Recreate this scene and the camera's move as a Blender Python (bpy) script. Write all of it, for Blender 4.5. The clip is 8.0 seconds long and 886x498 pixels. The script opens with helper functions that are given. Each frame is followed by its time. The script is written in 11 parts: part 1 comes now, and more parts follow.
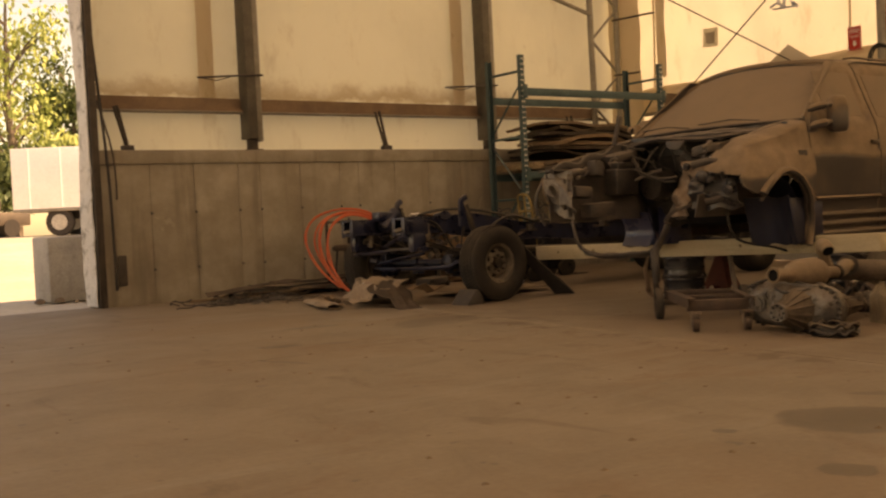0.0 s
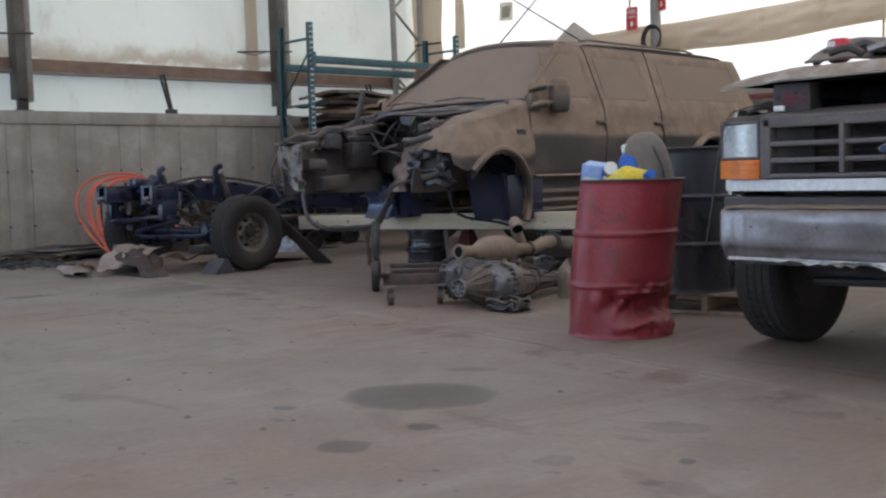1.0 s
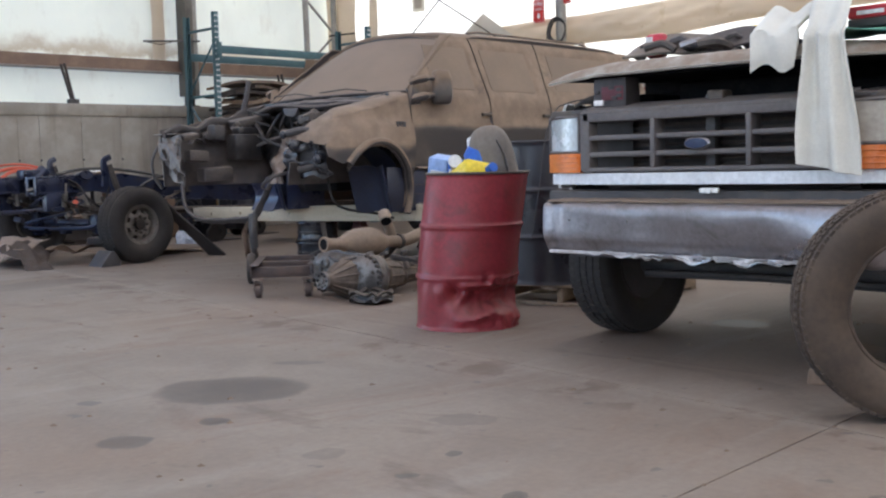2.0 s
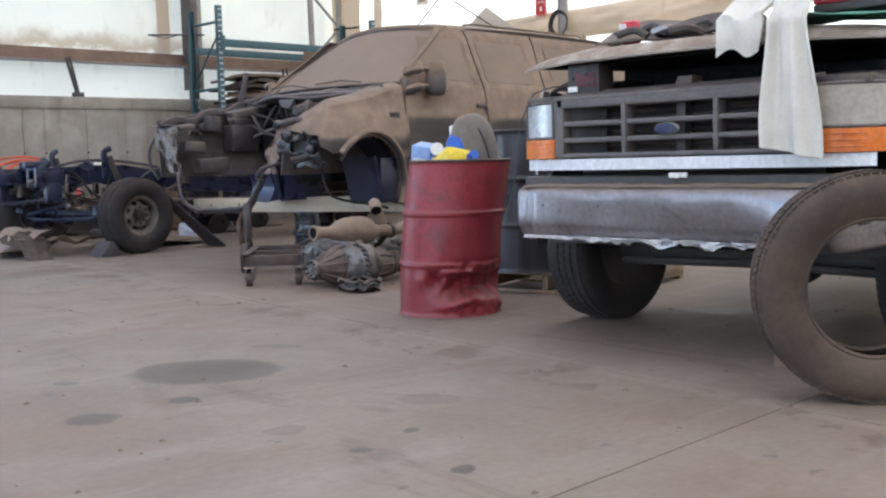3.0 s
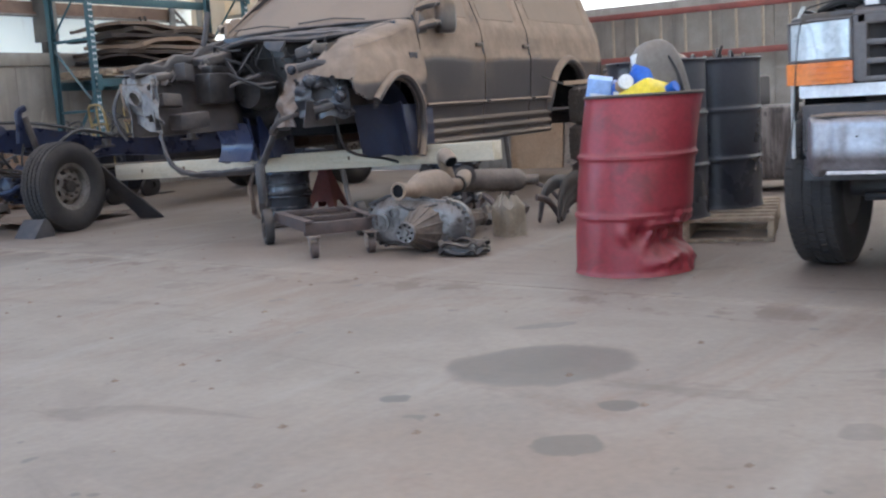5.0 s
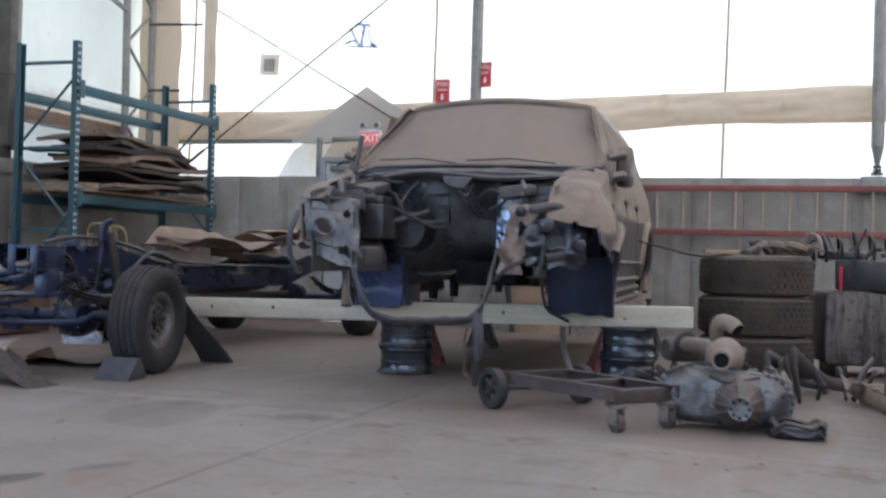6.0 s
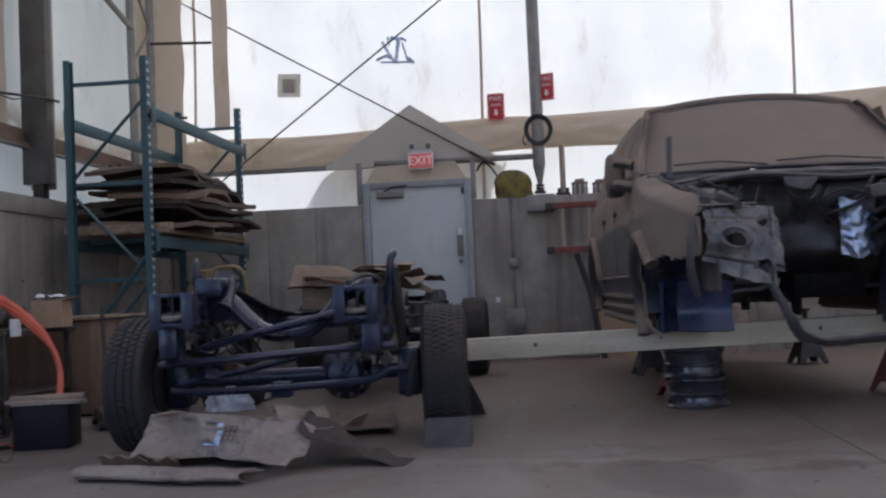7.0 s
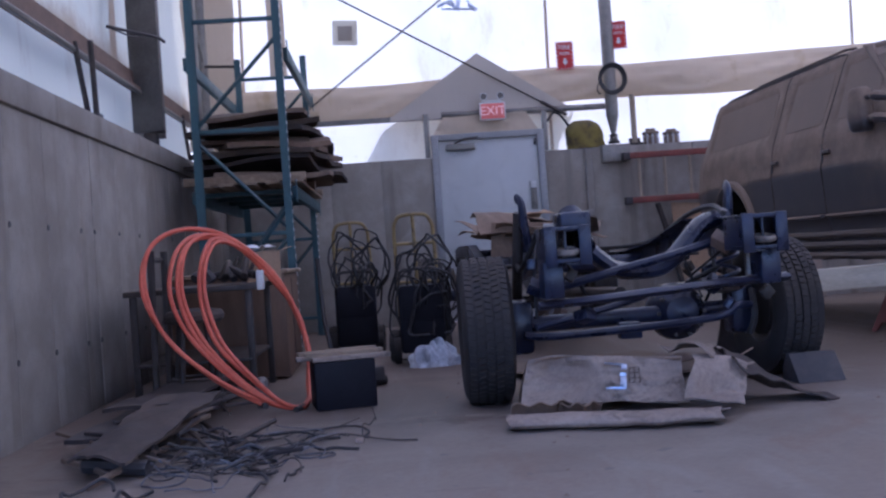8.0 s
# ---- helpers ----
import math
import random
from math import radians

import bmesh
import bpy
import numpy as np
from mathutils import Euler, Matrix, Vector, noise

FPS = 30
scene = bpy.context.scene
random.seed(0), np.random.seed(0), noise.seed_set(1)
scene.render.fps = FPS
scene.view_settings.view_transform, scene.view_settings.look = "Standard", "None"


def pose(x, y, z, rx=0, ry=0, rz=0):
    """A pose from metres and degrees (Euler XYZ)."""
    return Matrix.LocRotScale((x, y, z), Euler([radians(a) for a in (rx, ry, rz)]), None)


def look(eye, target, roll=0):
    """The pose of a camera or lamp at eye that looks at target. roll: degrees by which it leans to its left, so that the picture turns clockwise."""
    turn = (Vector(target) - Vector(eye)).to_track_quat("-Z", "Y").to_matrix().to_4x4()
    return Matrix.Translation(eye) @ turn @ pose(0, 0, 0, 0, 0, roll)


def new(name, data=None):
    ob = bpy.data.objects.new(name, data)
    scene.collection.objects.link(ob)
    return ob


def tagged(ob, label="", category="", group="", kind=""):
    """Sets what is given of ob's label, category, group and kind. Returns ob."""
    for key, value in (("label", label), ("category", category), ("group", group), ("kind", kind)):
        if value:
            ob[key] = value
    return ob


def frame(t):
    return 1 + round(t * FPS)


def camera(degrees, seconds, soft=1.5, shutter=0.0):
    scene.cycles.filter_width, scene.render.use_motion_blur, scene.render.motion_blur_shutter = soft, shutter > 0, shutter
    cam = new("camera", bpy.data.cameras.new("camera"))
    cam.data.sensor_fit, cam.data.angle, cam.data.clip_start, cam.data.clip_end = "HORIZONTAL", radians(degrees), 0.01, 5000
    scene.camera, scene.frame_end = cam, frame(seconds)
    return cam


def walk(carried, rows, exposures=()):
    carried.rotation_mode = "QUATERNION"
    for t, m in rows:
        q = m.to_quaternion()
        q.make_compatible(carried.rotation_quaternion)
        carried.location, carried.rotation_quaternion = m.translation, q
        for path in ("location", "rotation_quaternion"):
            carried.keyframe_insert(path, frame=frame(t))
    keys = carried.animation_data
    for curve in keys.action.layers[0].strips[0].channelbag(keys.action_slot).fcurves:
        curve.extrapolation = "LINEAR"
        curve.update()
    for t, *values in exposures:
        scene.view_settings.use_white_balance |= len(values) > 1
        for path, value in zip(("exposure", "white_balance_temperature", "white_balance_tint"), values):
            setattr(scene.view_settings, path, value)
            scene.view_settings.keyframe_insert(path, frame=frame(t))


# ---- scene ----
cam = camera(45.9, 8.0, 2.2, 0.15)
PATH = [
    (0, (0.348, 0.091, 0.905), (1.518, 1.712, 0.843), -2.8),
    (0.3, (0.658, -0.197, 0.92), (1.882, 1.382, 0.838), -1.9),
    (0.5, (0.831, -0.372, 0.931), (2.092, 1.177, 0.823), -1.6),
    (1, (1.234, -0.801, 0.952), (2.587, 0.665, 0.808), -1.6),
    (1.5, (1.492, -1.057, 0.947), (2.896, 0.358, 0.787), -1.6),
    (2, (1.649, -1.221, 0.951), (3.071, 0.176, 0.786), -1.5),
    (2.2, (1.681, -1.287, 0.941), (3.091, 0.121, 0.772), -1.6),
    (3.3, (1.741, -1.402, 0.893), (3.141, 0.015, 0.721), -1.5),
    (3.5, (1.71, -1.279, 0.94), (3.129, 0.119, 0.752), -1.6),
    (4, (1.554, -0.849, 0.921), (3.05, 0.466, 0.741), -1.2),
    (4.2, (1.478, -0.591, 0.907), (3.01, 0.681, 0.727), -1.2),
    (5.3, (0.76, 1.746, 0.901), (2.524, 2.666, 0.697), -2.8),
    (5.4, (0.653, 2.028, 0.909), (2.454, 2.888, 0.78), -2.0),
    (5.5, (0.562, 2.363, 0.916), (2.374, 3.204, 0.818), -2.7),
    (5.7, (0.53, 3.05, 0.915), (2.376, 3.816, 0.835), 0.3),
    (5.9, (0.515, 3.84, 0.905), (2.391, 4.53, 0.848), 1.6),
    (6, (0.517, 4.268, 0.902), (2.422, 4.877, 0.919), 1.6),
    (6.2, (0.56, 5.04, 0.892), (2.484, 5.586, 0.939), 0.5),
    (6.5, (0.685, 6.252, 0.875), (2.65, 6.614, 0.954), -0.9),
    (6.7, (0.755, 6.96, 0.868), (2.731, 7.255, 0.956), -0.6),
    (7, (0.863, 7.96, 0.861), (2.851, 8.166, 0.942), -2.5),
    (7.2, (0.973, 8.605, 0.871), (2.965, 8.774, 0.936), -3.0),
    (7.5, (1.012, 9.515, 0.831), (3.009, 9.601, 0.881), -3.1),
    (7.8, (1.025, 10.228, 0.873), (3.024, 10.281, 0.915), -3.9),
    (8, (1.186, 10.82, 0.818), (3.183, 10.72, 0.828), -4.0),
]
walk(cam, [(t, look(eye, target, roll)) for t, eye, target, roll in PATH], [
    (0.0, 0.95, 20000, 31), (0.3, 1.3, 9000, 16), (0.6, 1.48, 5800, 14), (1.0, 1.62, 5500, 14),
    (2.0, 2.08, 5500, 15), (4.2, 2.35, 5450, 15), (5.5, 2.48, 5150, 12), (6.0, 2.06, 5150, 14),
    (6.5, 1.42, 5250, 15), (7.0, 1.11, 5250, 20), (7.5, 1.18, 4950, 27), (8.0, 1.39, 4680, 34)])

# ---- world and light ----
world = bpy.data.worlds.new("sky")
scene.world = world
world.use_nodes = True
wn = world.node_tree.nodes
sky = wn.new("ShaderNodeTexSky")
sky.sky_type = "NISHITA"
sky.sun_disc = False
SUN_DIR = Vector((0.62, -0.45, 0.72)).normalized()
sky.sun_elevation = math.asin(SUN_DIR.z)
sky.sun_rotation = math.atan2(SUN_DIR.x, SUN_DIR.y)
world.node_tree.links.new(sky.outputs[0], wn["Background"].inputs[0])
wn["Background"].inputs[1].default_value = 0.15
lamp = bpy.data.lights.new("sun", "SUN")
lamp.energy, lamp.angle, lamp.color = 4.5, radians(0.5), (1.0, 0.95, 0.87)
sun = new("sun", lamp)
sun.matrix_world = look(SUN_DIR * 60, (0, 0, 0))


# ---- building tools ----
def bm_new():
    return bmesh.new()


def empty(name, m, label, category, group=""):
    ob = new(name)
    ob.empty_display_size = 0.2
    ob.matrix_world = m
    return tagged(ob, label, category, group)


def part(name, bm, material, parent=None, label="", kind="", sharp=35):
    """Links a bmesh as one mesh object, under a thing or a part."""
    bmesh.ops.recalc_face_normals(bm, faces=bm.faces)
    me = bpy.data.meshes.new(name)
    bm.to_mesh(me)
    bm.free()
    me.materials.append(material)
    me.shade_smooth()
    me.set_sharp_from_angle(angle=radians(sharp))
    ob = new(name, me)
    if parent:
        ob.parent = parent
    return tagged(ob, label, "", "", kind)


def again(ob, name, parent, m=None):
    """Another object on the same mesh."""
    o = new(name, ob.data)
    o.parent = parent
    if m is not None:
        o.matrix_local = m
    return o


def box(bm, x0, x1, y0, y1, z0, z1, bevel=0.0, m=None):
    vs = bmesh.ops.create_cube(bm, size=1.0)["verts"]
    c = Vector(((x0 + x1) / 2, (y0 + y1) / 2, (z0 + z1) / 2))
    for v in vs:
        v.co = Vector((v.co.x * (x1 - x0), v.co.y * (y1 - y0), v.co.z * (z1 - z0))) + c
    if bevel:
        es = list({e for v in vs for e in v.link_edges})
        out = bmesh.ops.bevel(bm, geom=es, offset=bevel, segments=2, affect="EDGES", profile=0.5)
        vs = list({v for f in out["faces"] for v in f.verts} | {v for v in vs if v.is_valid})
    if m is not None:
        bmesh.ops.transform(bm, matrix=m, verts=vs)
    return vs


def frame_of(d):
    d = Vector(d).normalized()
    a = Vector((0, 0, 1)) if abs(d.z) < 0.9 else Vector((1, 0, 0))
    u = d.cross(a).normalized()
    return u, u.cross(d).normalized()


def ring(bm, c, u, w, r, n, ru=1.0, rw=1.0, turn=0.0):
    return [bm.verts.new(Vector(c) + u * (r * ru * math.cos(turn + 2 * math.pi * k / n)) + w * (r * rw * math.sin(turn + 2 * math.pi * k / n))) for k in range(n)]


def bridge(bm, a, b):
    n = len(a)
    for k in range(n):
        bm.faces.new((a[k], a[(k + 1) % n], b[(k + 1) % n], b[k]))


def cyl(bm, p, q, r, r2=None, n=12, caps=True, turn=0.0):
    p, q = Vector(p), Vector(q)
    u, w = frame_of(q - p)
    a, b = ring(bm, p, u, w, r, n, turn=turn), ring(bm, q, u, w, r if r2 is None else r2, n, turn=turn)
    bridge(bm, a, b)
    if caps:
        bm.faces.new(a)
        bm.faces.new(b[::-1])


def tube(bm, pts, r, n=8, closed=False, ru=1.0, rw=1.0, smooth=0):
    """Sweeps a round or flattened section along points; smooth: Catmull-Rom steps between them."""
    pts = [Vector(p) for p in pts]
    rs = list(r) if isinstance(r, (list, tuple)) else [r] * len(pts)
    if smooth:
        out, ro, k = [], [], len(pts)
        for i in range(k if closed else k - 1):
            if closed:
                a, b, c, d = pts[i - 1], pts[i], pts[(i + 1) % k], pts[(i + 2) % k]
            else:
                a, b, c, d = pts[max(i - 1, 0)], pts[i], pts[i + 1], pts[min(i + 2, k - 1)]
            for s in range(smooth):
                t = s / smooth
                out.append(0.5 * (2 * b + (c - a) * t + (2 * a - 5 * b + 4 * c - d) * t * t + (3 * b - a - 3 * c + d) * t ** 3))
                ro.append(rs[i] * (1 - t) + rs[(i + 1) % k] * t)
        if not closed:
            out.append(pts[-1])
            ro.append(rs[-1])
        pts, rs = out, ro
    k = len(pts)
    rings, u = [], None
    for i, p in enumerate(pts):
        d = (pts[(i + 1) % k] - pts[i - 1]) if closed else (pts[min(i + 1, k - 1)] - pts[max(i - 1, 0)])
        if d.length < 1e-9:
            d = Vector((0, 0, 1))
        d.normalize()
        if u is None:
            u, w = frame_of(d)
        else:
            u = u - d * u.dot(d)
            u = u.normalized() if u.length > 1e-6 else frame_of(d)[0]
        w = d.cross(u)
        rings.append(ring(bm, p, u, w, rs[i], n, ru, rw))
    for i in range(k if closed else k - 1):
        bridge(bm, rings[i], rings[(i + 1) % k])
    if not closed:
        bm.faces.new(rings[0])
        bm.faces.new(rings[-1][::-1])


def lathe(bm, prof, n=32, m=None, closed=False):
    """Turns a profile of (radius, height) round z."""
    rings = []
    for r, h in prof:
        rings.append([bm.verts.new((r * math.cos(2 * math.pi * k / n), r * math.sin(2 * math.pi * k / n), h)) for k in range(n)])
    for i in range(len(rings) if closed else len(rings) - 1):
        bridge(bm, rings[i], rings[(i + 1) % len(rings)])
    vs = [v for g in rings for v in g]
    if not closed:
        for g in (rings[0], rings[-1]):
            if (g[0].co - g[n // 2].co).length > 1e-4:
                bm.faces.new(g)
    if m is not None:
        bmesh.ops.transform(bm, matrix=m, verts=vs)
    return vs


def grid(bm, fn, nu, nv, skip=None):
    """A sheet from fn(u, v) with u and v from 0 to 1; skip(u, v) leaves a cell open."""
    vs = [[bm.verts.new(fn(i / nu, j / nv)) for j in range(nv + 1)] for i in range(nu + 1)]
    fs = []
    for i in range(nu):
        for j in range(nv):
            if skip and skip((i + 0.5) / nu, (j + 0.5) / nv):
                continue
            fs.append(bm.faces.new((vs[i][j], vs[i + 1][j], vs[i + 1][j + 1], vs[i][j + 1])))
    loose = [v for row in vs for v in row if not v.link_faces]
    for v in loose:
        bm.verts.remove(v)
    return fs


def thicken(bm, faces, d):
    bmesh.ops.recalc_face_normals(bm, faces=faces)
    bmesh.ops.solidify(bm, geom=faces, thickness=d)


def slab(bm, poly, origin, u, w, t, bevel=0.0):
    """A flat plate: a polygon in the plane origin + a*u + b*w, t thick along u x w."""
    o, u, w = Vector(origin), Vector(u).normalized(), Vector(w).normalized()
    d = u.cross(w) * t
    a = [bm.verts.new(o + u * p[0] + w * p[1]) for p in poly]
    b = [bm.verts.new(v.co + d) for v in a]
    bm.faces.new(a)
    bm.faces.new(b[::-1])
    bridge(bm, a, b)
    if bevel:
        es = list({e for v in a + b for e in v.link_edges})
        bmesh.ops.bevel(bm, geom=es, offset=bevel, segments=2, affect="EDGES", profile=0.5)


def smooth_step(a, b, x):
    t = min(max((x - a) / (b - a), 0.0), 1.0)
    return t * t * (3 - 2 * t)


def table(x, rows):
    """Linear look-up."""
    for (a, va), (b, vb) in zip(rows, rows[1:]):
        if x <= b:
            return va + (vb - va) * max(0.0, (x - a)) / (b - a)
    return rows[-1][1]


def rnd(a, b):
    return random.uniform(a, b)


def wob(x, y, z, s, amp):
    return noise.noise(Vector((x * s, y * s, z * s))) * amp


def lumps(bm, size, scale):
    """Uneven cast surface: pushes each corner a little by a noise."""
    for v in bm.verts:
        v.co += size * Vector((noise.noise(v.co * scale), noise.noise(v.co * scale + Vector((7, 0, 0))), noise.noise(v.co * scale + Vector((0, 9, 0)))))
        v.co.z = max(v.co.z, 0.003)


# ---- materials ----
DUST = (0.25, 0.185, 0.135)


class Nodes:
    """Short hand for a node material."""

    def __init__(self, name):
        self.m = bpy.data.materials.new(name)
        self.m.use_nodes = True
        self.t = self.m.node_tree
        self.bsdf = self.t.nodes["Principled BSDF"]
        self.tc = self.t.nodes.new("ShaderNodeTexCoord")

    def node(self, kind, **ins):
        n = self.t.nodes.new(kind)
        for k, v in ins.items():
            n.inputs[k.replace("_", " ")].default_value = v
        return n

    def link(self, a, b):
        self.t.links.new(a, b)

    def noise(self, scale, detail=4.0, rough=0.55, coord=None, stretch=None, distort=0.0):
        n = self.node("ShaderNodeTexNoise", Scale=scale, Detail=detail, Roughness=rough, Distortion=distort)
        co = coord or self.tc.outputs["Object"]
        if stretch:
            mp = self.node("ShaderNodeMapping", Scale=stretch)
            self.link(co, mp.inputs["Vector"])
            co = mp.outputs[0]
        self.link(co, n.inputs["Vector"])
        return n.outputs["Fac"]

    def ramp(self, fac, a, b, lo=0.0, hi=1.0):
        n = self.node("ShaderNodeMapRange", From_Min=a, From_Max=b, To_Min=lo, To_Max=hi)
        n.interpolation_type = "SMOOTHSTEP"
        self.link(fac, n.inputs["Value"])
        return n.outputs[0]

    def calc(self, op, a, b):
        n = self.t.nodes.new("ShaderNodeMath")
        n.operation = op
        for i, v in enumerate((a, b)):
            if isinstance(v, (int, float)):
                n.inputs[i].default_value = v
            else:
                self.link(v, n.inputs[i])
        return n.outputs[0]

    def mix(self, fac, a, b, mode="MIX"):
        n = self.t.nodes.new("ShaderNodeMix")
        n.data_type, n.blend_type = "RGBA", mode
        if isinstance(fac, (int, float)):
            n.inputs[0].default_value = fac
        else:
            self.link(fac, n.inputs[0])
        for i, v in ((6, a), (7, b)):
            if isinstance(v, tuple):
                n.inputs[i].default_value = (*v[:3], 1)
            else:
                self.link(v, n.inputs[i])
        return n.outputs[2]

    def bump(self, height, strength=0.3, dist=0.01):
        n = self.node("ShaderNodeBump", Strength=strength, Distance=dist)
        self.link(height, n.inputs["Height"])
        self.link(n.outputs[0], self.bsdf.inputs["Normal"])

    def up(self, a=-0.1, b=0.8):
        g = self.t.nodes.new("ShaderNodeNewGeometry")
        s = self.t.nodes.new("ShaderNodeSeparateXYZ")
        self.link(g.outputs["Normal"], s.inputs[0])
        return self.ramp(s.outputs[2], a, b)

    def random(self, lo=0.85, hi=1.12):
        o = self.t.nodes.new("ShaderNodeObjectInfo")
        return self.ramp(o.outputs["Random"], 0, 1, lo, hi)

    def color(self, socket):
        self.link(socket, self.bsdf.inputs["Base Color"])

    def rough(self, v):
        if isinstance(v, (int, float)):
            self.bsdf.inputs["Roughness"].default_value = v
        else:
            self.link(v, self.bsdf.inputs["Roughness"])

    def metal(self, v):
        self.bsdf.inputs["Metallic"].default_value = v


def surf(name, c1, c2, scale=3.0, rough=0.7, metal=0.0, bump=0.25, fine=45.0, dust=0.0, dirt=0.0, depth=0.006, stretch=None, spec=0.4):
    """A worn surface: two tones at a large scale, a fine grain, dust that settles on upper faces, dirt in blotches."""
    k = Nodes(name)
    big, small = k.noise(scale, 5, 0.6, stretch=stretch), k.noise(fine, 3, 0.6, stretch=stretch)
    col = k.mix(k.ramp(big, 0.36, 0.66), c1, c2)
    grey = k.node("ShaderNodeMapRange", From_Min=0.2, From_Max=0.8, To_Min=0.78, To_Max=1.2)
    k.link(small, grey.inputs["Value"])
    col = k.mix(1.0, col, grey.outputs[0], "MULTIPLY")
    ro = k.ramp(big, 0.3, 0.7, max(rough - 0.1, 0.05), min(rough + 0.1, 1.0))
    if dirt:
        spots = k.calc("MULTIPLY", k.ramp(k.noise(scale * 2.3, 6, 0.7, distort=0.6), 0.5, 0.68), dirt)
        col = k.mix(spots, col, (0.035, 0.028, 0.022))
    if dust:
        cover = k.calc("MULTIPLY", k.calc("ADD", k.calc("MULTIPLY", k.up(), 0.75), 0.25), dust)
        cover = k.calc("MULTIPLY", cover, k.ramp(k.noise(scale * 1.7, 5, 0.65), 0.25, 0.6, 0.45, 1.0))
        col = k.mix(cover, col, DUST)
        ro = k.mix(cover, ro, (0.95, 0.95, 0.95))
    k.color(col)
    k.link(ro, k.bsdf.inputs["Roughness"])
    k.metal(metal)
    k.bsdf.inputs["Specular IOR Level"].default_value = spec
    k.bump(k.calc("ADD", k.calc("MULTIPLY", big, 0.6), k.calc("MULTIPLY", small, 0.4)), bump, depth)
    return k.m


def concrete_wall_material():
    k = Nodes("wall_concrete")
    big, mid, fine = k.noise(0.55, 5, 0.6), k.noise(3.0, 6, 0.65), k.noise(40, 3)
    streak = k.noise(1.0, 5, 0.6, stretch=(5.0, 5.0, 0.35))
    col = k.mix(k.ramp(mid, 0.35, 0.7), (0.27, 0.235, 0.195), (0.36, 0.32, 0.27))
    col = k.mix(k.ramp(big, 0.45, 0.7, 0, 0.6), col, (0.20, 0.165, 0.13))
    col = k.mix(k.ramp(streak, 0.52, 0.72, 0, 0.55), col, (0.15, 0.125, 0.10))
    col = k.mix(k.ramp(k.noise(2.2, 6, 0.7, distort=0.8), 0.62, 0.72, 0, 0.5), col, (0.44, 0.40, 0.34))
    pits = k.ramp(k.noise(90, 2), 0.62, 0.72)
    col = k.mix(k.calc("MULTIPLY", pits, 0.5), col, (0.10, 0.085, 0.07))
    k.color(col)
    k.rough(0.88)
    k.bump(k.calc("ADD", k.calc("MULTIPLY", mid, 0.7), k.calc("MULTIPLY", fine, 0.3)), 0.35, 0.01)
    return k.m


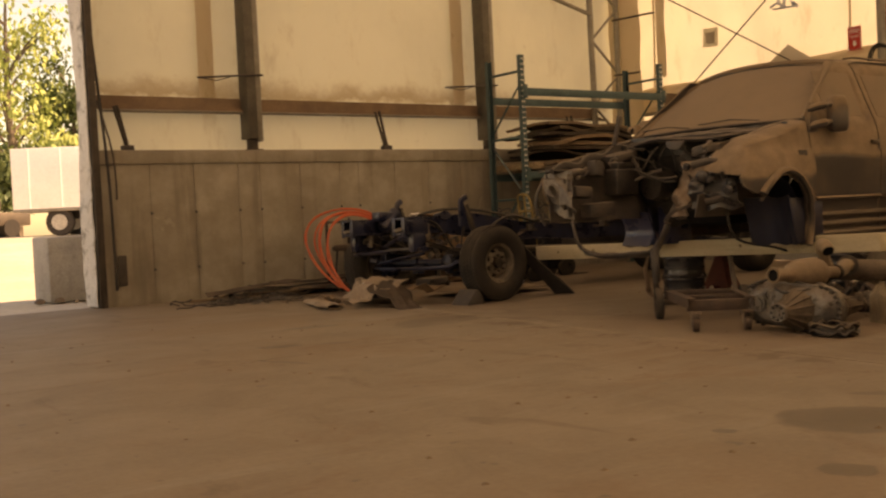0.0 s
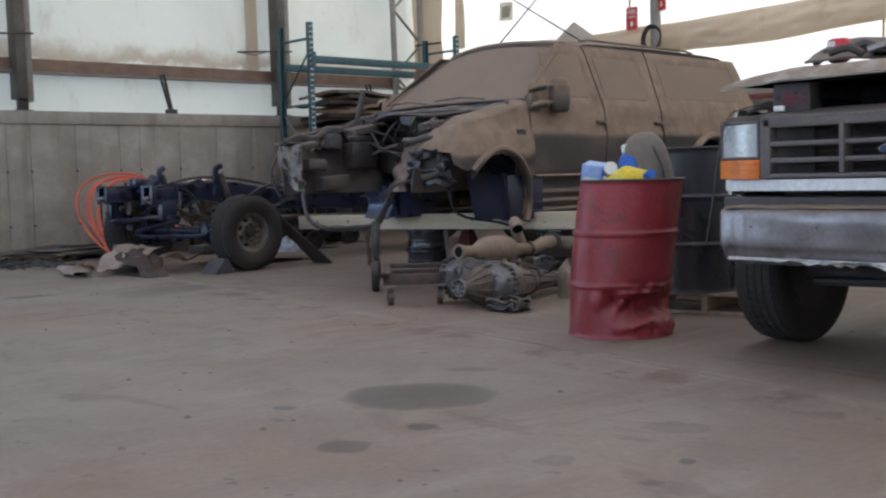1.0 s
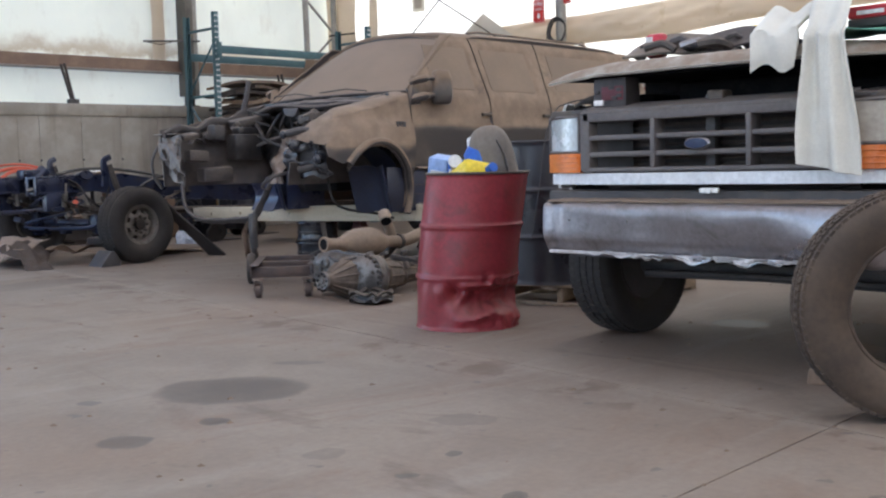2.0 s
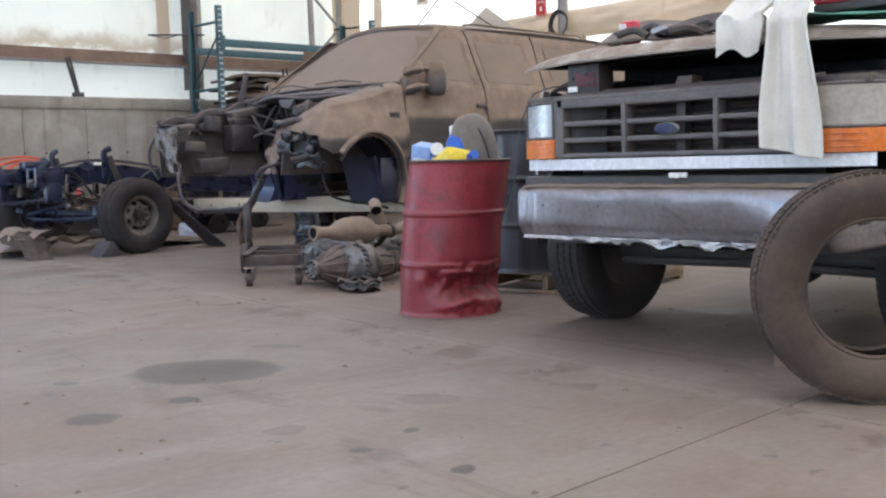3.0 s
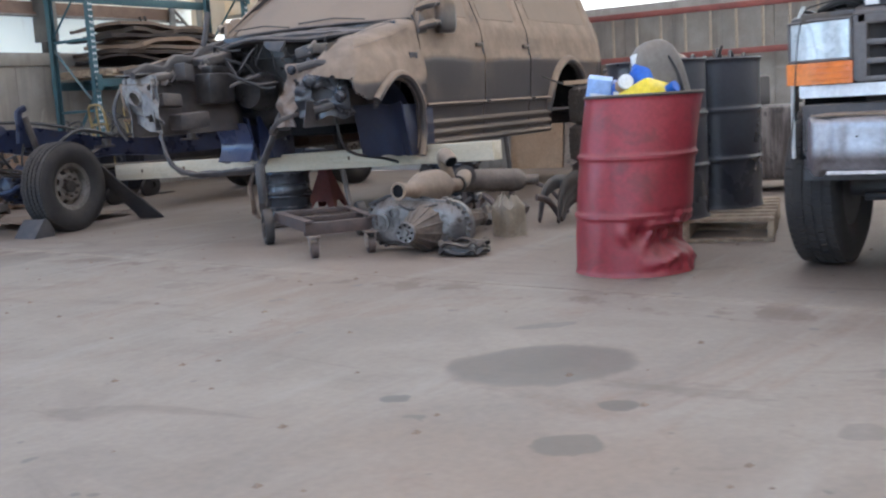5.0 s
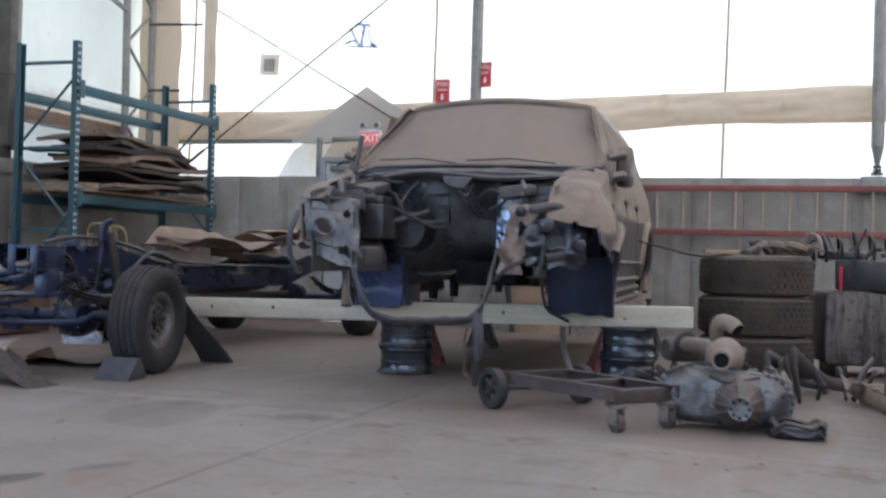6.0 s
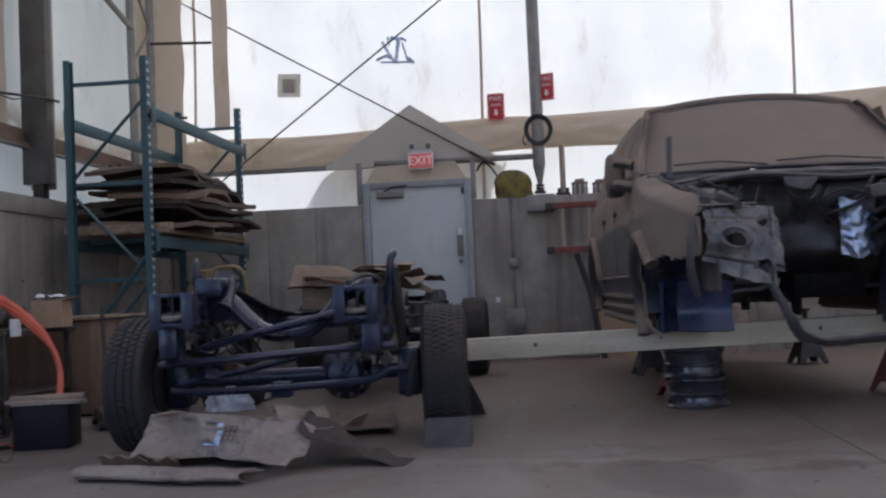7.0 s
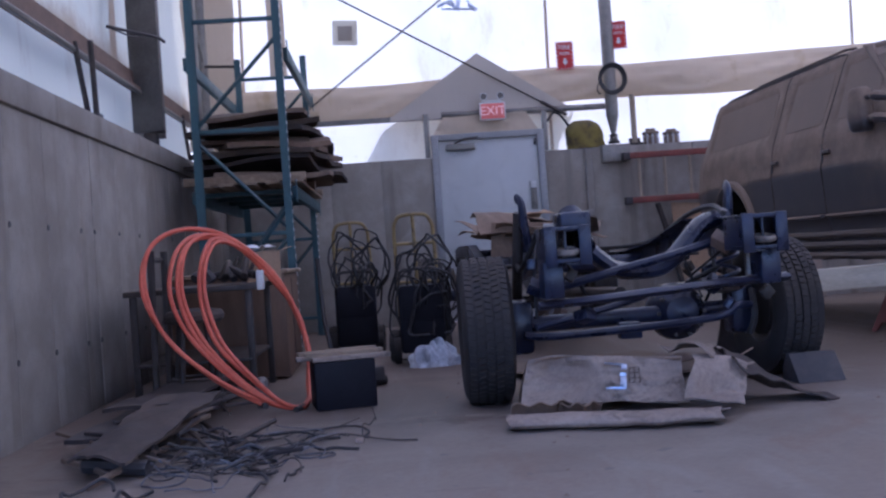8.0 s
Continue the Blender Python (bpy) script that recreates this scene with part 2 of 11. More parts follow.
def floor_material():
    """Dusty, oil-stained concrete slab; the stains and one painted patch of shade have their places on the slab."""
    k = Nodes("slab_concrete")
    co = k.tc.outputs["Object"]
    big, mid, fine = k.noise(0.35, 5, 0.62), k.noise(1.6, 6, 0.68, distort=0.5), k.noise(30, 4, 0.65)
    col = k.mix(k.ramp(mid, 0.30, 0.70), (0.200, 0.161, 0.126), (0.257, 0.209, 0.165))
    col = k.mix(k.ramp(big, 0.44, 0.68, 0, 0.55), col, (0.225, 0.155, 0.105))
    rust = k.noise(0.8, 6, 0.7, stretch=(0.9, 1.5, 1.0), distort=0.8)
    col = k.mix(k.ramp(rust, 0.53, 0.68, 0, 0.55), col, (0.185, 0.115, 0.075))
    # the bays beyond the long slanting joint are browner; pale dust lies along the joint, rusty blotches beside it
    xyz = k.t.nodes.new("ShaderNodeSeparateXYZ")
    k.link(co, xyz.inputs[0])
    past = k.calc("SUBTRACT", xyz.outputs[0], k.calc("ADD", k.calc("MULTIPLY", xyz.outputs[1], 0.13), 5.08))
    ragged = k.calc("ADD", past, k.calc("MULTIPLY", k.calc("SUBTRACT", k.noise(1.1, 6, 0.65), 0.5), 2.4))
    col = k.mix(k.ramp(ragged, -0.6, 0.9, 0, 0.62), col, (0.185, 0.13, 0.095))
    near = k.calc("ABSOLUTE", k.calc("ADD", past, k.calc("MULTIPLY", k.calc("SUBTRACT", mid, 0.5), 0.10)), 0)
    col = k.mix(k.calc("MULTIPLY", k.ramp(near, 0.01, 0.10, 0.5, 0), k.ramp(mid, 0.36, 0.56, 0.15, 1.0)), col, (0.31, 0.25, 0.195))
    blot = k.calc("MULTIPLY", k.ramp(k.calc("ABSOLUTE", k.calc("ADD", past, 0.16), 0), 0.0, 0.30, 1, 0), k.ramp(k.noise(3.2, 4, 0.6), 0.52, 0.60, 0, 0.75))
    col = k.mix(blot, col, (0.135, 0.088, 0.06))
    # broom and tyre sweeps
    sweep = k.noise(1.0, 4, 0.6, stretch=(0.5, 3.2, 1.0), distort=1.0)
    col = k.mix(k.ramp(sweep, 0.52, 0.75, 0, 0.35), col, (0.31, 0.275, 0.235))
    col = k.mix(k.ramp(k.noise(0.9, 5, 0.7, stretch=(1.6, 0.5, 1.0), distort=1.4), 0.57, 0.68, 0, 0.42), col, (0.12, 0.085, 0.062))
    grain = k.node("ShaderNodeMapRange", From_Min=0.2, From_Max=0.8, To_Min=0.88, To_Max=1.11)
    k.link(fine, grain.inputs["Value"])
    col = k.mix(1.0, col, grain.outputs[0], "MULTIPLY")
    wob_n = k.node("ShaderNodeTexNoise", Scale=8.0, Detail=5.0)
    k.link(co, wob_n.inputs["Vector"])
    off = k.t.nodes.new("ShaderNodeVectorMath")
    off.operation = "MULTIPLY_ADD"
    k.link(wob_n.outputs["Color"], off.inputs[0])
    off.inputs[1].default_value, off.inputs[2].default_value = (0.11, 0.11, 0.0), (-0.055, -0.055, 0.0)
    moved = k.t.nodes.new("ShaderNodeVectorMath")
    k.link(co, moved.inputs[0])
    k.link(off.outputs[0], moved.inputs[1])
    # spots and the painted shade share one mask
    stain = None
    for x, y, rx, ry, turn, dark in STAINS_SHADE:
        mp = k.t.nodes.new("ShaderNodeMapping")
        mp.vector_type = "TEXTURE"
        mp.inputs["Location"].default_value = (x, y, 0)
        mp.inputs["Rotation"].default_value = (0, 0, radians(turn))
        mp.inputs["Scale"].default_value = (rx, ry, 1)
        k.link(moved.outputs[0], mp.inputs["Vector"])
        ln = k.t.nodes.new("ShaderNodeVectorMath")
        ln.operation = "LENGTH"
        k.link(mp.outputs[0], ln.inputs[0])
        s = k.ramp(ln.outputs["Value"], 0.88, 1.08, dark, 0.0)
        stain = s if stain is None else k.calc("MAXIMUM", stain, s)
    specks = k.calc("MULTIPLY", k.ramp(k.noise(7.0, 2, 0.5), 0.70, 0.74), 0.6)
    stain = k.calc("MAXIMUM", stain, specks)
    col = k.mix(stain, col, (0.055, 0.04, 0.03))
    k.color(col)
    k.link(k.ramp(stain, 0, 1, 0.66, 0.42), k.bsdf.inputs["Roughness"])
    k.bsdf.inputs["Specular IOR Level"].default_value = 0.35
    k.bump(k.calc("ADD", k.calc("MULTIPLY", mid, 0.5), k.calc("MULTIPLY", fine, 0.5)), 0.25, 0.006)
    return k.m


def fabric_material(name, tone, clear, stain, hem=0.0):
    """Woven PVC membrane: daylight comes through it; dust and water stains gather near its seams."""
    k = Nodes(name)
    big, mid = k.noise(0.5, 5, 0.6), k.noise(2.5, 5, 0.65, stretch=(1.0, 1.0, 0.4))
    col = k.mix(k.ramp(big, 0.35, 0.7), tone, tuple(c * 0.9 for c in tone))
    col = k.mix(k.ramp(mid, 0.55, 0.75, 0, stain), col, (0.42, 0.31, 0.18))
    col = k.mix(k.ramp(k.noise(9, 5, 0.7), 0.62, 0.75, 0, stain * 0.6), col, (0.30, 0.22, 0.14))
    if hem:
        xyz = k.t.nodes.new("ShaderNodeSeparateXYZ")
        k.link(k.tc.outputs["Object"], xyz.inputs[0])
        lift = k.calc("ADD", k.calc("SUBTRACT", xyz.outputs[2], hem), k.calc("MULTIPLY", k.calc("SUBTRACT", k.noise(2.0, 6, 0.7), 0.5), 0.55))
        line = k.calc("MULTIPLY", k.ramp(lift, 0.0, 0.30, 1.0, 0.0), k.ramp(lift, -0.10, 0.02, 0.0, 1.0))
        col = k.mix(k.calc("MULTIPLY", line, 0.75), col, (0.40, 0.29, 0.17))
    t = k.t
    dif, tra, mx = t.nodes.new("ShaderNodeBsdfDiffuse"), t.nodes.new("ShaderNodeBsdfTranslucent"), t.nodes.new("ShaderNodeMixShader")
    k.link(col, dif.inputs["Color"])
    k.link(col, tra.inputs["Color"])
    mx.inputs[0].default_value = clear
    k.link(dif.outputs[0], mx.inputs[1])
    k.link(tra.outputs[0], mx.inputs[2])
    b = k.node("ShaderNodeBump", Strength=0.6, Distance=0.05)
    k.link(k.noise(1.3, 4, 0.6, stretch=(1.0, 1.0, 0.3)), b.inputs["Height"])
    k.link(b.outputs[0], dif.inputs["Normal"])
    k.link(b.outputs[0], tra.inputs["Normal"])
    k.link(mx.outputs[0], t.nodes["Material Output"].inputs["Surface"])
    t.nodes.remove(k.bsdf)
    return k.m


def leaf_material(name, a, b):
    k = Nodes(name)
    g = k.t.nodes.new("ShaderNodeNewGeometry")
    k.color(k.mix(g.outputs["Random Per Island"], a, b))
    k.rough(0.6)
    k.bsdf.inputs["Transmission Weight"].default_value = 0.0
    return k.m


def glow_material(name, c, power):
    k = Nodes(name)
    k.bsdf.inputs["Base Color"].default_value = (*c, 1)
    k.bsdf.inputs["Emission Color"].default_value = (*c, 1)
    k.bsdf.inputs["Emission Strength"].default_value = power
    return k.m


# x, y, radius x, radius y, turn, darkness: oil and coolant spots on the slab; the last is painted shade
STAINS_SHADE = [
    (4.17, 2.55, 0.33, 0.27, -53, 0.60), (4.22, 2.55, 0.20, 0.14, -20, 0.72), (3.65, 2.80, 0.04, 0.045, 0, 0.7), (3.80, 2.13, 0.055, 0.05, 0, 0.75),
    (3.43, 2.12, 0.10, 0.085, -30, 0.6), (3.79, 1.45, 0.075, 0.07, 0, 0.3), (4.06, 1.13, 0.03, 0.03, 0, 0.8), (3.80, 1.06, 0.035, 0.03, 0, 0.7),
    (3.84, 0.68, 0.045, 0.045, 0, 0.75), (4.73, 2.81, 0.12, 0.05, -54, 0.45), (4.41, 1.41, 0.13, 0.085, -52, 0.3), (6.99, 1.69, 0.14, 0.17, 0, 0.75),
    # last entry here: shade round the hose and wires, painted as an oval
    (7.08, 0.98, 0.16, 0.40, -55, 0.6), (4.69, 8.14, 0.26, 0.09, -8, 0.62), (3.87, 7.10, 0.17, 0.07, -20, 0.66), (4.22, 6.91, 0.16, 0.045, -27, 0.5), (3.49, 6.28, 0.28, 0.03, -72, 0.45), (5.6, 7.5, 0.5, 0.3, 20, 0.3), (6.9, 11.25, 1.3, 0.8, 0, 0.38),
]
M_WALL = concrete_wall_material()
M_FLOOR = floor_material()
M_FABRIC = fabric_material("white_membrane", (0.86, 0.83, 0.69), 0.27, 0.32)
M_FABRIC_NORTH = fabric_material("cream_membrane", (0.80, 0.78, 0.63), 0.24, 0.32, 2.66)
M_FABRIC_ROOF = fabric_material("roof_membrane", (0.80, 0.78, 0.74), 0.21, 0.2)
M_BAND = fabric_material("stained_membrane", (0.62, 0.51, 0.38), 0.15, 0.7)
M_TARP = fabric_material("grey_membrane", (0.58, 0.52, 0.44), 0.16, 0.7)
M_VENTPATCH = fabric_material("pale_patch_membrane", (0.72, 0.68, 0.58), 0.24, 0.4)
M_STEEL = surf("galvanised_steel", (0.22, 0.21, 0.19), (0.32, 0.30, 0.27), 4, 0.5, 0.6, 0.15, dust=0.45)
M_DARKSTEEL = surf("dark_steel", (0.035, 0.033, 0.032), (0.07, 0.06, 0.055), 6, 0.5, 0.5, 0.3, dust=0.4)
M_COLUMN = surf("dusty_grey_column", (0.075, 0.072, 0.066), (0.13, 0.12, 0.105), 3, 0.55, 0.3, 0.2, dust=0.5)
M_RUST = surf("rusty_girt_paint", (0.17, 0.105, 0.075), (0.25, 0.165, 0.115), 3, 0.75, 0.0, 0.3, dust=0.7)
M_RACK = surf("teal_rack_paint", (0.03, 0.085, 0.105), (0.05, 0.12, 0.14), 3, 0.5, 0.2, 0.2, dust=0.35)


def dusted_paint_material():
    """Dark body paint under a thick film of brown dust; steep and overhanging panels are darker."""
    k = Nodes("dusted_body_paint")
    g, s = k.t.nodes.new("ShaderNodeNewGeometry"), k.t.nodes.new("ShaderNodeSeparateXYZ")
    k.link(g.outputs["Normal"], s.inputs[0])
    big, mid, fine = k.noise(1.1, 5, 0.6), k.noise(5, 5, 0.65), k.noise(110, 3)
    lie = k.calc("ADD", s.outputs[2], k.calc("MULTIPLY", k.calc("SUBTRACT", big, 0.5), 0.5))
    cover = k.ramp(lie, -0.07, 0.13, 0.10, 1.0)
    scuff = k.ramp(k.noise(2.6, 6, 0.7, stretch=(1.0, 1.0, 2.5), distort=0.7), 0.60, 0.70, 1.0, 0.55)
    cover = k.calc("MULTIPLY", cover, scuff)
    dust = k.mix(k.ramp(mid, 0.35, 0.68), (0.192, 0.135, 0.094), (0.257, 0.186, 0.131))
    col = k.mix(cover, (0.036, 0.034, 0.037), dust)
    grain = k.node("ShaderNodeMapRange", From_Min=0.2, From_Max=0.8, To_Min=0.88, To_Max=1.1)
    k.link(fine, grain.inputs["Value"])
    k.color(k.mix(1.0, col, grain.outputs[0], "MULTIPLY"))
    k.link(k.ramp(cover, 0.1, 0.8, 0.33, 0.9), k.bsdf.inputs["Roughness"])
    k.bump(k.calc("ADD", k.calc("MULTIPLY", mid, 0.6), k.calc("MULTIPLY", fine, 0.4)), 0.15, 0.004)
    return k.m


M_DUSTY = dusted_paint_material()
M_BAY = surf("dusty_engine_bay", (0.036, 0.035, 0.041), (0.085, 0.075, 0.070), 5, 0.45, 0.15, 0.4, dust=0.5, dirt=0.5)
M_COWL = surf("dusty_cowl_steel", (0.04, 0.04, 0.05), (0.085, 0.08, 0.082), 6, 0.45, 0.2, 0.3, dust=0.45, dirt=0.5)
# near-black that stands in for deep shade: bays, wheel houses, pipe mouths
M_SHADEBLACK = surf("shade_black", (0.006, 0.006, 0.007), (0.012, 0.011, 0.011), 6, 0.9, 0.0, 0.3, dirt=0.3, spec=0.08)
M_RUSTDARK = surf("dark_rusty_steel", (0.045, 0.032, 0.03), (0.09, 0.06, 0.05), 5, 0.6, 0.2, 0.3, dust=0.25)
M_DARKMAT = surf("dark_sheet_rubber", (0.030, 0.023, 0.020), (0.06, 0.043, 0.034), 3, 0.8, 0.0, 0.3, dust=0.06)
M_BLACKBOX = surf("near_black_plastic", (0.006, 0.006, 0.010), (0.011, 0.010, 0.015), 3, 0.6, 0.0, 0.1, dust=0.04, spec=0.2)
M_DUSTGLASS = surf("dust_covered_glass", (0.170, 0.123, 0.089), (0.22, 0.162, 0.116), 1.5, 0.75, 0.0, 0.1, fine=120, dust=0.7)
M_DARKPAINT = surf("dark_dusty_paint", (0.05, 0.042, 0.038), (0.085, 0.068, 0.055), 2.5, 0.45, 0.2, 0.15, dust=0.6)
M_BLACK = surf("grimy_black", (0.024, 0.024, 0.029), (0.052, 0.049, 0.051), 6, 0.5, 0.0, 0.35, dust=0.3)
M_APRON = surf("grey_sheet_metal", (0.105, 0.105, 0.112), (0.235, 0.215, 0.195), 7, 0.42, 0.45, 0.3, dust=0.5, dirt=0.9)
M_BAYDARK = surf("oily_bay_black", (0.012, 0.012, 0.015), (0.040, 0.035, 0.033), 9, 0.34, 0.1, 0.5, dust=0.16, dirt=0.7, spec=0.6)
M_RUSTSHEET = surf("rust_bitten_sheet", (0.15, 0.10, 0.075), (0.27, 0.22, 0.19), 9, 0.5, 0.3, 0.35, dust=0.45, dirt=0.8)
M_BLUE = surf("dark_blue_plastic", (0.016, 0.026, 0.072), (0.028, 0.042, 0.105), 4, 0.3, 0.0, 0.15, dust=0.15, spec=0.6)
M_LINER = surf("blue_black_plastic", (0.010, 0.014, 0.034), (0.020, 0.026, 0.056), 4, 0.4, 0.0, 0.2, dust=0.12, dirt=0.3, spec=0.4)
M_CHASSIS = surf("greasy_chassis_steel", (0.006, 0.010, 0.030), (0.014, 0.022, 0.056), 5, 0.30, 0.1, 0.3, dust=0.10, dirt=0.4, spec=0.5)
M_RUBBER = surf("tyre_rubber", (0.013, 0.0125, 0.014), (0.026, 0.024, 0.023), 5, 0.8, 0.0, 0.3, dust=0.24)
M_DUSTRUBBER = surf("dusty_tyre_rubber", (0.036, 0.025, 0.018), (0.075, 0.052, 0.036), 4, 0.85, 0.0, 0.3, dust=0.30)
M_RIM = surf("dull_steel_rim", (0.20, 0.185, 0.165), (0.30, 0.27, 0.24), 7, 0.45, 0.7, 0.2, dust=0.4, dirt=0.5)
M_BLACKRIM = surf("black_wheel_rim", (0.02, 0.023, 0.032), (0.04, 0.042, 0.05), 5, 0.17, 0.2, 0.06, dust=0.15, spec=0.7)
M_RED = surf("red_drum_paint", (0.20, 0.014, 0.024), (0.27, 0.024, 0.036), 2.5, 0.38, 0.0, 0.12, dust=0.25, dirt=0.35)
M_BLACKDRUM = surf("black_drum_paint", (0.016, 0.018, 0.026), (0.03, 0.032, 0.04), 2.5, 0.3, 0.0, 0.12, dust=0.2)
M_WOOD = surf("pale_timber", (0.50, 0.42, 0.30), (0.61, 0.53, 0.40), 2, 0.7, 0.0, 0.25, stretch=(6, 0.5, 6), dirt=0.15)
M_PALLET = surf("grey_pallet_wood", (0.24, 0.17, 0.11), (0.36, 0.27, 0.18), 3, 0.85, 0.0, 0.4, stretch=(1, 6, 6), dust=0.3, dirt=0.3)
M_CARD = surf("brown_cardboard", (0.36, 0.235, 0.14), (0.44, 0.30, 0.19), 2, 0.9, 0.0, 0.15, dust=0.2, dirt=0.15)
M_CARDLIGHT = surf("sun_faded_cardboard", (0.27, 0.205, 0.16), (0.37, 0.29, 0.23), 3, 0.9, 0.0, 0.25, dust=0.2, dirt=0.6)
M_CARDDARK = surf("dusty_dark_sheet", (0.13, 0.09, 0.065), (0.20, 0.145, 0.10), 3, 0.9, 0.0, 0.25, dust=0.5)
M_ORANGE = surf("orange_hose", (0.60, 0.10, 0.05), (0.68, 0.15, 0.08), 3, 0.5, 0.0, 0.1, dust=0.15)
M_WHITEPAINT = surf("white_truck_paint", (0.62, 0.61, 0.57), (0.72, 0.70, 0.66), 2, 0.4, 0.0, 0.1, dust=0.4, dirt=0.12)
M_HOOD = surf("dust_caked_white_paint", (0.60, 0.57, 0.50), (0.68, 0.65, 0.58), 3, 0.7, 0.0, 0.15, dust=1.0)
M_CLEANWHITE = surf("chalky_white_paint", (0.66, 0.67, 0.68), (0.74, 0.75, 0.76), 2, 0.45, 0.0, 0.08, dust=0.12)
M_REDENAMEL = surf("dull_red_enamel", (0.14, 0.015, 0.018), (0.20, 0.03, 0.028), 4, 0.5, 0.0, 0.2, dust=0.45)
M_ALUDARK = surf("grimy_aluminium", (0.10, 0.097, 0.097), (0.22, 0.21, 0.205), 8, 0.36, 0.6, 0.45, dust=0.45, dirt=1.0)
M_CARDMID = surf("dull_cardboard", (0.20, 0.13, 0.085), (0.27, 0.185, 0.125), 2, 0.9, 0.0, 0.15, dust=0.4, dirt=0.2)
M_GRILLE = surf("grey_grille_plastic", (0.090, 0.082, 0.084), (0.130, 0.118, 0.114), 3, 0.5, 0.0, 0.15, dust=0.32)
M_CHROME = surf("scuffed_chrome", (0.27, 0.265, 0.29), (0.37, 0.365, 0.395), 2, 0.27, 0.85, 0.05, dust=0.55, dirt=0.4)
M_TORN = surf("bright_torn_metal", (0.40, 0.39, 0.39), (0.58, 0.57, 0.56), 14, 0.35, 0.8, 0.3, dust=0.15, dirt=0.3)
M_ALU = surf("cast_aluminium", (0.42, 0.40, 0.38), (0.54, 0.52, 0.49), 5, 0.42, 0.8, 0.3, dust=0.45, dirt=0.35)
M_DUSTMETAL = surf("dust_covered_metal", (0.20, 0.145, 0.10), (0.28, 0.205, 0.145), 4, 0.85, 0.1, 0.3, dust=0.6, dirt=0.2)
M_FOIL = surf("crinkled_foil", (0.40, 0.45, 0.57), (0.56, 0.60, 0.70), 5, 0.33, 0.9, 0.35, fine=14, depth=0.015, dirt=0.3)
M_AMBER = surf("amber_lens", (0.65, 0.16, 0.02), (0.75, 0.22, 0.03), 5, 0.3, 0.0, 0.1, dust=0.2)
M_LENS = surf("clouded_headlight_lens", (0.50, 0.54, 0.56), (0.62, 0.65, 0.66), 4, 0.25, 0.2, 0.15, dust=0.25)
M_TOWEL = surf("white_towelling", (0.58, 0.55, 0.48), (0.66, 0.63, 0.55), 3, 0.95, 0.0, 0.06, fine=300, dirt=0.04)
M_DOOR = surf("grey_door_paint", (0.52, 0.52, 0.50), (0.57, 0.57, 0.55), 1.5, 0.5, 0.0, 0.02, fine=400, dust=0.1, dirt=0.1)
M_DOORFRAME = surf("grey_frame_paint", (0.28, 0.28, 0.28), (0.34, 0.34, 0.34), 2, 0.5, 0.1, 0.1, dust=0.2)
M_REDSIGN = surf("red_sign_sheet", (0.50, 0.025, 0.02), (0.56, 0.04, 0.03), 3, 0.5, 0.0, 0.05)
M_WHITEMARK = surf("white_sign_ink", (0.75, 0.72, 0.70), (0.8, 0.78, 0.76), 3, 0.6, 0.0, 0.02)
M_LADDER = surf("red_ladder_rail", (0.19, 0.042, 0.034), (0.26, 0.065, 0.05), 3, 0.7, 0.0, 0.15, dust=0.55, dirt=0.3)
M_YELLOW = surf("worn_yellow_tube_paint", (0.24, 0.165, 0.06), (0.36, 0.26, 0.10), 6, 0.5, 0.0, 0.15, dust=0.35, dirt=0.6)
M_PLASTICBLUE = surf("blue_plastic", (0.02, 0.09, 0.42), (0.03, 0.13, 0.5), 3, 0.35, 0.0, 0.1)
M_PLASTICYELLOW = surf("yellow_plastic", (0.75, 0.55, 0.02), (0.82, 0.62, 0.04), 3, 0.35, 0.0, 0.1)
M_WHITEPLASTIC = surf("white_plastic", (0.66, 0.65, 0.63), (0.74, 0.73, 0.70), 3, 0.4, 0.0, 0.1, dust=0.15)
M_REDPLASTIC = surf("red_plastic", (0.50, 0.03, 0.05), (0.58, 0.05, 0.07), 3, 0.4, 0.0, 0.1)
M_GREENRAG = surf("green_cloth", (0.12, 0.30, 0.22), (0.18, 0.38, 0.29), 4, 0.95, 0.0, 0.5, fine=140)
M_GREYPLASTIC = surf("grey_plastic", (0.13, 0.115, 0.10), (0.18, 0.16, 0.135), 3, 0.6, 0.0, 0.2, dust=0.5)
M_SAND = surf("pale_sandy_ground", (0.48, 0.42, 0.34), (0.58, 0.51, 0.42), 0.3, 0.95, 0.0, 0.4, fine=8, depth=0.05)
M_BLOCK = surf("cast_concrete_block", (0.36, 0.34, 0.32), (0.46, 0.44, 0.41), 1.5, 0.9, 0.0, 0.35, dirt=0.2)
M_TRAILER = surf("white_trailer_skin", (0.80, 0.80, 0.80), (0.86, 0.86, 0.86), 0.6, 0.4, 0.0, 0.05)
M_LEAF = leaf_material("spring_leaves", (0.22, 0.30, 0.08), (0.40, 0.46, 0.17))
M_LEAFDARK = leaf_material("dark_leaves", (0.045, 0.08, 0.03), (0.11, 0.15, 0.05))
M_BARK = surf("bark", (0.11, 0.085, 0.065), (0.19, 0.15, 0.12), 5, 0.95, 0.0, 0.5)
M_WIRE = surf("grey_wire", (0.07, 0.07, 0.08), (0.20, 0.20, 0.21), 8, 0.5, 0.3, 0.1, dust=0.2)
M_BROWNBOARD = surf("dusty_brown_board", (0.055, 0.041, 0.034), (0.090, 0.066, 0.052), 3, 0.9, 0.0, 0.3, dust=0.08, dirt=0.5)
M_CASTBROWN = surf("dusty_brown_casting", (0.085, 0.066, 0.054), (0.165, 0.128, 0.10), 7, 0.65, 0.2, 0.4, dust=0.35, dirt=0.8)
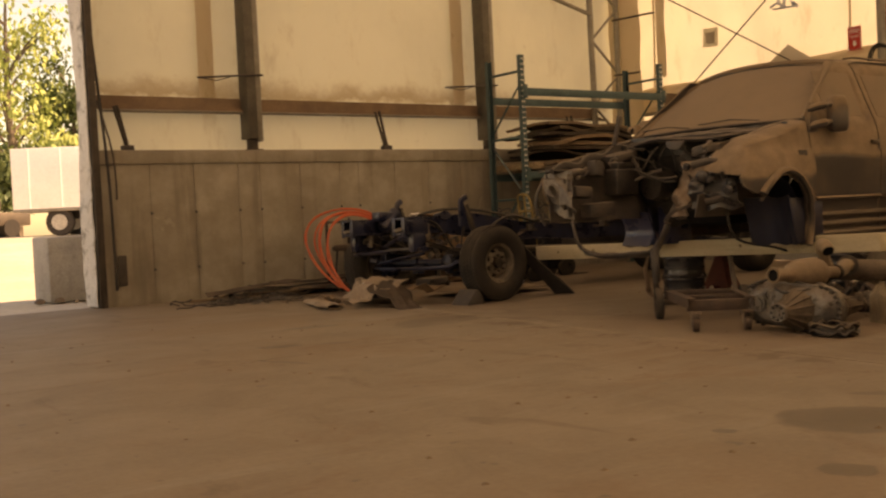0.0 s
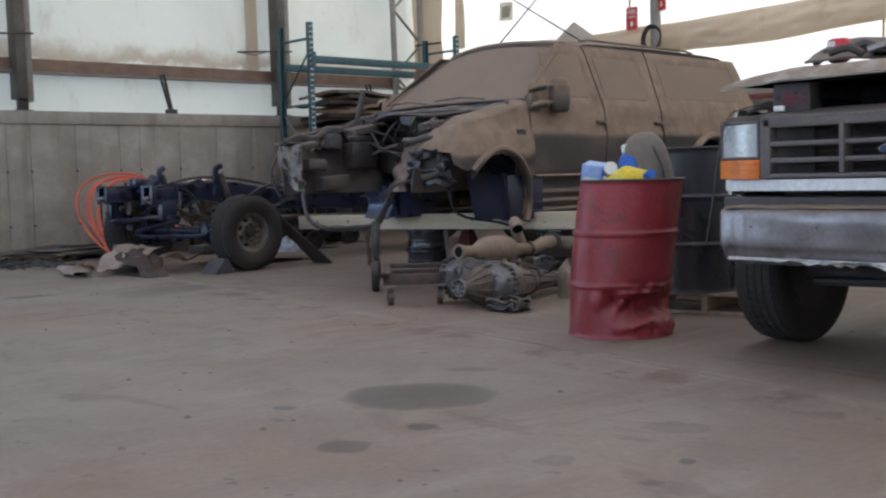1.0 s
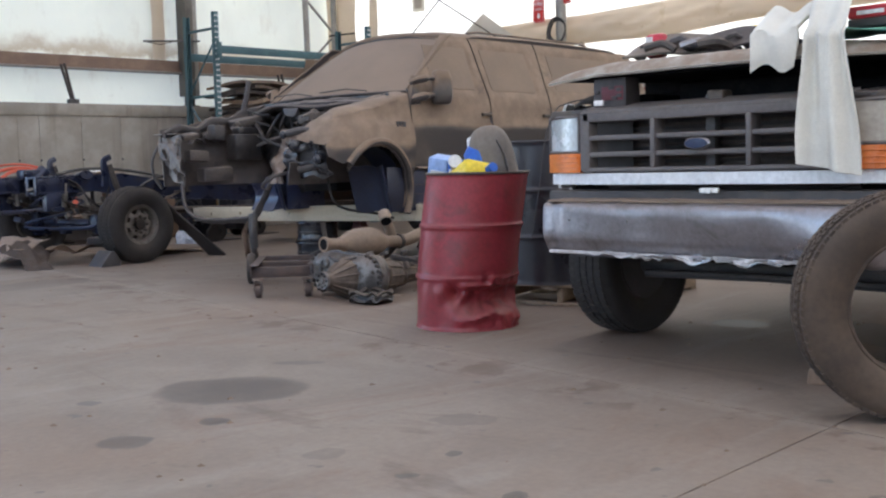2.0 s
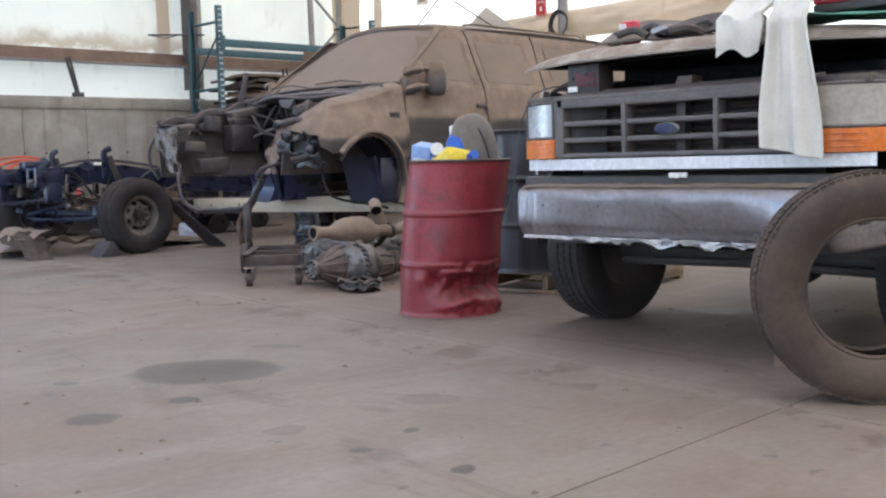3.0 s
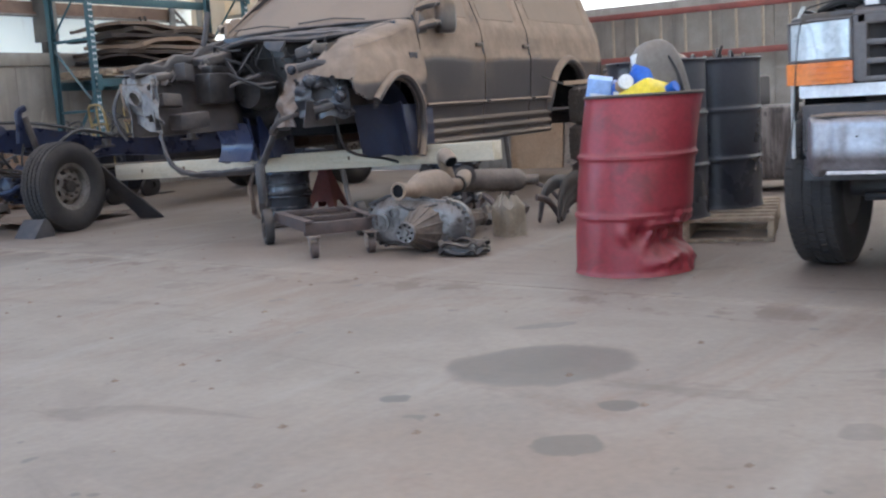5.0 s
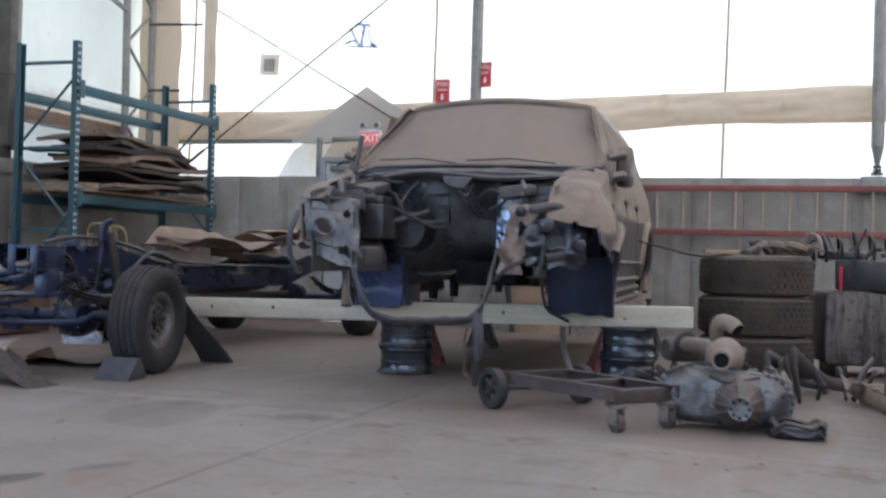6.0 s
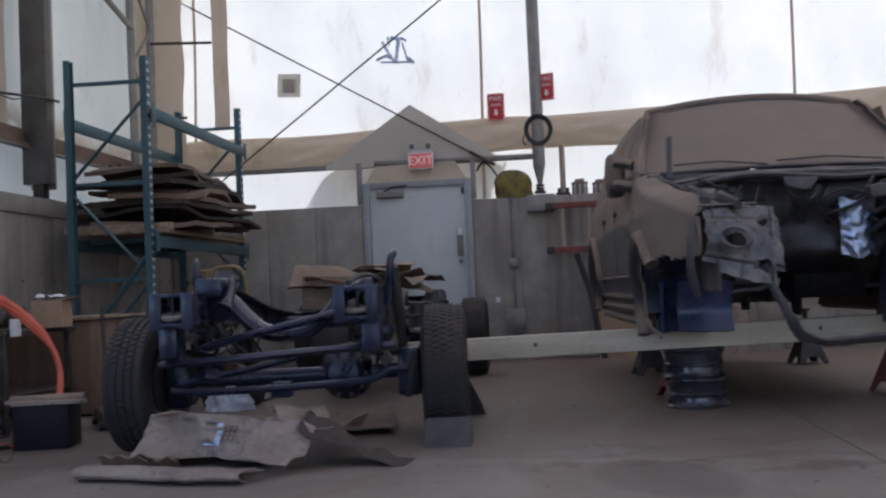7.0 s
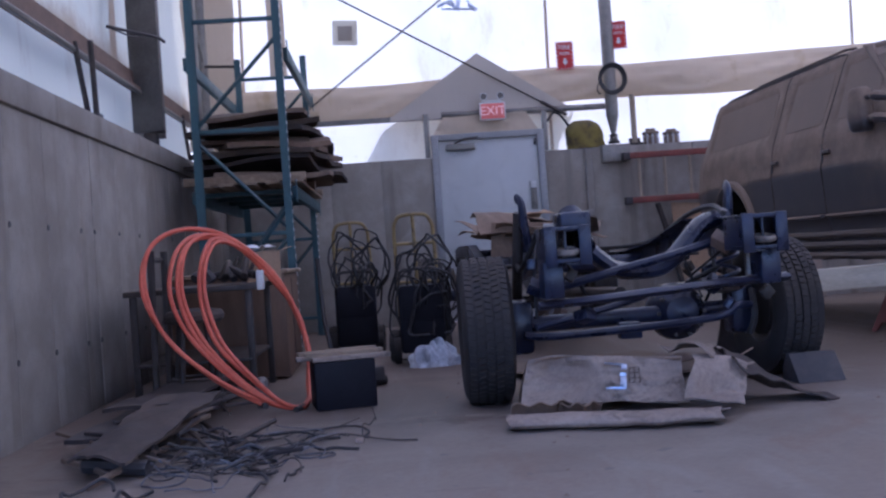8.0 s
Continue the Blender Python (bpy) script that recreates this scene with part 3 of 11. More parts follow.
M_CHOCK = surf("scuffed_rubber_chock", (0.035, 0.035, 0.040), (0.065, 0.060, 0.060), 5, 0.7, 0.0, 0.2, dust=0.15)
M_BLACKHOSE = surf("black_rubber_hose", (0.018, 0.018, 0.02), (0.035, 0.034, 0.034), 6, 0.55, 0.0, 0.15, dust=0.15)
M_TAN = surf("tan_paint", (0.34, 0.27, 0.19), (0.42, 0.34, 0.25), 3, 0.7, 0.0, 0.15, dust=0.4)
M_SHEET = surf("clear_bag_plastic", (0.45, 0.46, 0.50), (0.58, 0.59, 0.62), 9, 0.3, 0.0, 0.5, fine=18, depth=0.02)
M_DUSTLENS = surf("dust_filmed_lens", (0.33, 0.29, 0.24), (0.42, 0.38, 0.32), 3, 0.4, 0.0, 0.1, dust=0.4)


# ---- the hall: slab, walls, membrane, steel ----
X_EAST, Y_NORTH, WALL_A, WALL_B = 13.62, 12.705, 1.90, 1.97
X_WEST, Y_SOUTH, X_JAMB = -12.0, -9.0, 4.42
EAVE = 5.2


def north_wall():
    """Board-cast concrete wall with raised panels between form joints and a rim along the top."""
    bm = bm_new()
    box(bm, X_JAMB, X_EAST + 0.3, Y_NORTH + 0.03, Y_NORTH + 0.30, -0.3, WALL_A)
    wall = part("wall_north", bm, M_WALL, None, kind="structure")
    tagged(wall, "stained board-cast concrete half wall below a white membrane", "wall")
    x = X_JAMB
    widths = [0.62, 0.58, 0.61, 0.31, 0.60, 0.62, 0.30, 0.61, 0.6, 0.6]
    k = 0
    while x < X_EAST - 0.02:
        w = min(widths[k % len(widths)], X_EAST - x)
        b = bm_new()
        d = rnd(-0.003, 0.003)
        box(b, x + 0.004, x + w - 0.004, Y_NORTH + 0.018 + d, Y_NORTH + 0.032, -0.05, WALL_A - 0.17, 0.004)
        part("panel", b, M_WALL, wall)
        for z in (0.42, 1.12):
            t = bm_new()
            cyl(t, (x + 0.006, Y_NORTH + 0.012, z), (x + 0.006, Y_NORTH + 0.03, z), 0.016, n=10)
            part("tie_plug", t, M_BLACK, wall)
        x += w
        k += 1
    b = bm_new()
    box(b, X_JAMB, X_EAST, Y_NORTH - 0.006, Y_NORTH + 0.034, WALL_A - 0.165, WALL_A + 0.004, 0.008)
    part("top_rim", b, M_WALL, wall)
    # west of the doorway
    bm = bm_new()
    box(bm, X_WEST, -1.6, Y_NORTH, Y_NORTH + 0.3, -0.3, WALL_A)
    tagged(part("wall_northwest", bm, M_WALL, None, kind="structure"), "plain concrete half wall beyond the doorway", "wall")


def east_wall():
    door_y = (8.90, 10.25)
    bm = bm_new()
    for y0, y1 in ((Y_SOUTH, door_y[0]), (door_y[1], Y_NORTH + 0.01)):
        box(bm, X_EAST + 0.012, X_EAST + 0.30, y0, y1, -0.3, WALL_B)
    wall = part("wall_east", bm, M_WALL, None, kind="structure")
    tagged(wall, "stained concrete half wall with an exit door", "wall")
    for y0, y1 in ((door_y[1], Y_NORTH), (0.4, door_y[0])):
        y = y0
        while y < y1 - 0.05:
            w = min(0.61, y1 - y)
            b = bm_new()
            box(b, X_EAST + rnd(-0.002, 0.002), X_EAST + 0.02, y + 0.005, y + w - 0.005, -0.05, WALL_B - 0.002, 0.004)
            part("panel", b, M_WALL, wall)
            y += w


def plain_walls():
    bm = bm_new()
    box(bm, X_WEST - 0.3, X_EAST + 0.3, Y_SOUTH - 0.3, Y_SOUTH, -0.3, WALL_A)
    tagged(part("wall_south", bm, M_WALL, None, kind="structure"), "plain concrete half wall", "wall")
    bm = bm_new()
    box(bm, X_WEST - 0.3, X_WEST, Y_SOUTH, -6.5, -0.3, WALL_A)
    box(bm, X_WEST - 0.3, X_WEST, 10.5, Y_NORTH + 0.3, -0.3, WALL_A)
    tagged(part("wall_west", bm, M_WALL, None, kind="structure"), "plain concrete half walls beside the open end", "wall")


def floor():
    """Slab in bays, with recessed joints."""
    bm = bm_new()
    box(bm, X_WEST - 0.3, X_EAST + 0.3, Y_SOUTH - 0.3, Y_NORTH + 0.3, -0.4, -0.012)
    ob = tagged(part("floor", bm, M_FLOOR, None, kind="structure"), "dusty concrete slab with oil spots and saw joints", "floor")
    ys = [Y_SOUTH - 0.3, -5.8, 0.33, 6.5, Y_NORTH + 0.3]
    for i in range(len(ys) - 1):
        for side in (0, 1):
            b = bm_new()
            lo, hi = ys[i] + 0.004, ys[i + 1] - 0.004
            xa, xb = 5.12 + (lo - 0.3) * 0.13, 5.12 + (hi - 0.3) * 0.13
            g = 0.005
            if side == 0:
                pts = [(X_WEST, lo), (xa - g, lo), (xb - g, hi), (X_WEST, hi)]
            else:
                pts = [(xa + g, lo), (X_EAST, lo), (X_EAST, hi), (xb + g, hi)]
            slab(b, pts, (0, 0, -0.02), (1, 0, 0), (0, 1, 0), 0.02)
            part("slab", b, M_FLOOR, ob)
    return ob


def north_membrane():
    """Membrane over the half wall, stretched over the frames, then curving in to the roof."""
    bm = bm_new()

    def fn(u, v):
        x, z = X_JAMB + 0.02 + (X_EAST + 0.45 - X_JAMB) * u, WALL_A - 0.02 + (EAVE - WALL_A) * v
        bay = abs(math.sin(math.pi * (x - 6.5) / 4.0))
        y = Y_NORTH + 0.40 + 0.05 * bay * math.sin(math.pi * v) + wob(x, 3, z, 0.9, 0.04) + wob(x, 7, z * 0.4, 4.0, 0.012)
        return (x, y, z)

    grid(bm, fn, 140, 40)
    ob = tagged(part("membrane_north", bm, M_FABRIC_NORTH, None, kind="structure", sharp=80), "white translucent membrane, brown with dust near its hem", "wall")
    bm = bm_new()
    grid(bm, lambda u, v: (X_WEST + (-1.6 - X_WEST) * u, Y_NORTH + 0.36, WALL_A - 0.02 + (EAVE - WALL_A) * v), 12, 4)
    tagged(part("membrane_northwest", bm, M_FABRIC, None, kind="structure"), "white translucent membrane", "wall")
    bm = bm_new()
    grid(bm, lambda u, v: (-1.6 + (X_JAMB + 1.6 + 0.02) * u, Y_NORTH + 0.36, 4.7 + (EAVE - 4.7) * v), 4, 2)
    tagged(part("membrane_over_doorway", bm, M_FABRIC, None, kind="structure"), "white translucent membrane over the doorway", "wall")
    return ob


def roof_z(y):
    t = (y - Y_SOUTH) / (Y_NORTH + 0.36 - Y_SOUTH)
    return EAVE + 3.6 * math.sin(math.pi * min(max(t, 0), 1)) ** 0.85


def roof():
    bm = bm_new()

    def fn(u, v):
        y = Y_SOUTH + (Y_NORTH + 0.36 - Y_SOUTH) * v
        return (X_WEST + (X_EAST + 0.45 - X_WEST) * u, y, roof_z(y))

    grid(bm, fn, 14, 32)
    tagged(part("ceiling", bm, M_FABRIC_ROOF, None, kind="structure", sharp=80), "arched white translucent membrane roof", "ceiling")


def east_membrane():
    """Gable membrane with vertical folds under its slack; the hem bellies out behind a rolled band."""
    bm = bm_new()
    y0, y1 = Y_SOUTH, Y_NORTH + 0.36

    def fn(u, v):
        y = y0 + (y1 - y0) * u
        z = WALL_B - 0.02 + (roof_z(y) - WALL_B + 0.02) * v
        fold = wob(y, 1.5, z * 0.22, 1.7, 0.05) + wob(y + z * 0.3, 4, z * 0.3, 6.0, 0.018) + wob(y - z * 0.5, 9, z, 2.5, 0.02)
        return (X_EAST + 0.30 + fold, y, z)

    grid(bm, fn, 240, 60)
    tagged(part("membrane_east", bm, M_FABRIC, None, kind="structure", sharp=80), "bright white translucent gable membrane with vertical seams", "wall")
    bm = bm_new()
    # the far end stands open to the yard below the gable
    grid(bm, lambda u, v: (X_WEST, y0 + (y1 - y0) * u, WALL_A - 0.02 + (roof_z(y0 + (y1 - y0) * u) - WALL_A + 0.02) * v), 44, 20,
         lambda u, v: -6.5 < y0 + (y1 - y0) * u < 10.5 and WALL_A + (roof_z(y0 + (y1 - y0) * u) - WALL_A) * v < 5.4)
    tagged(part("membrane_west", bm, M_FABRIC, None, kind="structure"), "white translucent gable membrane", "wall")
    bm = bm_new()
    grid(bm, lambda u, v: (X_WEST + (X_EAST + 0.45 - X_WEST) * u, y0, WALL_A - 0.02 + (EAVE - WALL_A + 0.02) * v), 12, 4)
    tagged(part("membrane_south", bm, M_FABRIC, None, kind="structure"), "white translucent membrane", "wall")
    # seams
    for k, y in enumerate((12.45, 8.74, 4.93, 1.1)):
        bm = bm_new()
        tube(bm, [(X_EAST + 0.27 + wob(y, 1.5, z * 0.22, 1.7, 0.05), y + 0.02 * math.sin(z), z) for z in np.linspace(2.0, 7.2, 20)], 0.018, 6, ru=1.0, rw=1.0)
        ob = part("seam", bm, M_BAND, None, kind="structure")
        ob.name = "membrane_seam"
        tagged(ob, "tan welded seam of the gable membrane", "trim")


def hem_band():
    """Rolled, dust-stained hem along the gable, sagging between its ties, with a steel strip below it."""
    bm = bm_new()

    def fn(u, v):
        y = 0.5 + (Y_NORTH - 0.05 - 0.5) * u
        a = math.pi * (v * 1.1 - 0.55)
        sag = 0.012 * math.sin(y * 1.65) + wob(y, 2, 0, 1.3, 0.015) - 0.015 + 0.021 * (12.3 - y)
        crease = wob(y * 1.6 + v * 3.0, v * 4.5, 3, 1.6, 0.05) + wob(y * 5, v * 5, 8, 1.4, 0.018)
        return (X_EAST + 0.22 - (0.09 + crease) * math.cos(a), y, 2.70 + sag + 0.215 * math.sin(a) * (1 + 0.06 * math.sin(y * 2.2)))

    grid(bm, fn, 260, 16)
    tagged(part("hem_band", bm, M_BAND, None, kind="structure", sharp=80), "rolled dust-stained hem of the gable membrane", "trim")
    bm = bm_new()
    box(bm, X_EAST + 0.10, X_EAST + 0.16, 8.2, Y_NORTH - 0.1, 2.44, 2.50, 0.006)
    tagged(part("hem_rail", bm, M_STEEL, None, kind="structure"), "steel rail below the rolled hem", "trim")


def column(x, y, z0, z1, name="steel_column"):
    """Box-section frame leg on a plate."""
    e = empty(name, pose(x, y, z0), "dusty box-section steel frame leg standing on the wall", "column", "frame legs along the wall")
    bm = bm_new()
    box(bm, -0.095, 0.035, -0.12, 0.14, 0.16, z1 - z0, 0.008)
    part("leg", bm, M_COLUMN, e)
    bm = bm_new()
    box(bm, 0.041, 0.115, -0.10, 0.13, 0.12, z1 - z0, 0.006)
    part("flange", bm, M_STEEL, e)
    bm = bm_new()
    box(bm, -0.06, 0.06, -0.05, 0.06, 0.02, 0.16, 0.006)
    part("foot", bm, M_DARKSTEEL, e)
    bm = bm_new()
    box(bm, -0.11, 0.11, -0.09, 0.09, 0.0, 0.02, 0.004)
    part("base_plate", bm, M_DARKSTEEL, e)
    bm = bm_new()
    z = 2.88 - z0
    tube(bm, [(-0.66, 0.16, z - 0.01), (-0.1, -0.135, z), (0.13, -0.135, z + 0.01)], 0.014, 6)
    part("tie_rod", bm, M_BLACK, e)
    bm = bm_new()
    tube(bm, [(-0.66, 0.16, z - 0.01), (-0.45, 0.02, z - 0.06), (-0.3, -0.05, z - 0.02)], 0.007, 6)
    part("tie_wire", bm, M_BLACK, e)
    return e


def girt_and_braces():
    bm = bm_new()
    for (za, zb, ya, yb) in ((2.44, 2.60, 0.16, 0.19), (2.43, 2.455, 0.10, 0.19)):
        box(bm, X_JAMB + 0.1, X_EAST - 0.6, Y_NORTH + ya + 0.09, Y_NORTH + yb + 0.09, za, zb)
    tagged(part("girt", bm, M_RUST, None, kind="structure"), "rust-brown steel girt along the membrane", "beam")
    bm = bm_new()
    tube(bm, [(X_JAMB + 0.1, Y_NORTH + 0.20, 2.41), (X_EAST - 0.5, Y_NORTH + 0.20, 2.41)], 0.022, 8)
    tagged(part("hem_pipe", bm, M_STEEL, None, kind="structure"), "pale steel pipe below the girt", "beam")
    for x in (4.72, 8.52, 12.25):
        e = empty("wall_brace", pose(x, Y_NORTH + 0.12, WALL_A), "dark steel strut pair from the wall to the girt", "brace", "struts under the girt")
        bm = bm_new()
        box(bm, 0.03, 0.17, -0.05, 0.05, 0.0, 0.07, 0.006)
        part("bracket", bm, M_BLACK, e)
        for dy in (-0.02, 0.035):
            bm = bm_new()
            tube(bm, [(-0.02, dy * 2, 0.56), (0.10, dy, 0.05)], 0.02, 6)
            part("strut", bm, M_DARKSTEEL, e)


def corner_steel():
    """The corner frame: a laced leg, stained membrane strips and short arms."""
    e = empty("corner_column", pose(13.12, Y_NORTH + 0.13, WALL_A), "laced steel corner frame leg", "column")
    for dx in (-0.28, 0.30):
        bm = bm_new()
        tube(bm, [(dx, 0, 0), (dx - 0.06 * (dx < 0), 0, 4.2)], 0.05, 10)
        part("chord", bm, M_STEEL, e)
    for i in range(7):
        bm = bm_new()
        a, b = (-0.28, 0.30) if i % 2 else (0.30, -0.28)
        tube(bm, [(a, 0, 0.2 + 0.55 * i), (b, 0, 0.72 + 0.55 * i)], 0.022, 8)
        part("lacing", bm, M_STEEL, e)
    bm = bm_new()
    tube(bm, [(-3.2, 0.02, 3.0), (-0.3, -0.02, 2.25)], 0.035, 8)
    part("diagonal", bm, M_STEEL, e)
    bm = bm_new()
    grid(bm, lambda u, v: (0.34 + 0.16 * u, 0.22 - 0.56 * u + wob(u * 2, v * 5, 1, 1.2, 0.05), 0.3 + 4.0 * v), 8, 30)
    part("flap", bm, M_BAND, e, "brown-stained membrane flap")
    for z, y1 in ((2.95, -1.05), (2.18, -0.75), (1.25, -0.4)):
        bm = bm_new()
        tube(bm, [(0.15, -0.05, z), (0.42, y1, z + 0.03)], 0.018, 6)
        part("arm", bm, M_DARKSTEEL, e)
    bm = bm_new()
    grid(bm, lambda u, v: (0.46 + wob(u, v * 4, 2, 1.5, 0.03), -0.745 - 0.20 * u, 1.13 + 2.9 * v), 4, 16)
    part("strip", bm, M_BAND, e, "hanging tan membrane strip")


def gable_post(y, name="gable_post"):
    e = empty(name, pose(X_EAST - 0.02, y, WALL_B), "grey steel gable post tapering to a pin on the wall", "post", "gable posts")
    bm = bm_new()
    cyl(bm, (0, 0, 0.36), (0, 0, 5.4), 0.075, n=16)
    part("tube", bm, M_STEEL, e)
    bm = bm_new()
    cyl(bm, (0, 0, 0.12), (0, 0, 0.36), 0.022, 0.072, n=16)
    part("cone", bm, M_STEEL, e)
    bm = bm_new()
    for z in (0.03, 0.07, 0.11):
        cyl(bm, (0, 0, z), (0, 0, z + 0.03), 0.05 if z > 0.05 else 0.07, n=8)
    part("bolt", bm, M_DARKSTEEL, e)
    bm = bm_new()
    box(bm, -0.10, 0.30, -0.17, 0.17, -0.19, 0.012, 0.006)
    part("saddle", bm, M_STEEL, e)
    return e


def cables():
    """Crossed wind-bracing ropes in the gable with turnbuckles."""
    X = X_EAST + 0.02
    for a, b, nm in (((X, 12.79, 4.84), (X, 8.60, 2.385), 1), ((X, 8.40, 5.05), (X, 12.35, 2.14), 2)):
        e = empty("wind_brace", pose(0, 0, 0), "thin steel wire rope bracing the gable", "cable", "crossed wind braces")
        bm = bm_new()
        tube(bm, [a, b], 0.011, 6)
        part("rope", bm, M_DARKSTEEL, e)
        bm = bm_new()
        va, vb = Vector(a), Vector(b)
        d = (vb - va).normalized()
        tube(bm, [vb - d * 0.35, vb], [0.022, 0.022], 8)
        part("turnbuckle", bm, M_DARKSTEEL, e)


def doorway():
    """Steel-faced jamb of the open doorway, with worn white paint."""
    e = empty("door_jamb", pose(X_JAMB - 0.04, Y_NORTH + 0.1, 0), "weathered steel doorway jamb with flaking white paint", "door jamb")
    bm = bm_new()
    box(bm, -0.05, 0.04, -0.14, 0.30, 0.0, 4.7, 0.008)
    part("post", bm, M_DARKSTEEL, e)
    bm = bm_new()
    fs = grid(bm, lambda u, v: (-0.075 - 0.02 * math.sin(9 * v) * u + wob(u, v * 9, 5, 2, 0.02), -0.10 + 0.42 * u, 0.02 + 4.6 * v), 6, 60)
    thicken(bm, fs, 0.012)
    part("edge_strip", bm, surf("flaking_white_paint", (0.55, 0.56, 0.58), (0.66, 0.66, 0.66), 2, 0.6, 0.0, 0.3, dirt=0.8), e)
    bm = bm_new()
    tube(bm, [(0.16, -0.13, 0.2), (0.14, -0.14, 1.4), (0.10, -0.13, 2.2), (0.02, -0.1, 3.4)], 0.018, 6, smooth=4)
    part("cable", bm, M_BLACKHOSE, e)
    bm = bm_new()
    tube(bm, [(0.05, -0.12, 2.5), (0.20, -0.14, 1.85), (0.22, -0.14, 1.3)], 0.012, 6, smooth=4)
    part("chain", bm, M_DARKSTEEL, e)
    bm = bm_new()
    box(bm, 0.20, 0.30, -0.125, -0.10, 0.25, 0.62, 0.005)
    part("patch_plate", bm, M_DARKSTEEL, e)


north_wall()
east_wall()
plain_walls()
floor()
north_membrane()
roof()
east_membrane()
hem_band()
for sx in (6.0, 10.14):
    sbm = bm_new()
    grid(sbm, lambda u, v: (sx - 0.11 + 0.22 * u, Y_NORTH + 0.33 + wob(sx + u, v * 5, 2, 1.4, 0.02), 2.62 + 2.4 * v), 4, 20)
    tagged(part("membrane_strip", sbm, M_BAND, None, kind="structure", sharp=80), "brown-stained lap strip of the membrane", "trim")
for cx in (6.52, 10.52):
    column(cx, Y_NORTH + 0.14, WALL_A, EAVE)
girt_and_braces()
corner_steel()
for gy in (8.06, 3.19):
    gable_post(gy)
cables()
doorway()


def door_hood():
    """Gable-shaped membrane flap hung over the exit, its lower corners spread behind the door posts."""
    bm = bm_new()

    def fn(u, v):
        y = 10.72 - 2.18 * u
        top = 3.2 - abs(y - 9.63) * 0.66
        z = 2.44 + (max(top, 2.445) - 2.44) * v
        return (X_EAST + 0.07 + wob(y * 1.3, z * 1.6, 4, 1.5, 0.035), y, z)

    grid(bm, fn, 44, 16)
    tagged(part("door_hood", bm, M_TARP, None, kind="structure", sharp=80), "grey-tan gable-shaped membrane flap over the exit", "trim")


door_hood()


# ---- outside the doorway ----
def ground():
    bm = bm_new()
    rows = [-900, -200, -60, -30, 12.85, 14, 16, 20, 26, 34, 44, 60, 120, 400, 1500]
    cols = [-900, -200, -60, -30, -12, 0, 6, 12, 18, 24, 40, 90, 300, 900]

    def h(x, y):
        base = 0.95 * smooth_step(16, 42, y) + 0.05 * noise.noise(Vector((x * 0.2, y * 0.2, 0)))
        return (base if y > 13.2 else 0.0) - 0.05

    def make(ys, xs):
        vs = [[bm.verts.new((x, y, h(x, y))) for y in ys] for x in xs]
        for i in range(len(xs) - 1):
            for j in range(len(ys) - 1):
                bm.faces.new((vs[i][j], vs[i + 1][j], vs[i + 1][j + 1], vs[i][j + 1]))

    make(list(np.linspace(12.9, 60, 60)) + [80, 120, 250, 600, 1500], [-900, -200, -60] + list(np.linspace(-30, 40, 50)) + [90, 300, 900])
    make([-900, -100, -9.3], [-900, -200, -60, 40, 300, 900])
    make([-9.3, 12.9], [-900, -200, -12.3])
    make([-9.3, 12.9], [13.92, 40, 300, 900])
    tagged(part("ground", bm, M_SAND, None, kind="structure", sharp=60), "pale sandy yard rising away from the hall", "ground")


def yard_block():
    e = empty("concrete_block", pose(5.1, 15.35, -0.03, 0, 0, 4), "weathered cast concrete barrier block outside the doorway", "barrier block")
    bm = bm_new()
    box(bm, -0.75, 0.75, -0.32, 0.32, 0.0, 0.92, 0.04)
    part("block", bm, M_BLOCK, e)
    bm = bm_new()
    for k in range(26):
        x, y, r = rnd(-1.1, 0.9), rnd(-0.75, -0.3), rnd(0.03, 0.09)
        lathe(bm, [(0.01, 0), (r, r * 0.2), (r * 0.8, r * 0.7), (0.02, r)], 7, Matrix.Translation((x, y, 0)))
    tagged(part("rubble", bm, M_CARDDARK, e, "dirt and rubble along the block"), "", "", "", "stuff")


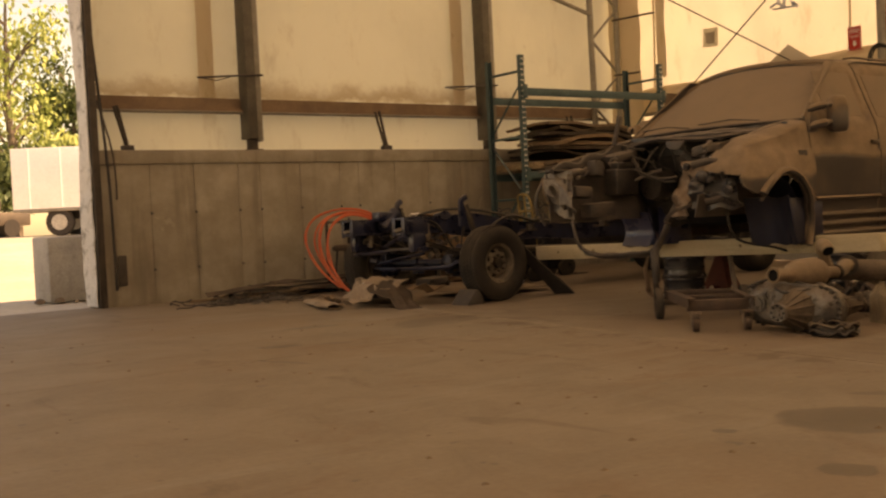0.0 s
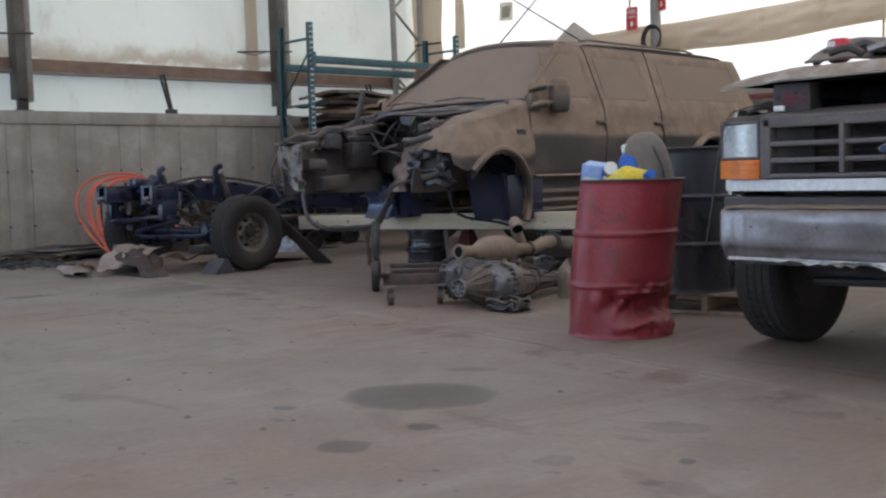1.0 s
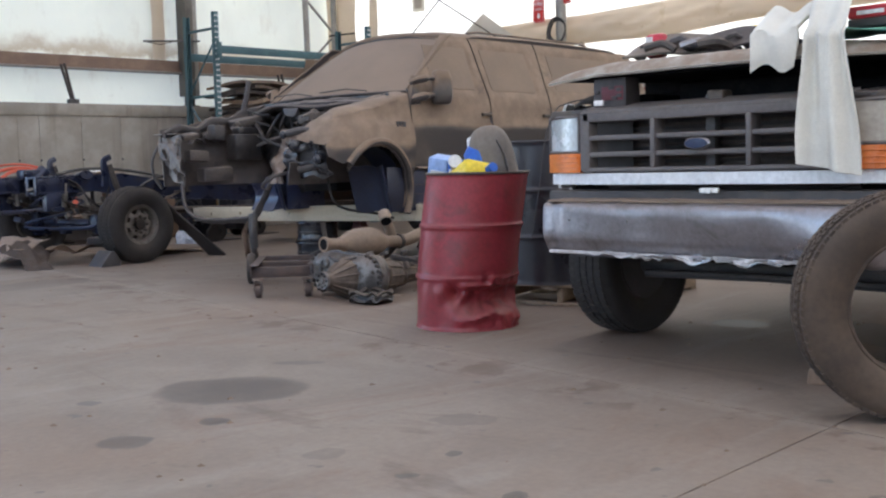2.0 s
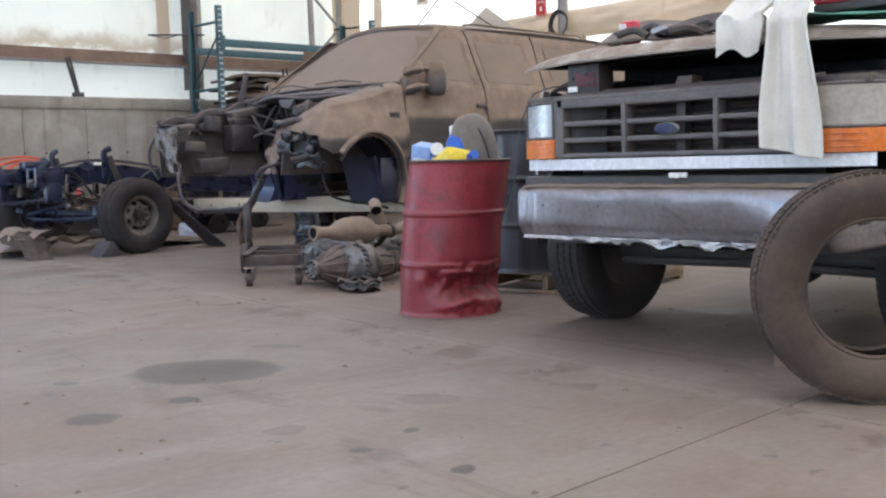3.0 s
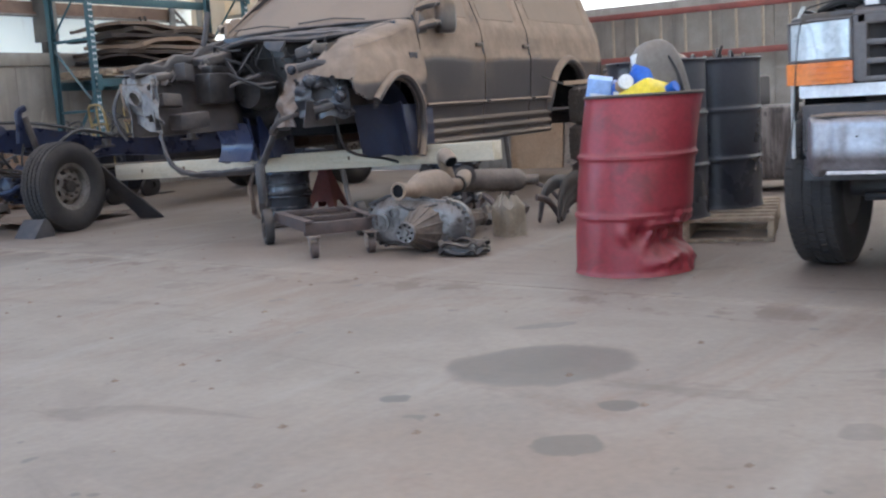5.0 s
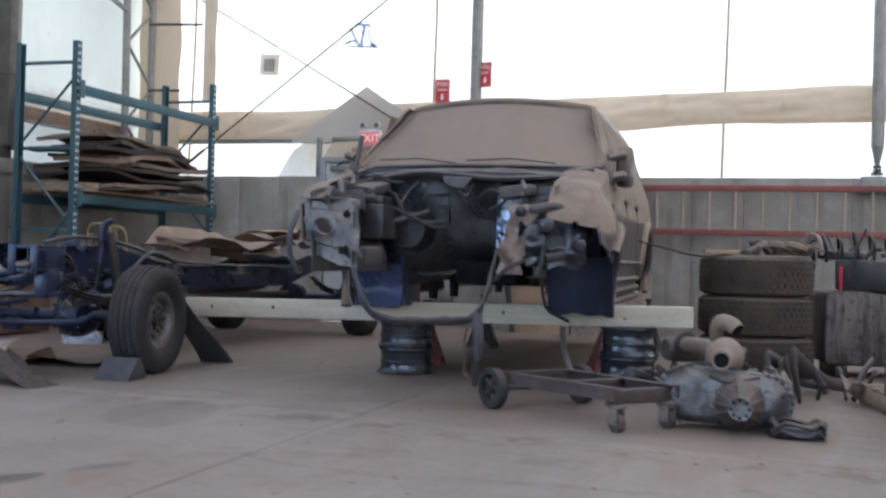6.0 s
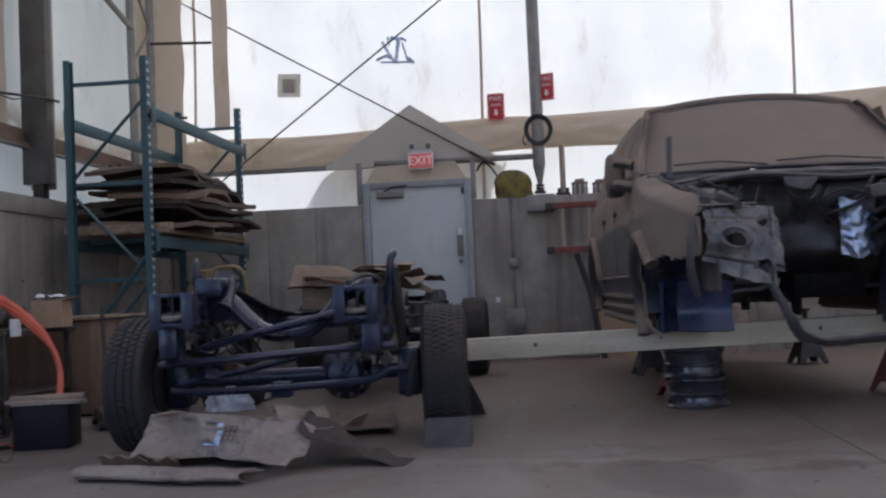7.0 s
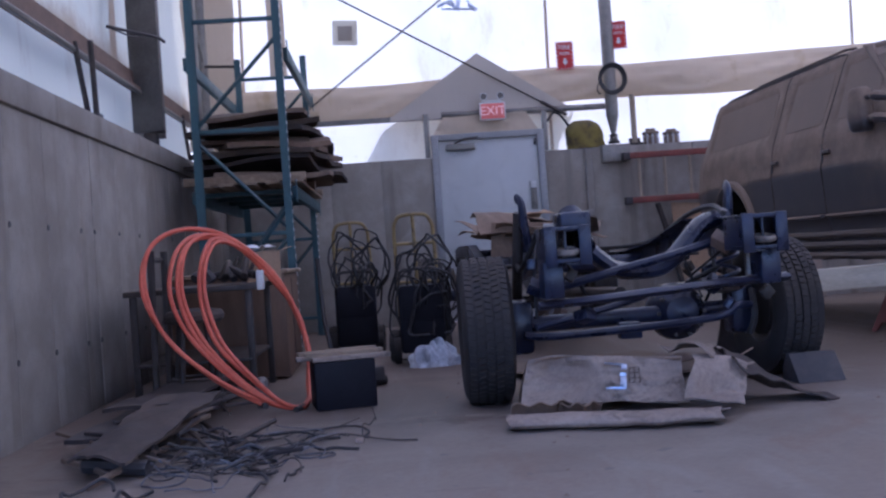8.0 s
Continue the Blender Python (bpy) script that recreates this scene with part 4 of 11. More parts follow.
def trailer():
    e = empty("semi_trailer", pose(10.75, 41.3, 0.88, 0, 0, -32), "white box semi trailer parked in the yard", "trailer")
    L, Wd, z0, z1 = 14.5, 2.55, 1.02, 3.25
    bm = bm_new()
    box(bm, 0, L, -Wd / 2, Wd / 2, z0, z1, 0.03)
    part("box", bm, M_TRAILER, e)
    bm = bm_new()
    box(bm, -0.02, L, -Wd / 2 - 0.02, Wd / 2 + 0.02, z0 - 0.10, z0, 0.02)
    part("rail", bm, M_STEEL, e)
    for k in range(12):
        bm = bm_new()
        box(bm, 0.6 + k * 1.15, 0.64 + k * 1.15, -Wd / 2 - 0.015, -Wd / 2, z0 + 0.03, z1 - 0.05)
        part("rivet_strip", bm, M_TRAILER, e)
    for x in (1.6, 2.85):
        for y in (-1.02, 1.02):
            bm = bm_new()
            lathe(bm, [(0.18, -0.16), (0.46, -0.16), (0.51, -0.10), (0.51, 0.10), (0.46, 0.16), (0.18, 0.16)], 24, Matrix.Translation((x, y, 0.51)) @ Matrix.Rotation(radians(90), 4, "X"))
            w = part("wheel", bm, M_RUBBER, e)
            bm = bm_new()
            lathe(bm, [(0.0, 0.10), (0.15, 0.10), (0.27, 0.165), (0.29, 0.17)], 20, Matrix.Translation((x, y, 0.51)) @ Matrix.Rotation(radians(90), 4, "X"))
            part("hub", bm, M_ALU, w)
    bm = bm_new()
    box(bm, 1.0, 3.6, -0.5, 0.5, 0.62, 0.92, 0.02)
    cyl(bm, (3.9, -0.5, 0.72), (4.3, -0.5, 0.72), 0.12, n=12)
    part("bogie", bm, M_DARKSTEEL, e)
    bm = bm_new()
    for y in (-0.8, 0.8):
        box(bm, L - 3.4, L - 3.25, y - 0.07, y + 0.07, 0.05, 0.95, 0.01)
    part("landing_leg", bm, M_DARKSTEEL, e)


def tree(x, y, z, h, w, m, n, name, label, seed):
    """A trunk with limbs and a crown of leaf clumps with gaps."""
    rg = random.Random(seed)
    e = empty(name, pose(x, y, z), label, "tree")
    bm = bm_new()
    tube(bm, [(0, 0, -0.2), (0.1, 0.05, h * 0.25), (-0.1, 0.1, h * 0.55), (0.05, 0, h * 0.92)], [h * 0.022, h * 0.018, h * 0.012, h * 0.004], 8, smooth=3)
    tips = []
    for k in range(22):
        a, zz = rg.uniform(0, 6.28), h * rg.uniform(0.2, 0.85)
        r = w * rg.uniform(0.3, 0.75) * (1.1 - 0.5 * zz / h)
        tip = Vector((r * math.cos(a), r * math.sin(a), zz + rg.uniform(0.08, 0.2) * h))
        tube(bm, [(0, 0, zz), tip * 0.5 + Vector((0, 0, zz * 0.5 + 0.02 * h)), tip], [h * 0.007, h * 0.005, h * 0.002], 5, smooth=2)
        tips.append(tip)
    part("trunk", bm, M_BARK, e)
    vs, fs = [], []
    for k in range(n):
        c = rg.choice(tips)
        p = c + Vector((rg.gauss(0, w * 0.15), rg.gauss(0, w * 0.15), rg.gauss(0, h * 0.05)))
        s = rg.uniform(0.10, 0.27)
        q = Euler((rg.uniform(0, 6), rg.uniform(0, 6), rg.uniform(0, 6))).to_matrix()
        i = len(vs)
        vs += [p + q @ Vector(c2) * s for c2 in ((-1, 0, 0), (0, -0.55, 0.12), (1, 0, 0), (0, 0.55, 0.12))]
        fs.append((i, i + 1, i + 2, i + 3))
    me = bpy.data.meshes.new("crown")
    me.from_pydata(vs, [], fs)
    me.materials.append(m)
    ob = new("crown", me)
    ob.parent = e
    tagged(ob, "", "", "", "stuff")


def yard_vehicle():
    e = empty("parked_vehicle", pose(9.2, 44.5, 0.92, 0, 0, 20), "dark parked pickup far across the yard", "truck")
    bm = bm_new()
    box(bm, -2.4, 2.4, -0.95, 0.95, 0.45, 1.0, 0.08)
    part("body", bm, M_DARKPAINT, e)
    bm = bm_new()
    box(bm, -0.6, 1.2, -0.85, 0.85, 1.0, 1.62, 0.15)
    part("cab", bm, M_DARKPAINT, e)
    for x in (-1.5, 1.5):
        bm = bm_new()
        cyl(bm, (x, -0.98, 0.36), (x, 0.98, 0.36), 0.36, n=16)
        part("wheel", bm, M_RUBBER, e)


ground()
yard_block()
trailer()
yard_vehicle()
for k, (tx, ty, th, tw, mm, nn) in enumerate(((16.5, 66, 15, 4.6, M_LEAF, 3200), (12.0, 74, 12, 4.2, M_LEAF, 2600), (21.5, 70, 11, 4.5, M_LEAFDARK, 6000), (9.0, 62, 7.5, 4.2, M_LEAF, 6000), (25.5, 64, 8, 4.5, M_LEAF, 6000), (14.5, 58, 5.0, 4.0, M_LEAFDARK, 5000), (19.0, 57, 4.8, 4.0, M_LEAF, 5000))):
    tree(tx, ty, 0.9, th, tw, mm, nn, "tree", "spring-green deciduous tree behind the trailer", 20 + k)


def porch():
    """Gabled timber porch outside the exit door: its bulk shows dark through the membrane."""
    e = empty("porch", pose(13.95, 9.62, 0), "gabled porch outside the exit, showing through the membrane", "porch")
    bm = bm_new()
    for y0, z0, y1, z1 in ((-1.15, 2.42, 0.0, 3.14), (0.0, 3.14, 1.15, 2.42)):
        slab(bm, [(0, 0), (1.5, 0), (1.5, 0.05), (0, 0.05)], (0, y0, z0), (1, 0, 0), (0, 0, 1), 0.01)
        vs = [bm.verts.new(p) for p in ((0.02, y0, z0), (1.5, y0, z0), (1.5, y1, z1), (0.02, y1, z1))]
        bm.faces.new(vs)
    part("roof", bm, M_TAN, e)
    for y in (-1.0, 0.95):
        bm = bm_new()
        box(bm, 0.05, 1.45, y, y + 0.05, -0.05, 2.5)
        part("side_wall", bm, M_TAN, e)


porch()


# ---- the stripped sport utility body ----
def suv_half(x, z):
    """Half width of the body at x behind the front axle and height z."""
    y = table(z, [(0.50, 0.90), (0.60, 0.955), (0.86, 0.97), (0.90, 0.992), (1.05, 1.0), (1.28, 1.015), (1.33, 1.005), (1.5, 0.985), (1.57, 0.965), (1.8, 0.885), (2.06, 0.80), (2.16, 0.745)])
    y -= 0.20 * smooth_step(-0.30, -1.0, x)
    y -= 0.10 * smooth_step(4.0, 4.75, x) ** 2
    return y


def flare(side, x, z):
    """How far the damaged front fender is bent out from the body."""
    return 0.14 * smooth_step(1.42, 1.08, z) * (0.40 + 0.60 * smooth_step(0.45, -0.4, x)) if side < 0 and x < 0.47 else 0.0


def rounded(px, pz, x0, x1, z0, z1, r):
    """Signed distance to a box with rounded corners."""
    qx, qz = abs(px - (x0 + x1) / 2) - (x1 - x0) / 2 + r, abs(pz - (z0 + z1) / 2) - (z1 - z0) / 2 + r
    return math.hypot(max(qx, 0), max(qz, 0)) + min(max(qx, qz), 0) - r


def suv_panel(name, suv, side, xl, xr, zb, zt, nu, nv, arch=None, pane=None, material=None, dent=0.0, label=""):
    """One body panel between two upright edges xl(z), xr(z) and heights zb(x), zt(x); arch: (x, z, r) of a wheel opening;
    pane: (x0, x1, z0, z1, lean) of a window let into it."""
    bm = bm_new()

    def place(u, v):
        z = zb(0) + (zt(0) - zb(0)) * v
        for _ in range(3):
            x = xl(z) + (xr(z) - xl(z)) * u
            z = zb(x) + (zt(x) - zb(x)) * v
        return x, z

    def fn(u, v):
        x, z = place(u, v)
        if arch:
            ax, az, ar = arch
            d = math.hypot(x - ax, z - az)
            if d < ar + 0.03:
                f = (ar + 0.001) / max(d, 1e-4)
                if d < ar and d > ar - 0.09:
                    x, z = ax + (x - ax) * f, az + (z - az) * f
        y = suv_half(x, z)
        if pane:
            x0, x1, z0, z1, lean = pane
            sd = rounded(x - lean * (z - z0), z, x0, x1, z0, z1, 0.07)
            y -= 0.013 * smooth_step(0.014, -0.014, sd)
        if dent:
            y += wob(x, 2 + side, z, 2.0, dent) + wob(x, 6, z, 8.0, dent * 0.3) + flare(side, x, z)
        return (x, side * y, z)

    def skip(u, v):
        x, z = place(u, v)
        if dent and side < 0 and x < -0.40 and z < 0.98 + 0.30 * max(0.0, -0.46 - x) + wob(x * 6, 3, 1, 1.5, 0.03):
            return True
        if dent and side > 0 and x < -0.34 and z < 1.0 + wob(x * 6, 5, 1, 1.5, 0.03):
            return True
        return bool(arch) and math.hypot(x - arch[0], z - arch[1]) < arch[2] - 0.005

    fs = grid(bm, fn, nu, nv, skip)
    thicken(bm, fs, 0.02)
    ob = part(name, bm, material or M_DUSTY, suv, label)
    if pane:
        x0, x1, z0, z1, lean = pane
        b = bm_new()
        g = grid(b, lambda u, v: (x0 + 0.03 + (x1 - x0 - 0.06) * u + lean * (z1 - z0 - 0.05) * v + lean * 0.025,
                                  side * (suv_half(x0 + (x1 - x0) * u, z0 + 0.025 + (z1 - z0 - 0.05) * v) - 0.008), z0 + 0.025 + (z1 - z0 - 0.05) * v), 10, 6)
        thicken(b, g, 0.006)
        part("window", b, M_DUSTGLASS, ob, "window pane hidden by brown dust")
    return ob


def towing_mirror(suv, side):
    """Tow mirror folded back along the door: rounded head on two swelling arms from a triangular foot."""
    bm = bm_new()
    m = Matrix.Translation((0.80, side * 1.06, 1.62)) @ Matrix.Rotation(radians(-82 * side), 4, "Z")

    def shell(u, v):
        a, b = 2 * math.pi * u, math.pi * (v - 0.5)
        ca, sa, cb, sb = math.cos(a), math.sin(a), math.cos(b), math.sin(b)
        e = lambda q, k: math.copysign(abs(q) ** k, q)
        x, y = 0.062 * e(ca, 0.6) * abs(cb) ** 0.35, 0.105 * e(sa, 0.55) * abs(cb) ** 0.35
        return m @ Vector((x - 0.02 * (x > 0) * (1 - abs(sb)), y * (1 - 0.10 * sb), 0.155 * e(sb, 0.75)))

    grid(bm, shell, 32, 16)
    head = part("mirror", bm, M_DUSTY, suv, "dusty black tow mirror folded back on two arms", sharp=50)
    bm = bm_new()
    box(bm, 0.046, 0.054, -0.072, 0.072, -0.115, 0.115, 0.003, m)
    part("mirror_glass", bm, M_DUSTGLASS, head)
    for z, r in ((1.535, 1.0), (1.685, 0.9)):
        bm = bm_new()
        tube(bm, [(0.50, side * 0.97, z - 0.03), (0.53, side * 1.03, z - 0.01), (0.58, side * 1.065, z), (0.64, side * 1.06, z + 0.01), (0.74, side * 1.06, z + 0.01)], [0.04 * r, 0.036 * r, 0.040 * r, 0.022 * r, 0.026 * r], 10, smooth=4)
        part("mirror_arm", bm, M_DUSTY, head)
    bm = bm_new()
    slab(bm, [(0.455, 1.46), (0.60, 1.47), (0.60, 1.56), (0.55, 1.72), (0.50, 1.72)], (0, side * 0.985 + (0.02 if side < 0 else -0.02), 0), (1, 0, 0), (0, 0, 1), 0.04, 0.012)
    part("mirror_base", bm, M_DUSTY, head)


def suv_body():
    suv = empty("suv_body", pose(7.55, 6.40, 0, 0, 0, 2.2), "dust-covered sport utility body, front end stripped, propped on timber", "car body")
    arch_f, arch_r = (-0.05, 0.70, 0.40), (3.46, 0.80, 0.43)
    bottom = lambda x: 0.60
    top_door = lambda x: 2.135
    for side in (-1, 1):
        tip = -0.59 if side < 0 else -0.93
        top_f = lambda x: table(x, [(-1.0, 1.18), (-0.75, 1.25), (-0.54, 1.315), (-0.3, 1.365), (0.0, 1.42), (0.3, 1.50), (0.46, 1.535)])
        suv_panel("fender", suv, side, lambda z: tip + 0.12 * smooth_step(1.1, 0.8, z) + (0.22 * smooth_step(0.98, 0.8, z) + 0.14 * smooth_step(1.10, 1.26, z) if side < 0 else 0), lambda z: 0.455,
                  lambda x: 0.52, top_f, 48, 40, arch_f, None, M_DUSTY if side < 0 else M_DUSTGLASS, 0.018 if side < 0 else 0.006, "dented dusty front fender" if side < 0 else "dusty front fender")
        # rounded shoulder of the fender, rolling in under the missing bonnet
        bm = bm_new()

        def shoulder(u, v, side=side, tip=tip, top_f=top_f):
            x = tip + (0.12 if side < 0 else 0.02) + (0.44 - tip - (0.10 if side < 0 else 0.0)) * u + (0.30 * v ** 1.4 * (1 - u) ** 2 if side < 0 else 0.0)
            z0, y0 = top_f(x), suv_half(x, top_f(x))
            a = v * (1.45 if side > 0 else 2.1)
            d = (wob(x, 2 + side, z0, 2.0, 0.018) + flare(side, x, z0)) if side < 0 else 0.0
            return (x, side * (y0 - 0.20 * (1 - math.cos(a)) + d * (1 - v)), z0 + 0.055 * math.sin(a) + (0.01 * noise.noise(Vector((x * 4, v * 3, 2))) if side < 0 else 0))

        g = grid(bm, shoulder, 26, 8)
        thicken(bm, g, 0.008)
        part("fender_shoulder", bm, M_DUSTY, suv)
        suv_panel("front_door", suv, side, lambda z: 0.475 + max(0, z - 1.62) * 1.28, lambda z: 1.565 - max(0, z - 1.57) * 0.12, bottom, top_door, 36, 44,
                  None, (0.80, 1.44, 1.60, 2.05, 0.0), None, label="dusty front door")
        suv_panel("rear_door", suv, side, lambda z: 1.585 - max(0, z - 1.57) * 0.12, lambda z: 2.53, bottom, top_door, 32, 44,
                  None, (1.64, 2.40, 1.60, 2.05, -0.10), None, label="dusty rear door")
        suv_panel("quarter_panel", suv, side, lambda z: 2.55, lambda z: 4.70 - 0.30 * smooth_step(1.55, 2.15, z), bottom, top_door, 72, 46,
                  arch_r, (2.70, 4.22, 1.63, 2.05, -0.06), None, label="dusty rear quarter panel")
        # wheel opening lips
        for (ax, az, ar), nm in ((arch_f, "fender_lip"), (arch_r, "quarter_lip")):
            bm = bm_new()
            pts = []
            for k in range(25):
                bent_out = nm == "fender_lip"
                a = radians(-24 + (168 if bent_out else 208) * k / 24)
                x, z = ax + (ar + 0.045) * math.cos(a), az + (ar + 0.045) * math.sin(a)
                pts.append((x, side * (suv_half(x, max(z, 0.6)) + 0.012 + (flare(side, x, z) if bent_out else 0)), z))
            tube(bm, pts, 0.040 if bent_out and side < 0 else 0.055, 8, ru=0.8, rw=0.8)
            part(nm, bm, M_DUSTY, suv)
        # wheel house behind each opening; the rear one near-black for the shade inside
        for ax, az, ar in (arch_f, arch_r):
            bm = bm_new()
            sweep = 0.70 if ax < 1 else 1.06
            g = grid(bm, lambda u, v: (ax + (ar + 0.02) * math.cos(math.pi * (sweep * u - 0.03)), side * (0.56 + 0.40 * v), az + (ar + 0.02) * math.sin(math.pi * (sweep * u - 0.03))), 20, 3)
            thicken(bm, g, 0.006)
            part("wheel_house", bm, M_LINER if ax < 1 else M_SHADEBLACK, suv)
        # rocker cladding with grooves
        for z in (0.60, 0.68, 0.76):
            bm = bm_new()
            tube(bm, [(0.46, side * 0.965, z), (3.0, side * 0.965, z)], 0.036, 8, rw=0.8)
            part("rocker_trim", bm, M_DARKPAINT, suv)
        for x0, x1 in ((0.5, 1.54), (1.61, 2.5), (2.57, 3.0), (3.95, 4.6)):
            bm = bm_new()
            tube(bm, [(x0, side * (suv_half(x0, 1.0) + 0.006), 0.905), (x1, side * (suv_half(x1, 0.91) + 0.006), 0.905)], 0.032, 8, rw=0.5)
            part("side_moulding", bm, M_DUSTY, suv)
        for x in (1.42, 2.38):
            bm = bm_new()
            box(bm, x, x + 0.13, side * (suv_half(x, 1.38) + 0.012) - 0.014, side * (suv_half(x, 1.38) + 0.012) + 0.014, 1.375, 1.41, 0.01)
            h = part("door_handle", bm, M_DARKPAINT, suv)
            # black strip painted in for the shadow gap at the handle
            bm = bm_new()
            box(bm, x + 0.125, x + 0.15, side * (suv_half(x, 1.38) + 0.004) - 0.006, side * (suv_half(x, 1.38) + 0.004) + 0.006, 1.27, 1.42, 0.002)
            part("handle_shadow_gap", bm, M_BLACK, h).name = "latch_slot"
        # screen pillar
        bm = bm_new()

        def post(u, v, side=side):
            z = 1.555 + 0.58 * v
            q0 = Vector((0.32 + 0.20, side * 0.90, 1.585)).lerp(Vector((1.30, side * 0.745, 2.125)), v)
            x1 = 0.48 + max(0, z - 1.62) * 1.28
            q1 = Vector((x1, side * suv_half(x1, z), z))
            p = q0.lerp(q1, u)
            p.y += side * 0.028 * math.sin(math.pi * u)
            p.x -= 0.02 * math.sin(math.pi * u)
            return p

        g = grid(bm, post, 6, 14)
        thicken(bm, g, 0.02)
        part("pillar", bm, M_DUSTGLASS, suv)
        # drip rail and roof rack rail
        bm = bm_new()
        tube(bm, [(1.7, side * 0.60, 2.205), (1.85, side * 0.60, 2.225), (3.6, side * 0.60, 2.225), (3.75, side * 0.60, 2.205)], 0.012, 6)
        part("roof_rail", bm, M_DUSTY, suv)
        towing_mirror(suv, side)
        bm = bm_new()
        box(bm, 0.26, 0.43, side * (suv_half(0.35, 1.33) + 0.004) - 0.008, side * (suv_half(0.35, 1.33) + 0.004) + 0.008, 1.27, 1.33, 0.004)
        bdg = part("badge", bm, M_GREYPLASTIC, suv, "dull fender badge")
        for k in range(5):
            bm = bm_new()
            ys = side * (suv_half(0.35, 1.33) + 0.013)
            box(bm, 0.275 + 0.028 * k, 0.293 + 0.028 * k, ys - 0.003, ys + 0.003, 1.285, 1.318, 0.001)
            part("mark", bm, M_RIM, bdg)
    # roof
    bm = bm_new()

    def roof_fn(u, v):
        s = 2 * v - 1
        x = 1.10 + 0.16 * s * s + (4.42 - 1.10 - 0.16 * s * s) * u
        z = 2.225 - 0.085 * abs(s) ** 3 - 0.06 * smooth_step(0.12, 0.0, u) - 0.09 * smooth_step(0.86, 1.0, u) + 0.03 * math.sin(math.pi * u)
        y = s * (0.765 - 0.05 * smooth_step(0.88, 1.0, u))
        ridge = 0.006 * math.cos(s * 14) if abs(s) < 0.8 else 0
        return (x, y, z + ridge)

    g = grid(bm, roof_fn, 40, 28)
    thicken(bm, g, 0.03)
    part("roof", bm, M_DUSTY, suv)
    # windscreen
    bm = bm_new()

    def screen(u, v):
        s = 2 * u - 1
        a = Vector((0.32 + 0.20 * s * s, s * 0.90, 1.585))
        b = Vector((1.14 + 0.16 * s * s, s * 0.745, 2.175 - 0.05 * s * s))
        p = a.lerp(b, v)
        p.x -= 0.04 * math.sin(math.pi * v)
        return p

    g = grid(bm, screen, 24, 14)
    thicken(bm, g, 0.012)
    part("windscreen", bm, M_DUSTGLASS, suv, "windscreen hidden by brown dust")
    bm = bm_new()
    tube(bm, [screen(k / 20, 0.0) + Vector((-0.008, 0, 0.0)) for k in range(21)], 0.012, 6)
    part("screen_seal", bm, M_COWL, suv)
    bm = bm_new()
    tube(bm, [screen(k / 20, 1.0) + Vector((0.0, 0, 0.008)) for k in range(21)], 0.026, 8)
    part("header_trim", bm, M_DUSTGLASS, suv)
    # wipers
    for y0, y1 in ((-0.62, 0.05), (0.12, 0.72)):
        bm = bm_new()
        tube(bm, [(0.30, y0, 1.60), (0.36, (y0 + y1) / 2, 1.64), (0.34, y1, 1.625)], 0.006, 6)
        part("wiper", bm, M_BLACK, suv)
    # tailgate
    bm = bm_new()

    def tail(u, v):
        s, z = 2 * u - 1, 0.60 + 1.54 * v
        return (4.70 - 0.30 * smooth_step(1.55, 2.15, z) + 0.06 * (1 - s * s), s * (suv_half(4.70, z) - 0.01), z)

    g = grid(bm, tail, 14, 18)
    thicken(bm, g, 0.02)
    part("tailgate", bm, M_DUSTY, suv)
    # floor pan and firewall
    bm = bm_new()
    g = grid(bm, lambda u, v: (0.42 + 4.15 * u, -0.9 + 1.8 * v, 0.79 + 0.07 * math.exp(-((v - 0.5) / 0.08) ** 2) + 0.006 * math.sin(v * 60)), 30, 40)
    thicken(bm, g, 0.02)
    part("floor_pan", bm, M_BAY, suv)
    for x in (1.5, 2.05, 2.9, 4.1):
        bm = bm_new()
        tube(bm, [(x, -0.90, 0.72), (x, -0.5, 0.755), (x, 0.5, 0.755), (x, 0.90, 0.72)], 0.045, 6, ru=0.6)
        part("cross_member", bm, M_BLACK, suv)
    for x, y in ((1.65, 0.65), (2.15, -0.5), (4.05, 0.6), (4.05, -0.5), (2.35, 0.65)):
        bm = bm_new()
        cyl(bm, (x, y, 0.545), (x, y, 0.78), 0.04, 0.055, n=10)
        part("body_mount", bm, M_BLACK, suv)
    bm = bm_new()

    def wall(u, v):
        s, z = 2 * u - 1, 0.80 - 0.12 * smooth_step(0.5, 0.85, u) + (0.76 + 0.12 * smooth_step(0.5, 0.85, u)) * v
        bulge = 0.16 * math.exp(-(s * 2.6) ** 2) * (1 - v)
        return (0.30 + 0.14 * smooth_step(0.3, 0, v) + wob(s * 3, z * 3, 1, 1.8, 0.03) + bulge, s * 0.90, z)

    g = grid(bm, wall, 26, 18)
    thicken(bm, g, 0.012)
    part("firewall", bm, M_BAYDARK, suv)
    # solid near-black box: the shade of the tunnel opening put into its colour
    bm = bm_new()
    box(bm, 0.10, 0.60, -0.40, 0.05, 0.72, 0.88, 0.03)
    part("tunnel", bm, M_SHADEBLACK, suv)
    # cowl: stepped plenum with ribs, bowed across the car
    bm = bm_new()

    def cowl(u, v):
        s = 2 * u - 1
        back = screen(u, 0.0)
        x = back.x - 0.30 * (1 - v) - 0.02
        z = 1.565 - 0.05 * (1 - v) - 0.035 * (0.25 < v < 0.55) - 0.05 * abs(s) ** 4 + wob(s * 4, v * 4, 2, 1.5, 0.015)
        return (x, back.y * 1.02, z)

    g = grid(bm, cowl, 40, 10)
    thicken(bm, g, 0.02)
    part("cowl", bm, M_COWL, suv, "dark dusty cowl panel")
    bm = bm_new()
